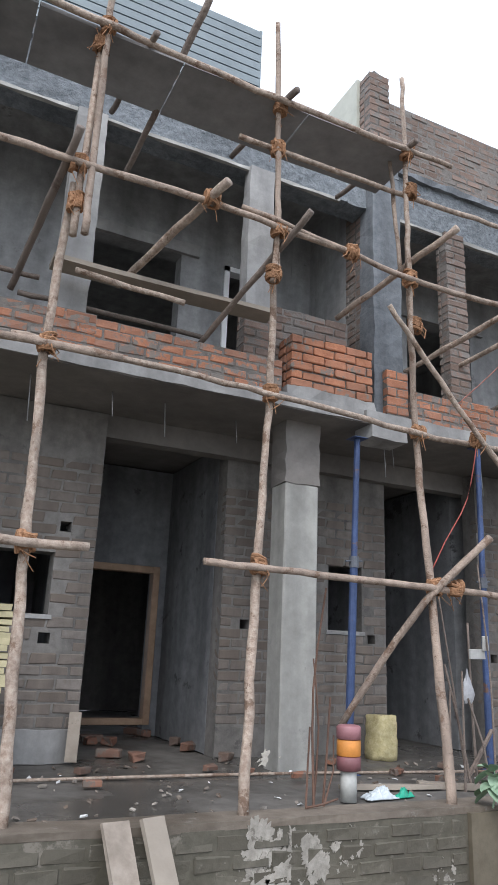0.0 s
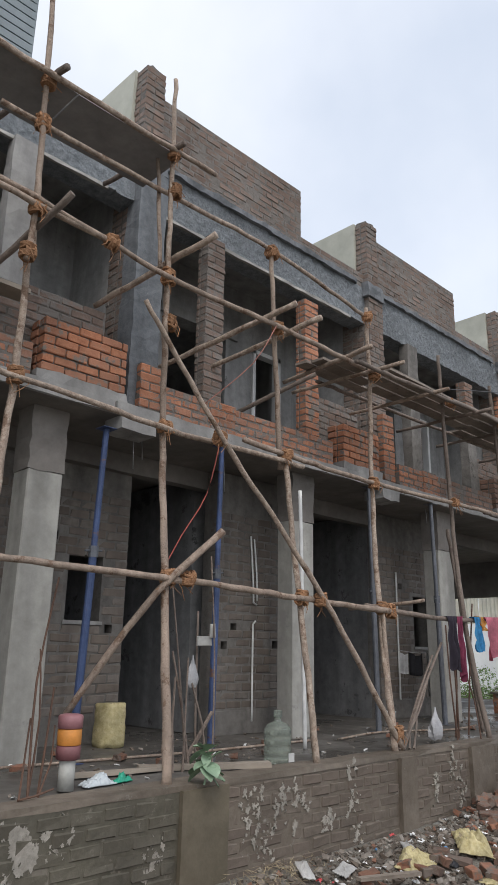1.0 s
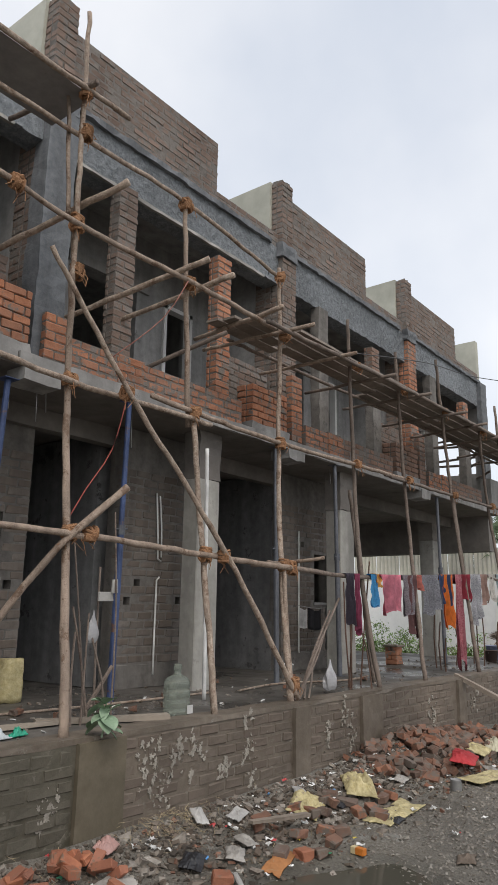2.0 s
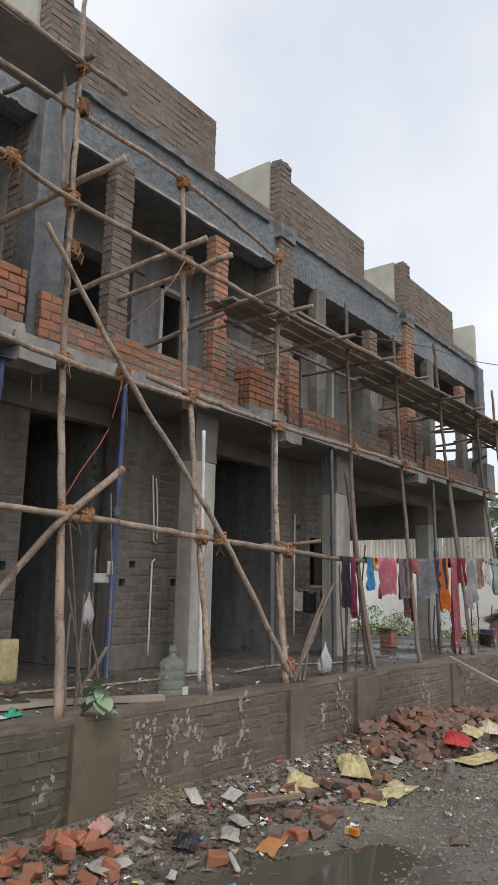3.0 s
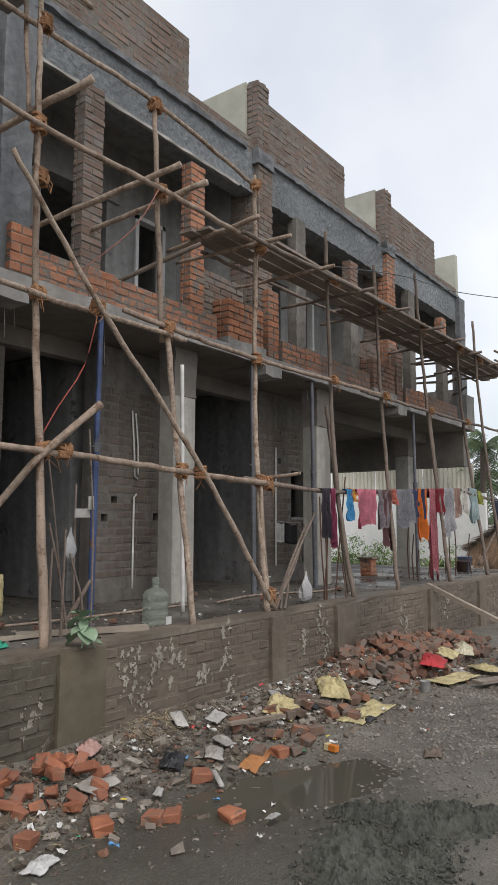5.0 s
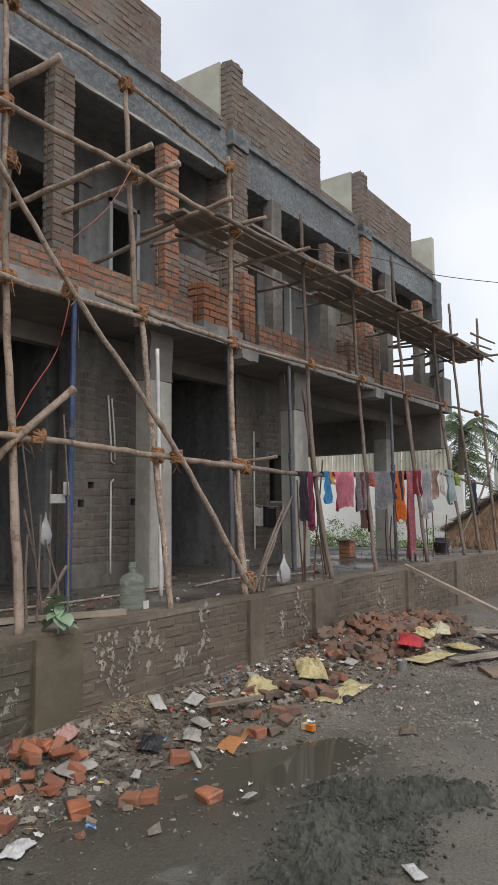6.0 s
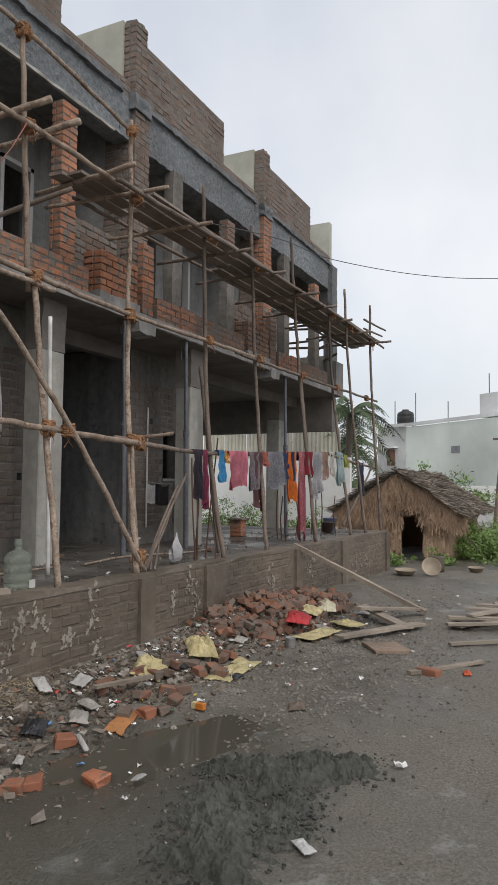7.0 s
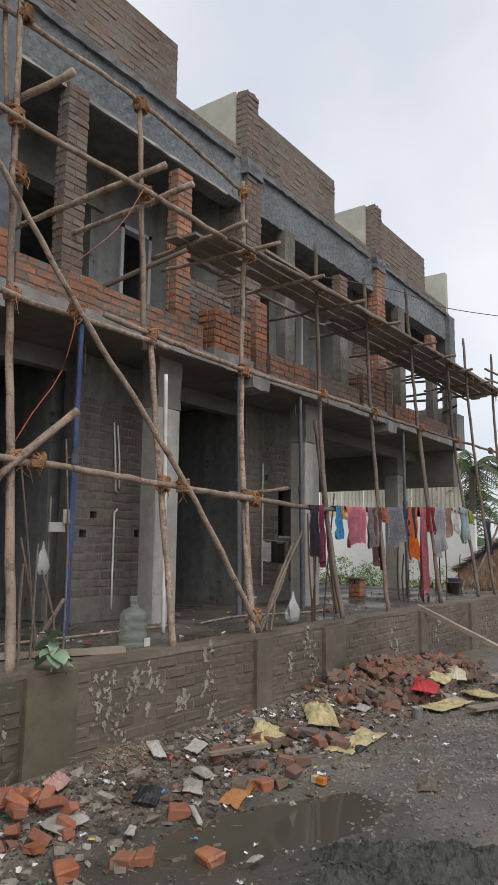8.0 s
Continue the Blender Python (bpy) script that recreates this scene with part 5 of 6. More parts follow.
SAND_RIDGES = ((4.50, -2.68, 4.22, -2.30, 0.20, 0.105), (4.22, -2.30, 4.12, -1.98, 0.17, 0.06), (3.80, -2.22, 3.05, -2.48, 0.27, 0.068), (3.95, -2.55, 3.45, -2.62, 0.16, 0.055))


def sand_pile():
    bm = bmesh.new()
    g = {}
    for i in range(220):
        for j in range(136):
            x, y = 2.3 + i * 0.012, -3.2 + j * 0.012
            wob = 1 + 0.8 * noise.noise(Vector((x * 3.5, y * 3.5, 9))) + 0.4 * noise.noise(Vector((x * 9, y * 9, 3)))
            h = 0.0
            for ax, ay, bx, by, w, tall in SAND_RIDGES:
                f = min(1.0, max(0.0, ((x - ax) * (bx - ax) + (y - ay) * (by - ay)) / ((bx - ax) ** 2 + (by - ay) ** 2)))
                d = (((x - ax - f * (bx - ax)) ** 2 + (y - ay - f * (by - ay)) ** 2) / (w * w)) * wob
                h = max(h, tall * math.exp(-d * 1.1) * (1 + 0.8 * noise.noise(Vector((x * 4, y * 4, 1)))))
            rough = min(1.0, h / 0.04)
            h += rough * (0.020 * noise.noise(Vector((x * 7, y * 7, 2))) + 0.050 * noise.noise(Vector((x * 15, y * 15, 7.3))) + 0.022 * noise.noise(Vector((x * 26, y * 26, 4.1))) + 0.018 * noise.noise(Vector((x * 55, y * 55, 6.1))))
            g[i, j] = bm.verts.new((x, y, ground_z(x, y) - 0.030 + h))
    for i in range(219):
        for j in range(135):
            bm.faces.new((g[i, j], g[i + 1, j], g[i + 1, j + 1], g[i, j + 1]))
    ob = part("sand_pile", bm, M_SAND)
    return tagged(ob, "low lumpy pile of dark wet sand on the ground", "sand pile", kind="stuff")


sand_pile()
scatter("sand_clods", "dark clods of sand round the pile", "sand", M_SAND, 7500, lambda r: (lambda q, t: (q[0] + (q[2] - q[0]) * t + r.gauss(0, q[4] * 0.62), q[1] + (q[3] - q[1]) * t + r.gauss(0, q[4] * 0.62)))(r.choice(SAND_RIDGES), r.random()), (0.004, 0.030), 8, 0.9)


# ---- timber on the ground ----
def plank(a, b, w, t, label, seed, material=None, group="loose planks"):
    """A plank from a to b, lying on its flat side."""
    a, b = Vector(a), Vector(b)
    ln = (b - a).length
    bm = rough_box(-ln / 2, ln / 2, -w / 2, w / 2, -t / 2, t / 2, 0.3, 0.004, seed)
    ob = part("plank", bm, material or M_PLANK)
    ob.matrix_basis = Matrix.Translation((a + b) / 2) @ (b - a).to_track_quat("X", "Z").to_matrix().to_4x4()
    return tagged(ob, label, "plank", group)


rng = random.Random(5)
for k in range(24):
    x, y = 9.35 + 0.13 * k + rng.uniform(-0.2, 0.2), -2.2 - 0.03 * k - rng.uniform(0, 0.35)
    a = rng.uniform(-1.5, -1.05) if k % 3 else rng.uniform(-0.9, -0.4)
    ln = rng.uniform(1.3, 2.3)
    z = 0.03 + 0.035 * (k % 4)
    plank((x, y, z), (x + math.cos(a) * ln, y + math.sin(a) * ln, z + rng.uniform(-0.01, 0.03)), rng.uniform(0.09, 0.2), 0.03, "weathered plank in a loose pile on the ground", k)
plank((7.92, -1.45, 0.06), (9.25, -2.08, 0.05), 0.16, 0.03, "long pale plank lying on the mud", 21)
plank((9.75, -1.15, 0.13), (8.90, -2.0, 0.05), 0.15, 0.03, "weathered plank lying across the rubble", 22)
plank((9.1, -1.3, 0.2), (10.2, -1.9, 0.08), 0.12, 0.03, "weathered plank lying across the rubble", 26)
plank((10.35, 0.10, PLINTH + 0.03), (10.1, -1.95, 0.05), 0.075, 0.06, "long pole leaning from the plinth to the ground", 23)
plank((6.85, -2.5, 0.025), (7.6, -3.05, 0.03), 0.06, 0.03, "thin stick lying on the gravel", 24)
plank((8.3, -2.6, 0.03), (9.0, -3.4, 0.03), 0.07, 0.03, "thin stick lying on the gravel", 28)
plank((4.7, -0.55, 0.16), (5.25, -0.72, 0.14), 0.06, 0.025, "short stick lying on the rubble", 27)
plank((1.02, -0.03, PLINTH + 0.05), (1.13, -0.62, -0.02), 0.15, 0.03, "grey board leaning on the plinth wall", 31, None, "leaning boards")
plank((1.22, -0.03, PLINTH + 0.06), (1.36, -0.62, -0.02), 0.13, 0.03, "grey board leaning on the plinth wall", 32, None, "leaning boards")
board_ob = part("shutter_board", rough_box(-0.24, 0.24, -0.2, 0.2, -0.015, 0.015, 0.2, 0.004, 5), M_OLDBOARD)
board_ob.matrix_basis = pose(7.83, -2.02, ground_z(7.83, -2.02) + 0.03, 2, 0, 35)
tagged(board_ob, "square brown shutter board lying on the ground", "board")


# ---- things on the plinth floor ----
def water_jug(x, y):
    ob = thing("water_jug", "large pale green plastic water jug standing on the floor", "water jug")
    bm = bmesh.new()
    lathe(bm, [(0.09, 0), (0.114, 0.012), (0.118, 0.05), (0.111, 0.06), (0.118, 0.075), (0.118, 0.13), (0.110, 0.145), (0.118, 0.16), (0.118, 0.21), (0.110, 0.225), (0.118, 0.24), (0.116, 0.28), (0.09, 0.315), (0.045, 0.335), (0.032, 0.345), (0.032, 0.385)], (x, y, PLINTH), 28)
    part("body", bm, M_JUG, ob, smooth=True)
    bm = bmesh.new()
    lathe(bm, [(0.036, 0.375), (0.036, 0.425), (0.030, 0.43)], (x, y, PLINTH), 20)
    part("cap", bm, M_JUG, ob)
    bm = boxes((x + 0.01, x + 0.08, y - 0.124, y - 0.119, PLINTH + 0.02, PLINTH + 0.09))
    part("sticker", bm, M_PVC, ob, "pale square sticker")
    return ob


water_jug(4.79, 0.36)


def canister(x, y):
    ob = thing("canister", "dull red and orange canister standing on a white pipe", "canister")
    for nm, prof, m, lab in (("stand_pipe", [(0.055, 0), (0.055, 0.19)], plain("dirty_white_pipe", (0.42, 0.42, 0.39), 0.6), "chipped white pipe"), ("lower_cup", [(0.06, 0.19), (0.082, 0.20), (0.082, 0.28), (0.07, 0.285)], plain("dull_red_plastic", (0.17, 0.07, 0.075), 0.6), "dull red base"),
                             ("body", [(0.078, 0.285), (0.082, 0.29), (0.082, 0.385), (0.076, 0.39)], plain("orange_plastic", (0.52, 0.21, 0.04), 0.6), "orange body"), ("lid", [(0.072, 0.39), (0.085, 0.395), (0.085, 0.47), (0.075, 0.48), (0.05, 0.485)], plain("dusty_red_plastic", (0.30, 0.14, 0.15), 0.5), "dusty red lid")):
        bm = bmesh.new()
        lathe(bm, prof, (x, y, PLINTH), 24)
        part(nm, bm, m, ob, lab, True)
    return ob


canister(2.75, 0.40)


def standing_sack(x, y):
    bm = bmesh.new()
    rings = []
    for k in range(10):
        z = k / 9 * 0.40
        w = 0.14 * (1 + 0.05 * math.sin(k * 0.7)) * (0.93 if k > 7 else 1)
        rings.append([bm.verts.new((x + w * math.copysign(abs(math.cos(a)) ** 0.6, math.cos(a)) * (1 + 0.2 * noise.noise(Vector((a * 1.6, z * 12, 1)))), y + 0.13 * math.copysign(abs(math.sin(a)) ** 0.6, math.sin(a)) * (1 + 0.12 * noise.noise(Vector((a, z * 9, 4)))), PLINTH + z + 0.02 * noise.noise(Vector((a * 2, z * 4, 2))))) for a in [2 * math.pi * j / 20 for j in range(20)]])
    for q, s in zip(rings, rings[1:]):
        for j in range(20):
            bm.faces.new((q[j], q[(j + 1) % 20], s[(j + 1) % 20], s[j]))
    bm.faces.new(rings[0][::-1])
    bm.faces.new(rings[-1])
    return tagged(part("standing_sack", bm, M_SACK, smooth=True), "full yellow woven sack standing on the floor", "sack")


standing_sack(4.28, 2.16)


def plant(x, y, z):
    ob = thing("broad_leaf_plant", "small weed with pale broad leaves on the plinth edge", "plant")
    rng = random.Random(3)
    bm = bmesh.new()
    tube(bm, [(x, y, z), (x + 0.02, y - 0.02, z + 0.12), (x, y - 0.03, z + 0.24)], (0.008, 0.004), 6)
    part("stem", bm, M_PALELEAF, ob)
    for k in range(17):
        a, el, ln = rng.uniform(0, 6.28), rng.uniform(-0.5, 0.9), rng.uniform(0.09, 0.17)
        base = Vector((x, y - 0.02, z + rng.uniform(0.02, 0.24)))
        d = Vector((math.cos(a) * math.cos(el), math.sin(a) * math.cos(el), math.sin(el)))
        s = d.cross(Vector((0, 0, 1))).normalized()
        bm = bmesh.new()
        prev = None
        for i in range(7):
            f = i / 6
            c = base + d * ln * f + Vector((0, 0, -0.05 * f * f))
            w = 0.42 * ln * math.sin(math.pi * (0.06 + 0.9 * f)) ** 0.8
            row = [bm.verts.new(c - s * w + Vector((0, 0, 0.012))), bm.verts.new(c), bm.verts.new(c + s * w + Vector((0, 0, 0.012)))]
            if prev:
                bm.faces.new((prev[0], prev[1], row[1], row[0]))
                bm.faces.new((prev[1], prev[2], row[2], row[1]))
            prev = row
        part("leaf", bm, M_PALELEAF, ob, smooth=True)
    return ob


plant(3.62, -0.02, PLINTH + 0.0)


def rods(label, feet, seed, material, category="rods"):
    """A loose bundle of bent bars or sticks."""
    ob = thing("rod_bundle", label, category, "bundles of rods")
    rng = random.Random(seed)
    for a, b, r in feet:
        bm = bmesh.new()
        mid = (Vector(a) + Vector(b)) / 2 + Vector((rng.uniform(-0.05, 0.05), rng.uniform(-0.05, 0.05), 0))
        tube(bm, along([a, mid, b], 0.2), (r, r * 0.8), 6)
        part("rod", bm, material, ob)
    return ob


F = PLINTH
rods("rusty bars standing loosely on the plinth edge", [((2.42, 0.3, F), (2.62, 0.5, 2.25), 0.009), ((2.44, 0.34, F), (2.58, 0.6, 1.75), 0.008), ((2.50, 0.32, F), (2.60, 0.4, 1.5), 0.009), ((2.35, 0.28, F), (2.5, 0.5, 1.3), 0.008), ((2.3, 0.2, F + 0.02), (2.6, 0.3, F + 0.04), 0.008), ((2.46, 0.25, F), (2.66, 0.45, 1.25), 0.007)], 1, M_RUST)
rods("thin sticks and bars leaning beside a steel prop", [((4.05, 0.7, F), (3.9, 0.8, 2.35), 0.010), ((4.15, 0.7, F), (4.3, 0.9, 2.1), 0.012), ((4.0, 0.6, F), (3.86, 0.7, 1.75), 0.012), ((4.25, 0.6, F), (4.35, 0.8, 2.6), 0.009), ((3.85, 0.5, F), (3.95, 0.6, 1.7), 0.010), ((4.1, 0.5, F), (4.0, 0.6, 1.5), 0.011), ((4.0, 0.62, F + 0.1), (4.25, 0.62, F + 0.42), 0.020), ((3.75, 0.5, F), (3.82, 0.6, 1.55), 0.012)], 2, M_POLE_D)
rods("cut branches leaning on a scaffold pole", [((6.35, 0.12, F + 0.02), (7.8, 0.5, 1.9), 0.018), ((6.4, 0.16, F + 0.02), (7.5, 0.45, 1.75), 0.014), ((6.3, 0.14, F + 0.02), (7.3, 0.4, 1.5), 0.013), ((6.45, 0.12, F + 0.02), (7.0, 0.3, 1.3), 0.012), ((6.5, 0.1, F + 0.02), (6.9, 0.3, 1.25), 0.012)], 3, M_POLE_D, "branches")
rods("thin bars standing by the clothes line", [((7.9, 0.4, F), (7.85, 0.42, 2.2), 0.012), ((8.0, 0.5, F), (8.1, 0.5, 2.0), 0.010), ((7.7, 0.3, F), (7.78, 0.42, 2.1), 0.010), ((8.3, 0.5, F), (8.6, 0.5, 2.4), 0.012), ((7.95, 0.15, F), (8.05, 0.4, 1.7), 0.010)], 4, M_RUST)
rods("rusty starter bars and sticks on the far floor", [((11.2 + 0.28 * k, 0.6 + 0.2 * (k % 3), F), (11.25 + 0.27 * k, 0.6 + 0.2 * (k % 3), 1.35 + 0.25 * (k % 4)), 0.012) for k in range(10)], 5, M_RUST)


def conduit(name, pts, r, material, label, category="pipe", group=""):
    bm = bmesh.new()
    tube(bm, along(pts, 0.15), (r, r), 8)
    return tagged(part(name, bm, material, smooth=True), label, category, group)


conduit("pvc_pipe", [(5.75, 0.88, F), (5.73, 0.92, 3.47)], 0.022, M_PVC, "white plastic pipe standing on the floor")
conduit("pvc_pipe", [(6.28, 2.17, 0.97), (6.28, 2.17, 2.08), (6.32, 2.17, 2.12)], 0.012, M_PVC, "white conduit fixed up a rough wall", "pipe", "conduits")
conduit("pvc_pipe", [(6.22, 2.17, 3.15), (6.27, 2.17, 2.6), (6.28, 2.17, 2.34), (6.34, 2.17, 2.31)], 0.012, M_PVC, "white conduit fixed up a rough wall", "pipe", "conduits")
conduit("pvc_pipe", [(6.28, 2.17, 3.12), (6.33, 2.17, 2.7), (6.34, 2.17, 2.36)], 0.011, M_PVC, "white conduit fixed up a rough wall", "pipe", "conduits")
conduit("pvc_pipe", [(9.6, 2.32, 1.1), (9.6, 2.32, 3.0)], 0.014, M_PVC, "white conduit fixed up a rough wall", "pipe", "conduits")
conduit("floor_conduit", [(-1.0, 1.55, F + 0.015), (0.64, 1.52, F + 0.015), (2.0, 1.5, F + 0.015), (3.2, 1.42, F + 0.015), (4.6, 1.25, F + 0.015), (6.3, 1.2, F + 0.015)], 0.012, M_POLE, "pale conduit lying along the cement floor")
conduit("floor_conduit", [(6.6, 1.1, F + 0.015), (7.6, 1.25, F + 0.015), (8.6, 0.9, F + 0.015), (9.4, 1.0, F + 0.015)], 0.012, M_POLE, "pale conduit lying along the cement floor")
conduit("wire", [(4.38, 0.75, 3.74), (4.18, 0.7, 3.15), (3.84, 0.62, 2.72), (3.60, 0.58, 2.36)], 0.006, plain("red_wire", (0.35, 0.08, 0.06)), "thin red wire hanging from the slab", "wire")
conduit("wire", [(4.72, 0.34, 4.92), (4.55, 0.5, 4.5), (4.28, 0.9, 4.1)], 0.005, plain("pink_cord", (0.45, 0.20, 0.16)), "thin pink cord tied to the scaffold", "wire")
conduit("power_cable", [(7.78, 0.24, 5.06), (10.2, 0.26, 5.62), (12.69, 0.3, 6.05), (14.4, -0.91, 6.08), (16.0, -2.26, 6.27), (19.0, -4.9, 6.85), (24.0, -9.3, 8.2)], 0.007, M_BLACK, "thin black cable strung from the houses", "cable")
for k, (x, y) in enumerate(((1.2, 1.75), (1.7, 1.8), (0.5, 1.7), (2.45, 1.9), (3.7, 1.7), (3.95, 1.6), (4.2, 1.8), (7.9, 1.6), (5.3, 1.7), (9.4, 1.6))):
    ln = 0.22 + 0.09 * (k % 3)
    conduit("hanging_wire", [(x, y, SLAB0 + 0.01), (x + 0.02, y, SLAB0 - ln)], 0.005, M_TIN, "short wire end hanging from the slab", "wire", "wire ends")
plank((3.58, 0.72, F + 0.03), (4.55, 0.22, F + 0.03), 0.10, 0.04, "grey plank lying on the cement floor", 41)
plank((2.9, 0.75, F + 0.03), (3.7, 0.6, F + 0.03), 0.06, 0.03, "grey plank lying on the cement floor", 42)
plank((1.28, 2.25, F + 0.02), (1.30, 2.31, F + 0.40), 0.10, 0.03, "short board leaning on a wall's end", 43)
rng = random.Random(77)
for k in range(34):
    x, y = ((rng.uniform(1.4, 2.9), rng.uniform(2.2, 4.6)) if k < 14 else (rng.uniform(0.5, 9.0), rng.uniform(0.7, 1.9)))
    ob = new("loose_brick", RUBBLE[rng.randrange(6)])
    ob.matrix_basis = pose(x, y, F + 0.032, 0, 0, rng.uniform(0, 180)) @ Matrix.Scale(1.0 if k < 14 else 0.6, 4)
    tagged(ob, "dusty broken brick lying on the cement floor", "brick", "bricks on the floor")
bm = bmesh.new()
for k in range(420):
    shard(bm, (rng.uniform(-0.5, 15), rng.uniform(0.25, 2.2), F + 0.006), rng.uniform(0.01, 0.05), rng, 0.5)
tagged(part("floor_debris", bm, M_STONE), "small cement crumbs on the dirty floor", "rubble", kind="stuff")
bm = bmesh.new()
for k in range(46):
    shard(bm, (rng.uniform(-0.5, 10), rng.uniform(0.3, 1.9), F + 0.008), rng.uniform(0.02, 0.06), rng, 0.3)
tagged(part("paper_litter", bm, plain("white_paper", (0.7, 0.7, 0.68))), "white scraps of paper on the dirty floor", "litter", kind="stuff")
crumpled("plastic_bag", 3.02, 0.42, F + 0.005, 0.26, 0.12, 0.06, plain("clear_bag", (0.55, 0.60, 0.62), 0.3), "crumpled pale plastic bag on the floor", "litter", 21, 5)
crumpled("green_bottle", 3.22, 0.42, F + 0.005, 0.16, 0.06, 0.06, plain("green_plastic", (0.03, 0.35, 0.22), 0.3), "flattened green bottle on the floor", "bottle", 22, 10)


tags = thing("card_tags", "two pale cards tied to a leaning stick", "card")
for dims in ((4.17, 4.33, 0.735, 0.75, 1.80, 1.88), (4.30, 4.355, 0.715, 0.73, 1.87, 1.99)):
    part("card", bevelled(boxes(dims, jit=0.006, seed=3), 0.003), plain("pale_card", (0.50, 0.49, 0.46)) if dims[0] < 4.2 else bpy.data.materials["pale_card"], tags)


def bag(x, y, z, w, h, label):
    """A limp plastic bag hung by its handles."""
    bm = bmesh.new()
    rings = []
    for k in range(9):
        f = k / 8
        r = w * (0.10, 0.16, 0.34, 0.58, 0.80, 0.95, 1.0, 0.94, 0.6)[k]
        rings.append([bm.verts.new((x + r * math.cos(a) * (1 + 0.45 * noise.noise(Vector((math.cos(a) * 2, f * 4, x + math.sin(a) * 2)))), y + 0.5 * r * math.sin(a), z - h * f + 0.02 * noise.noise(Vector((a, f * 5, 2))))) for a in [2 * math.pi * j / 14 for j in range(14)]])
    for q, s in zip(rings, rings[1:]):
        for j in range(14):
            bm.faces.new((q[j], q[(j + 1) % 14], s[(j + 1) % 14], s[j]))
    bm.faces.new(rings[-1])
    return tagged(part("plastic_bag", bm, plain("thin_white_plastic", (0.40, 0.40, 0.41), 0.4) if x > 5 else bpy.data.materials["thin_white_plastic"]), label, "bag")


bag(7.30, 0.33, 1.20, 0.12, 0.33, "white plastic bag hung on cut branches")
bag(4.02, 0.62, 1.72, 0.06, 0.26, "small white plastic bag hung on a stick")


def bucket(x, y, z, r, h, material, label):
    ob = thing("bucket", label, "bucket")
    bm = bmesh.new()
    lathe(bm, [(r * 0.8, 0), (r, h), (r * 1.06, h), (r * 1.06, h + 0.012), (r * 0.95, h + 0.012), (r * 0.76, 0.012)], (x, y, z), 20)
    part("body", bm, material, ob, smooth=True)
    bm = bmesh.new()
    tube(bm, [(x + r * math.cos(a), y, z + h - 0.02 - 0.7 * r * math.sin(a)) for a in [math.pi * j / 8 for j in range(9)]], (0.004, 0.004), 5)
    part("handle", bm, M_TIN, ob)
    return ob


bucket(8.45, 1.75, F, 0.10, 0.17, M_PVC, "small white paint bucket standing on the floor")
bucket(14.9, 1.15, F, 0.15, 0.26, plain("grey_blue_plastic", (0.25, 0.30, 0.45), 0.4), "blue and white plastic bucket standing on the floor")
bucket(14.2, 0.95, F, 0.13, 0.20, plain("dark_bucket", (0.10, 0.07, 0.06), 0.5), "dark bucket standing on the floor")
stove = thing("brick_stand", "square stand of stacked red bricks on the floor", "brick stand")
for k in range(4):
    for j in range(2):
        put_brick(FRESH, stove, 12.0 + (0 if k % 2 else (j - 0.5) * 0.115), 1.9 + ((j - 0.5) * 0.115 if k % 2 else 0), F + 0.04 + k * 0.076, BL, 0 if k % 2 else 90)
part("slab_top", bevelled(boxes((11.85, 12.15, 1.75, 2.05, F + 0.305, F + 0.335)), 0.005), M_STONE, stove)


# ---- washing on the rail ----
def rail_z(x):
    pts = ((7.89, 2.17), (9.50, 2.22), (11.0, 2.30), (13.3, 2.41), (14.5, 2.26), (16.08, 2.21))
    for (a, za), (b, zb) in zip(pts, pts[1:]):
        if x <= b:
            return za + (zb - za) * (x - a) / (b - a)
    return 2.2


def hung_cloth(x0, x1, drop, c, label, seed, cat="clothing", check=None):
    """A cloth folded over the rail, with folds running down."""
    rng = random.Random(seed)
    bm = bmesh.new()
    n, m = 14, 12
    rows = []
    for j in range(-3, m):
        row = []
        for i in range(n):
            u = i / (n - 1)
            x = x0 + (x1 - x0) * u
            z0 = rail_z(x) + 0.034
            fold = 0.034 * math.sin(u * (11 + seed % 5) + seed + 1.2 * noise.noise(Vector((u * 2, j * 0.25, seed)))) + 0.022 * noise.noise(Vector((u * 4, j * 0.3, seed)))
            if j < 0:
                y, z = 0.40 + 0.032, z0 + 0.02 + j * drop * 0.045 + 0.01
                if j == -1:
                    y, z = 0.42, z0 + 0.006
            else:
                f = j / (m - 1)
                y, z = 0.365 - 0.012 * f + fold * (0.3 + f), z0 - drop * f * (1 + 0.22 * noise.noise(Vector((u * 2.6, seed * 1.7, 3))) + 0.10 * (u - 0.5) * math.sin(seed * 2.1)) + (0.0 if j else 0.004)
            pinch = (x0 + x1) / 2 - x
            row.append(bm.verts.new((x + pinch * 0.16 * max(0, j) / m * (1 + math.sin(seed * 1.3)) + 0.05 * noise.noise(Vector((j * 0.3, seed, u))), y, z)))
        rows.append(row)
    for q, s in zip(rows, rows[1:]):
        for i in range(n - 1):
            bm.faces.new((q[i], q[i + 1], s[i + 1], s[i]))
    bmesh.ops.solidify(bm, geom=bm.faces[:], thickness=0.006)
    m_ = mat("cloth_" + str(seed), [v * 0.8 for v in c], list(check) if check else [min(0.8, v * 1.15) for v in c], 60 if check else 14, 0.9, 0.3, 3.0)
    return tagged(part("hung_cloth", bm, m_, smooth=True), label, cat, "washing on the rail")


for k, (a, b, d, c, lab, chk) in enumerate((
        (7.75, 7.95, 0.60, (0.06, 0.05, 0.07), "dark trousers hung over the scaffold rail", None), (7.98, 8.10, 0.75, (0.30, 0.06, 0.12), "narrow dark red cloth hung over the rail", None),
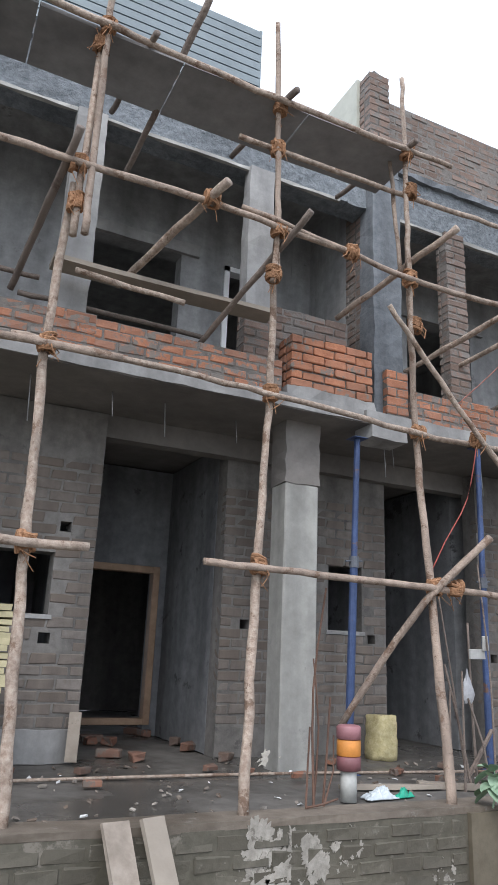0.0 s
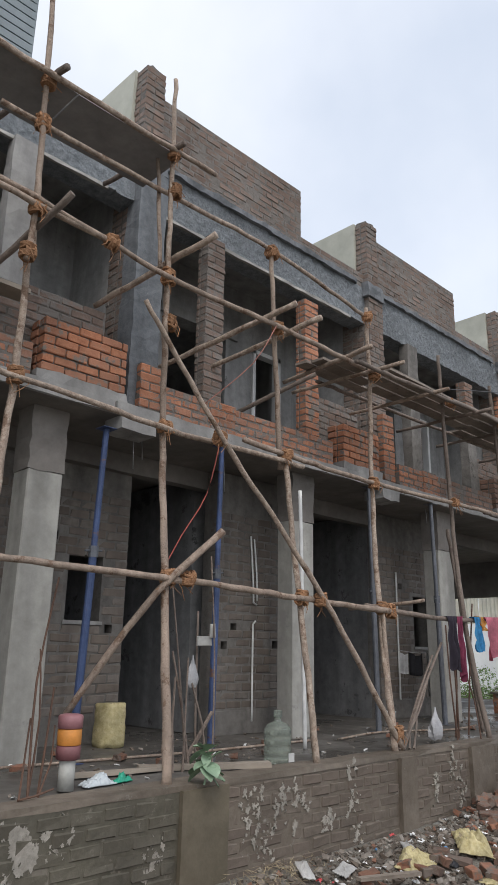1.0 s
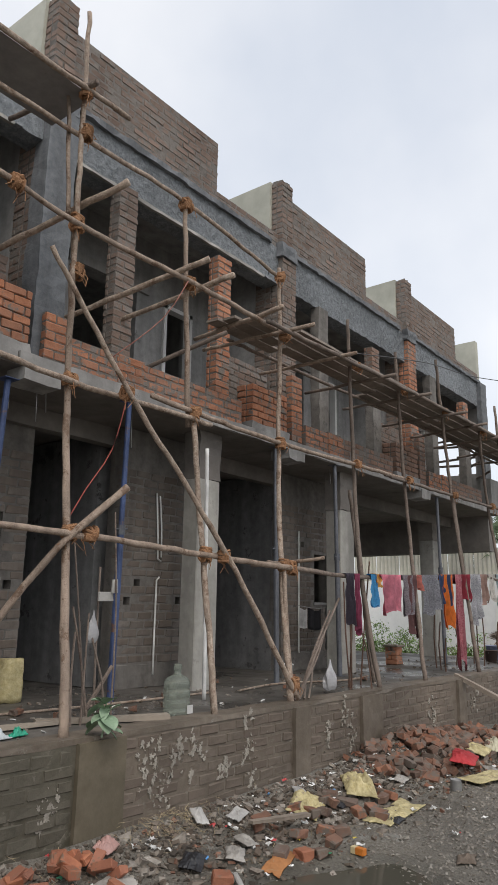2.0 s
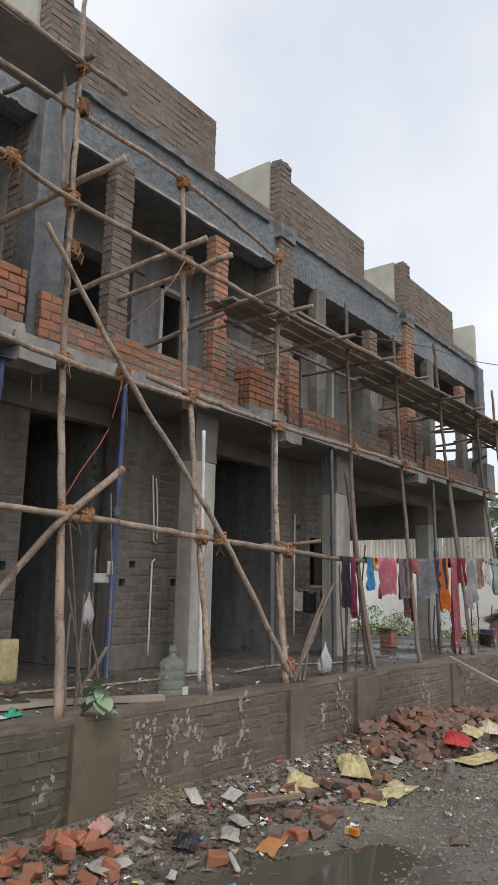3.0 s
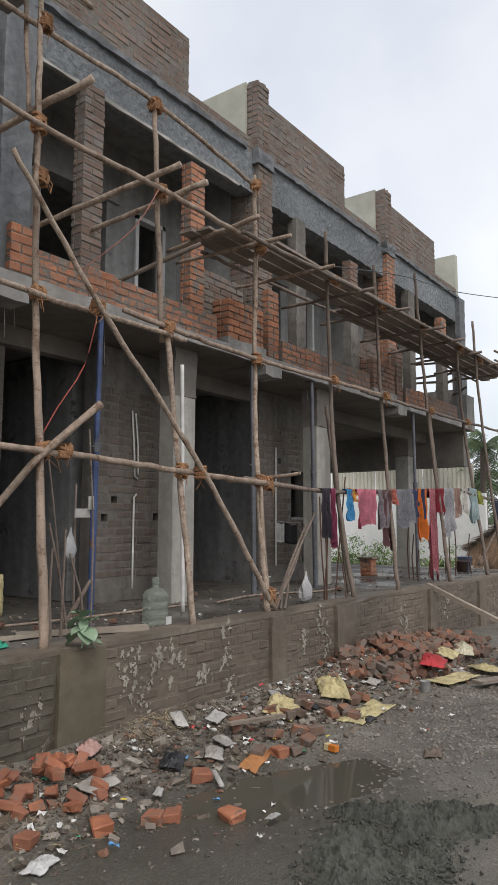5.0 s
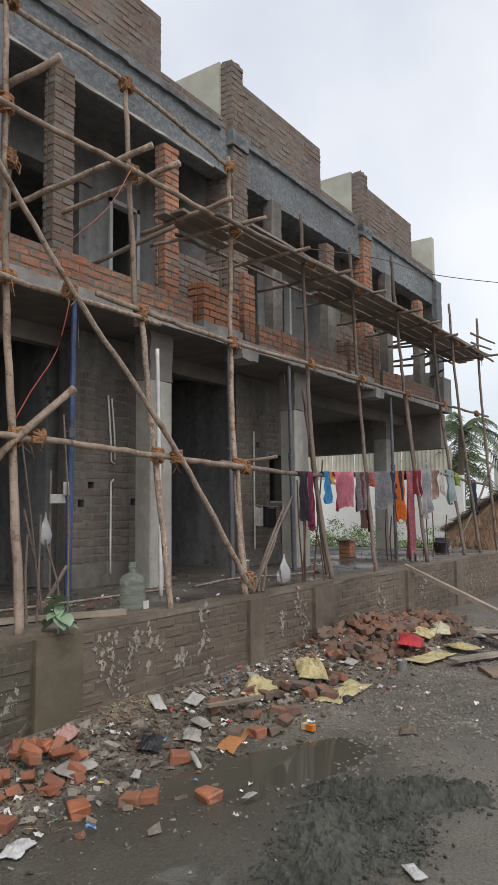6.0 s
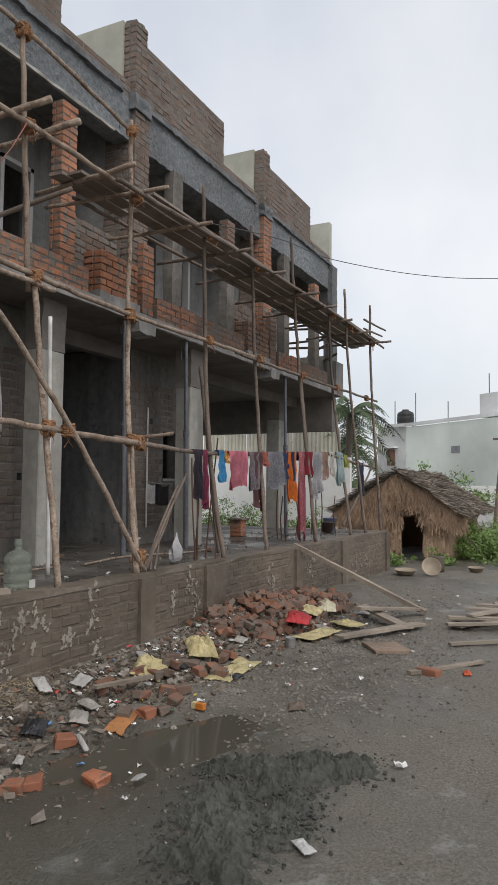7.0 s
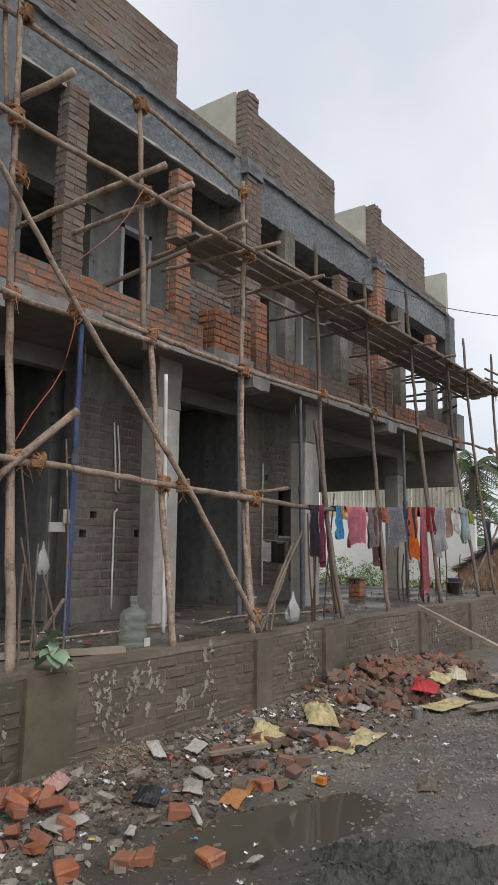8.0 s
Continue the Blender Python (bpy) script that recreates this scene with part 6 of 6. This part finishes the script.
        (8.38, 8.52, 0.42, (0.08, 0.35, 0.65), "bright blue cloth hung over the rail", None), (8.50, 8.62, 0.16, (0.65, 0.35, 0.10), "small orange cloth hung over the rail", None),
        (8.64, 9.25, 0.50, (0.68, 0.24, 0.31), "pink towel hung over the rail", None), (9.28, 9.62, 0.52, (0.20, 0.16, 0.19), "dark patterned shirt hung over the rail", (0.35, 0.32, 0.34)),
        (9.45, 9.75, 0.80, (0.16, 0.08, 0.08), "brown trousers hung over the rail", None), (9.78, 9.92, 0.20, (0.60, 0.20, 0.16), "small red cloth hung over the rail", None),
        (9.94, 10.50, 0.55, (0.13, 0.13, 0.16), "checked grey cloth hung over the rail", (0.42, 0.42, 0.45)), (10.52, 11.10, 0.45, (0.035, 0.055, 0.13), "navy cloth hung over the rail", None),
        (10.60, 11.05, 0.80, (0.70, 0.19, 0.03), "bright orange cloth hung over the rail", None), (11.15, 11.42, 1.30, (0.42, 0.04, 0.09), "long red patterned scarf hung over the rail", (0.60, 0.30, 0.32)),
        (11.44, 11.85, 0.42, (0.30, 0.03, 0.05), "dark red cloth hung over the rail", None), (11.86, 12.25, 0.75, (0.30, 0.30, 0.34), "grey patterned shirt hung over the rail", (0.60, 0.60, 0.62)),
        (12.3, 12.62, 0.45, (0.45, 0.30, 0.25), "beige shirt hung over the rail", None), (12.66, 13.0, 0.42, (0.60, 0.58, 0.54), "pale shirt hung over the rail", None), (13.05, 13.45, 0.62, (0.32, 0.48, 0.50), "pale blue striped cloth hung over the rail", (0.55, 0.62, 0.62)),
        (13.5, 13.75, 0.25, (0.45, 0.48, 0.12), "small yellow-green cloth hung over the rail", None), (14.45, 14.85, 0.65, (0.05, 0.07, 0.11), "dark blue trousers hung over the rail", None))):
    hung_cloth(a, b, d, c, lab, k + 1, check=chk)


def wall_cloth(x0, x1, y, z, drop, c, label, seed):
    bm = bmesh.new()
    rows = [[bm.verts.new((x0 + (x1 - x0) * i / 9, y + 0.025 * math.sin(i * 1.4 + seed), z - drop * j / 7 - 0.05 * math.sin(math.pi * i / 9) * (1 if j == 0 else 0.4))) for i in range(10)] for j in range(8)]
    for q, s in zip(rows, rows[1:]):
        for i in range(9):
            bm.faces.new((q[i], q[i + 1], s[i + 1], s[i]))
    bmesh.ops.solidify(bm, geom=bm.faces[:], thickness=0.006)
    return tagged(part("hung_cloth", bm, plain("wall_cloth_" + str(seed), c), smooth=True), label, "clothing", "cloths on the wall line")


conduit("clothes_cord", [(9.1, 2.0, 1.82), (9.6, 1.95, 1.78), (10.2, 1.9, 1.84)], 0.004, M_TIN, "thin cord strung before a wall", "cord")
wall_cloth(9.12, 9.32, 1.97, 1.80, 0.30, (0.55, 0.55, 0.55), "white cloth hung on a cord before the wall", 1)
wall_cloth(9.34, 9.70, 1.95, 1.79, 0.32, (0.03, 0.03, 0.035), "black cloth hung on a cord before the wall", 2)
wall_cloth(9.74, 9.88, 1.92, 1.80, 0.62, (0.60, 0.60, 0.60), "white towel hung on a cord before the wall", 3)


# ---- the thatched hut ----
def hut():
    ob = thing("thatched_hut", "small hut with a grey palm-thatch roof and straw walls", "hut")
    fx, cy, hw, ln = 18.0, 0.45, 1.25, 4.6
    dy0, dy1, dz = -0.20, 0.36, 1.22
    eave, ridge = 1.37, 2.22
    rng = random.Random(8)
    part("front_wall", boxes((fx, fx + 0.12, dy1, cy + hw, -0.05, 1.40), (fx, fx + 0.12, cy - hw, dy0, -0.05, 1.40), (fx, fx + 0.12, cy - 0.9, cy + 0.9, dz, 1.6), jit=0.02), M_STRAW, ob)
    part("side_wall", boxes((fx, fx + ln, cy - hw, cy - hw + 0.1, -0.05, 1.32)), M_STRAW, ob)
    part("side_wall", boxes((fx, fx + ln, cy + hw - 0.1, cy + hw, -0.05, 1.32)), M_STRAW, ob)
    part("back_wall", boxes((fx + ln - 0.1, fx + ln, cy - hw, cy + hw, -0.05, 1.2)), M_STRAW, ob)
    for y in (dy0 - 0.03, dy1 + 0.03):
        bm = bmesh.new()
        tube(bm, [(fx - 0.04, y, 0), (fx - 0.04, y, dz + 0.1)], (0.035, 0.03), 7, 0.006)
        part("door_post", bm, M_POLE_D, ob)
    # roof: two slopes under many overlapping strands
    bm = bmesh.new()
    for s in (-1, 1):
        q = [bm.verts.new(p) for p in ((fx - 0.1, cy, ridge - 0.12), (fx + ln, cy, ridge - 0.14), (fx + ln, cy + s * (hw + 0.3), eave - 0.24), (fx - 0.1, cy + s * (hw + 0.3), eave - 0.24))]
        bm.faces.new(q)
    bmesh.ops.solidify(bm, geom=bm.faces[:], thickness=0.06)
    part("roof_bed", bm, M_THATCH, ob)
    for s in (-1, 1):
        vs, fs = [], []
        for _ in range(11000):
            x, f = fx - 0.3 + rng.random() * (ln + 0.35), rng.random()
            l = rng.uniform(0.12, 0.42)
            lean = rng.gauss(0, 0.07)
            f2 = min(1.10, f + l / 1.9)
            pt = lambda g, lift: Vector((x + rng.uniform(-0.03, 0.03) + (lean if lift else 0.0), cy + s * (hw + 0.4) * g, ridge + 0.02 - (ridge - eave + 0.22) * g + lift + 0.09 * noise.noise(Vector((x * 2, g * 3, s)))))
            a, b = pt(f, 0.0), pt(f2, rng.uniform(0.02, 0.15))
            w = Vector((rng.uniform(0.004, 0.011), 0, rng.uniform(-0.012, 0.012)))
            k = len(vs)
            vs += [a - w, a + w, b + w * 0.4, b - w * 0.4]
            fs.append((k, k + 1, k + 2, k + 3))
        me = bpy.data.meshes.new("roof_thatch")
        me.from_pydata([tuple(v) for v in vs], [], fs)
        me.materials.append(M_THATCH)
        o = new("roof_thatch", me)
        o.parent = ob
    vs, fs = [], []
    for _ in range(4200):
        y = cy + rng.uniform(-hw - 0.35, hw + 0.35)
        top = ridge - 0.08 - (ridge - eave) * abs(y - cy) / (hw + 0.25)
        z1 = top - rng.random() ** 1.4 * max(0.05, top - 1.0) * 0.95
        z0 = z1 - rng.uniform(0.18, 0.45)
        if dy0 < y < dy1 and z0 < dz - 0.12:
            z0 = dz - rng.uniform(-0.06, 0.05)
        x = fx - 0.02 - rng.uniform(0.0, 0.16)
        dy, w = rng.uniform(-0.2, 0.2), rng.uniform(0.004, 0.010)
        k = len(vs)
        vs += [(x + 0.05, y - w, z1), (x + 0.05, y + w, z1), (x - 0.05, y + dy + w, z0), (x - 0.05, y + dy - w, z0)]
        fs.append((k, k + 1, k + 2, k + 3))
    for _ in range(1100):
        y = rng.choice((rng.uniform(dy1 + 0.02, cy + hw), rng.uniform(cy - hw, dy0 - 0.02)))
        z0 = rng.uniform(0, 0.7)
        x, w = fx - 0.01 - rng.uniform(0, 0.06), rng.uniform(0.008, 0.016)
        k = len(vs)
        vs += [(x, y - w, z0 + 0.5), (x, y + w, z0 + 0.5), (x - 0.03, y + rng.uniform(-0.05, 0.05) + w, z0), (x - 0.03, y + rng.uniform(-0.05, 0.05) - w, z0)]
        fs.append((k, k + 1, k + 2, k + 3))
    me = bpy.data.meshes.new("gable_straw")
    me.from_pydata(vs, [], fs)
    me.materials.append(M_STRAW)
    o = new("gable_straw", me)
    o.parent = ob
    o["label"] = "hanging brown straw over the doorway"
    return ob


hut()
for x, y, r, tip, lab in ((14.9, -1.02, 0.19, 60, "round tan basin leaning on its edge"), (14.7, -0.55, 0.22, 4, "round tan basin lying on the ground"), (15.9, -1.75, 0.17, 3, "tan basin lying on the ground")):
    bm = bmesh.new()
    lathe(bm, [(r * 0.7, 0), (r, 0.09), (r * 1.05, 0.09), (r * 0.98, 0.085), (r * 0.68, 0.012)], (0, 0, 0), 20)
    o = part("basin", bm, M_BASIN, smooth=True)
    o.matrix_basis = pose(x, y, ground_z(x, y) + (0.14 if tip > 30 else 0.02), 0, -tip, 20)
    tagged(o, lab, "basin", "basins by the hut")
bm = bmesh.new()
lathe(bm, [(0.15, 0), (0.16, 0.1), (0.155, 0.2), (0.16, 0.32), (0.15, 0.33)], (15.6, -1.0, 0), 18)
tagged(part("small_drum", bm, plain("brown_drum", (0.10, 0.085, 0.06)), smooth=True), "small brown metal drum by the hut", "drum")


# ---- beyond: walls, trees, houses ----
def leaf_mass(name, x, y, z, rx, ry, rz, count, size, material, seed, label, category, stems=6):
    """A bush or a tree's crown: stems and many single leaves, thinning outwards."""
    ob = thing(name, label, category)
    rng = random.Random(seed)
    for _ in range(stems):
        bm = bmesh.new()
        a = rng.uniform(0, 6.28)
        tube(bm, [(x, y, max(0.0, z - rz) - 0.02), (x + rx * 0.4 * math.cos(a), y + ry * 0.4 * math.sin(a), z), (x + rx * 0.8 * math.cos(a), y + ry * 0.8 * math.sin(a), z + rz * 0.6)], (0.02, 0.006), 5)
        part("stem", bm, M_POLE_D, ob)
    vs, fs = [], []
    clumps = [(Vector((rng.gauss(0, 0.45) * rx, rng.gauss(0, 0.45) * ry, abs(rng.gauss(0, 0.55)) * rz)), rng.uniform(0.18, 0.42)) for _ in range(max(8, count // 70))]
    for _ in range(count):
        c, r = rng.choice(clumps)
        p = Vector((x, y, max(0.0, z - rz * 0.6))) + c + Vector((rng.gauss(0, r * rx * 0.5), rng.gauss(0, r * ry * 0.5), rng.gauss(0, r * rz * 0.5)))
        p.z = max(p.z, 0.02)
        q = Euler((rng.uniform(-1, 1), rng.uniform(-1, 1), rng.uniform(0, 6.28))).to_matrix()
        s = size * rng.uniform(0.5, 1.3)
        k = len(vs)
        vs += [tuple(p + q @ Vector(v)) for v in ((-s, 0, 0), (0, -s * 0.45, s * 0.12), (s, 0, 0), (0, s * 0.45, s * 0.12))]
        fs.append((k, k + 1, k + 2, k + 3))
    me = bpy.data.meshes.new("leaves")
    me.from_pydata(vs, [], fs)
    me.materials.append(material)
    o = new("leaves", me)
    o.parent = ob
    return ob


for k, (x, y, z, rx, ry, rz, n) in enumerate(((19.0, -1.5, 0.35, 0.9, 0.8, 0.45, 2200), (20.5, -2.4, 0.40, 1.4, 1.2, 0.55, 3200), (18.4, -2.6, 0.2, 0.9, 0.8, 0.3, 2000), (22.0, -4.0, 0.4, 1.6, 1.2, 0.5, 2600), (21.5, -1.3, 0.5, 1.2, 1.0, 0.6, 1800), (23.5, -3.2, 0.4, 1.8, 1.5, 0.5, 2200), (19.6, -0.95, 0.45, 0.7, 0.5, 0.55, 1800), (20.4, -1.75, 0.3, 1.2, 0.9, 0.40, 2600), (22.5, -2.2, 0.5, 1.4, 1.2, 0.6, 2200), (16.6, 0.4, 0.2, 0.5, 0.6, 0.25, 700), (17.2, -0.75, 0.15, 0.5, 0.4, 0.2, 500))):
    leaf_mass("bush", x, y, z, rx, ry, rz, int(n * 2.8), 0.036, M_LEAF, k, "leafy green weeds growing beside the hut", "bush")
for k in range(7):
    leaf_mass("bush", 19.2 + 0.4 * (k % 2), 3.2 + k * 0.8, 0.50, 0.9, 0.9, 0.55 + 0.2 * (k % 3), 3600, 0.045, M_LEAF, 30 + k, "green weeds growing before the white wall", "bush")
leaf_mass("small_tree", 27.0, 1.2, 1.9, 0.8, 0.9, 0.9, 1300, 0.075, M_LEAF, 50, "thin green tree behind the hut", "tree")
leaf_mass("small_tree", 27.5, 0.0, 1.3, 0.9, 0.9, 0.7, 1100, 0.07, M_LEAF, 51, "thin green tree behind the hut", "tree")
leaf_mass("bush", 24.5, 3.6, 0.8, 1.0, 1.2, 0.9, 900, 0.10, M_LEAF, 52, "green bush at the foot of the palm", "bush")


def palm(x, y, h, seed):
    ob = thing("palm_tree", "coconut palm with drooping green fronds", "palm tree")
    rng = random.Random(seed)
    bm = bmesh.new()
    tube(bm, along([(x, y, -0.1), (x + 0.1, y + 0.1, h * 0.5), (x, y, h)], 0.4), (0.17, 0.11), 10, 0.01, rng)
    part("trunk", bm, M_THATCH, ob)
    for k in range(24):
        a, el = rng.uniform(0, 6.28), rng.uniform(-0.5, 1.1)
        ln = rng.uniform(1.9, 2.7)
        d = Vector((math.cos(a), math.sin(a), 0))
        side = Vector((-math.sin(a), math.cos(a), 0))
        spine = [Vector((x, y, h)) + d * ln * f * math.cos(el) + Vector((0, 0, ln * (math.sin(el) * f - 0.85 * f * f))) for f in [i / 12 for i in range(13)]]
        bm = bmesh.new()
        tube(bm, spine, (0.025, 0.006), 5)
        for i in range(1, 12):
            for s in (-1, 1):
                for e in (0, 0.5):
                    p = spine[i].lerp(spine[i + 1], e)
                    l = 0.55 * math.sin(math.pi * (0.12 + 0.8 * i / 12)) * rng.uniform(0.8, 1.15)
                    tipv = p + side * s * l * 0.75 + d * l * 0.35 + Vector((0, 0, -l * rng.uniform(0.3, 0.7)))
                    w = (spine[i + 1] - spine[i]).normalized() * 0.04
                    bm.faces.new([bm.verts.new(v) for v in (p - w, p + w, tipv)])
        part("frond", bm, M_PALM, ob)
    return ob


palm(26.0, 4.3, 4.6, 4)
palm(29.0, 5.6, 3.6, 9)

# the white yard wall with a sheet roof behind, seen through the open end bay
yard = part("yard_wall", rough_box(22.0, 22.2, 3.0, 16.0, -0.1, 2.75, 1.0, 0.01, 3), M_WHITE)
tagged(yard, "white plastered yard wall beyond the houses", "wall", kind="structure")
shed = thing("sheet_fence", "pale corrugated sheets standing above the yard wall", "fence")
for k in range(13):
    y0 = 4.0 + k * 0.92
    bm = bmesh.new()
    n = 24
    rows = [[bm.verts.new((24.0 + 0.03 * math.sin(i * math.pi / 2) + 0.01 * k % 0.03, y0 + 0.90 * i / n, z)) for i in range(n + 1)] for z in (2.4, 3.85)]
    for i in range(n):
        bm.faces.new((rows[0][i], rows[0][i + 1], rows[1][i + 1], rows[1][i]))
    bmesh.ops.solidify(bm, geom=bm.faces[:], thickness=0.004)
    part("sheet", bm, M_SHEET, shed)
part("rail", boxes((24.05, 24.10, 4.0, 16.0, 2.30, 2.40)), M_GREYSTEEL, shed)
for k in range(5):
    part("post", boxes((24.1, 24.2, 4.2 + k * 2.8, 4.3 + k * 2.8, -0.1, 3.8)), M_GREYSTEEL, shed)

cw = part("compound_wall", rough_box(33.8, 34.0, -30, 2.6, -0.1, 1.95, 1.2, 0.01, 3), M_WHITE)
tagged(cw, "whitewashed compound wall before a pale house", "wall", kind="structure")
cw2 = part("compound_wall", rough_box(30.0, 30.2, 2.9, 9.0, -0.1, 1.8, 1.2, 0.01, 4), M_WHITE)
tagged(cw2, "whitewashed compound wall behind the hut", "wall", kind="structure")


def far_house():
    ob = thing("far_house", "two-storey flat-roofed house with pale green and white walls", "house")
    foot = [(45.7, 8.78), (45.0, 6.8), (38.0, -2.3), (50.0, -12.0), (58.0, 2.0)]
    bm = bmesh.new()
    lo, hi = [bm.verts.new((x, y, -0.1)) for x, y in foot], [bm.verts.new((x, y, 5.70)) for x, y in foot]
    for i in range(5):
        bm.faces.new((lo[i], lo[(i + 1) % 5], hi[(i + 1) % 5], hi[i]))
    bm.faces.new(hi)
    part("wall", bm, M_GREENWALL, ob, "pale green wall")
    d = Vector((45.0 - 45.7, 6.8 - 8.78, 0)).normalized()
    nrm = Vector((-d.y, d.x, 0)) if (-d.y) < 0 else Vector((d.y, -d.x, 0))
    a = Vector((45.7, 8.78, 0)) + nrm * 0.03
    bm = bmesh.new()
    b = Vector((45.0, 6.8, 0)) + nrm * 0.03
    vs = [bm.verts.new(p) for p in (a + Vector((0, 0, -0.1)), b + Vector((0, 0, -0.1)), b + Vector((0, 0, 5.85)), a + Vector((0, 0, 5.85)))]
    bm.faces.new(vs)
    bmesh.ops.solidify(bm, geom=bm.faces[:], thickness=0.05)
    part("white_wall", bm, M_WHITE, ob, "white side wall")

    def panel(name, p, q, z0, z1, out, m, parent, lab=""):
        """A slab on the wall's face from p to q."""
        p, q = Vector((*p, 0)), Vector((*q, 0))
        t = (q - p).normalized()
        nn = Vector((t.y, -t.x, 0))
        if nn.x > 0:
            nn = -nn
        bm = bmesh.new()
        c = []
        for base in (p, q):
            for o in (-0.05, out):
                for z in (z0, z1):
                    c.append(bm.verts.new(base + nn * o + Vector((0, 0, z))))
        for f in ((0, 1, 3, 2), (4, 6, 7, 5), (0, 4, 5, 1), (2, 3, 7, 6), (0, 2, 6, 4), (1, 5, 7, 3)):
            bm.faces.new([c[i] for i in f])
        return part(name, bm, m, parent, lab)

    panel("parapet_band", (45.0, 6.8), (38.0, -2.3), 5.75, 5.95, 0.08, M_WHITE, ob)
    panel("parapet_band", (45.7, 8.78), (45.0, 6.8), 5.75, 5.95, 0.14, M_WHITE, ob)
    on = lambda f, p, q: (p[0] + (q[0] - p[0]) * f, p[1] + (q[1] - p[1]) * f)
    w = panel("window", on(0.35, (45.7, 8.78), (45.0, 6.8)), on(0.62, (45.7, 8.78), (45.0, 6.8)), 3.3, 4.3, 0.10, plain("brown_shutter", (0.20, 0.11, 0.08)), ob, "brown shuttered window")
    panel("sunshade", on(0.25, (45.7, 8.78), (45.0, 6.8)), on(0.72, (45.7, 8.78), (45.0, 6.8)), 4.4, 4.5, 0.5, M_WHITE, w)
    panel("window", on(0.36, (45.0, 6.8), (38.0, -2.3)), on(0.42, (45.0, 6.8), (38.0, -2.3)), 3.9, 4.3, 0.04, M_DARK, ob, "small dark window")
    panel("roof_room", on(0.62, (46.5, 6.8), (39.5, -2.3)), on(0.9, (46.5, 6.8), (39.5, -2.3)), 5.8, 7.1, 1.0, M_WHITE, ob, "white stair room on the roof")
    return ob


far_house()
tank = thing("water_tank", "black plastic water tank on the far roof", "water tank")
bm = bmesh.new()
lathe(bm, [(0.55, 0), (0.56, 0.25), (0.53, 0.3), (0.56, 0.35), (0.56, 0.65), (0.53, 0.7), (0.56, 0.75), (0.50, 0.95), (0.22, 1.08), (0.22, 1.15)], (46.6, 7.2, 5.85), 20)
part("body", bm, M_BLACK, tank, smooth=True)
part("stand", boxes((46.1, 47.1, 6.7, 7.7, 5.8, 5.87)), M_WHITE, tank)
for x, y, h in ((46.0, 6.4, 8.0), (41.0, 1.2, 8.2), (46.6, 7.9, 7.6), (43.0, 3.8, 7.0)):
    conduit("roof_mast", [(x, y, 5.7), (x + 0.03, y, h)], 0.03, M_GREYSTEEL, "thin metal mast on the far roof", "mast", "masts on the roof")
up = thing("utility_pole", "leaning wooden utility pole beside the compound wall", "utility pole")
bm = bmesh.new()
tube(bm, [(30.0, -0.35, -0.1), (30.0, -0.75, 4.1)], (0.10, 0.08), 9)
part("post", bm, M_POLE_D, up)
part("cross_arm", boxes((29.95, 30.05, -1.15, -0.35, 3.75, 3.83)), M_POLE_D, up)
far = scatter("far_trees", "line of dark trees in the distance", "trees", M_PALM, 2600, lambda r: (95 + r.uniform(-10, 10), r.uniform(-60, 60)), (0.5, 1.6), 90, 2.6)

stack = thing("board_stack", "stack of yellowish boards on the floor", "board stack")
for k in range(13):
    board("stacked_board", -0.9, 0.52 + 0.03 * (k % 3), 1.15, 1.75, PLINTH + 0.60 + k * 0.045, 0.038, stack, plain("yellow_board", (0.45, 0.40, 0.24)) if k == 0 else bpy.data.materials["yellow_board"], 0.0, k)
part("trestle", boxes((-0.8, 0.45, 1.2, 1.7, PLINTH, PLINTH + 0.6)), M_BLOCK, stack)


bars = thing("pole_barrier", "rough poles tied across the open end of the upper floor", "barrier")
for z0, z1 in ((5.14, 5.24), (5.36, 5.34), (5.62, 5.70), (5.86, 5.82)):
    bm = bmesh.new()
    tube(bm, along([(16.40, 1.55, z0), (16.41, 2.3, (z0 + z1) / 2 + 0.01), (16.40, 3.1, z1)], 0.3), (0.032, 0.026), 7, 0.004, random.Random(int(z0 * 100)))
    part("pole", bm, M_POLE_D, bars)
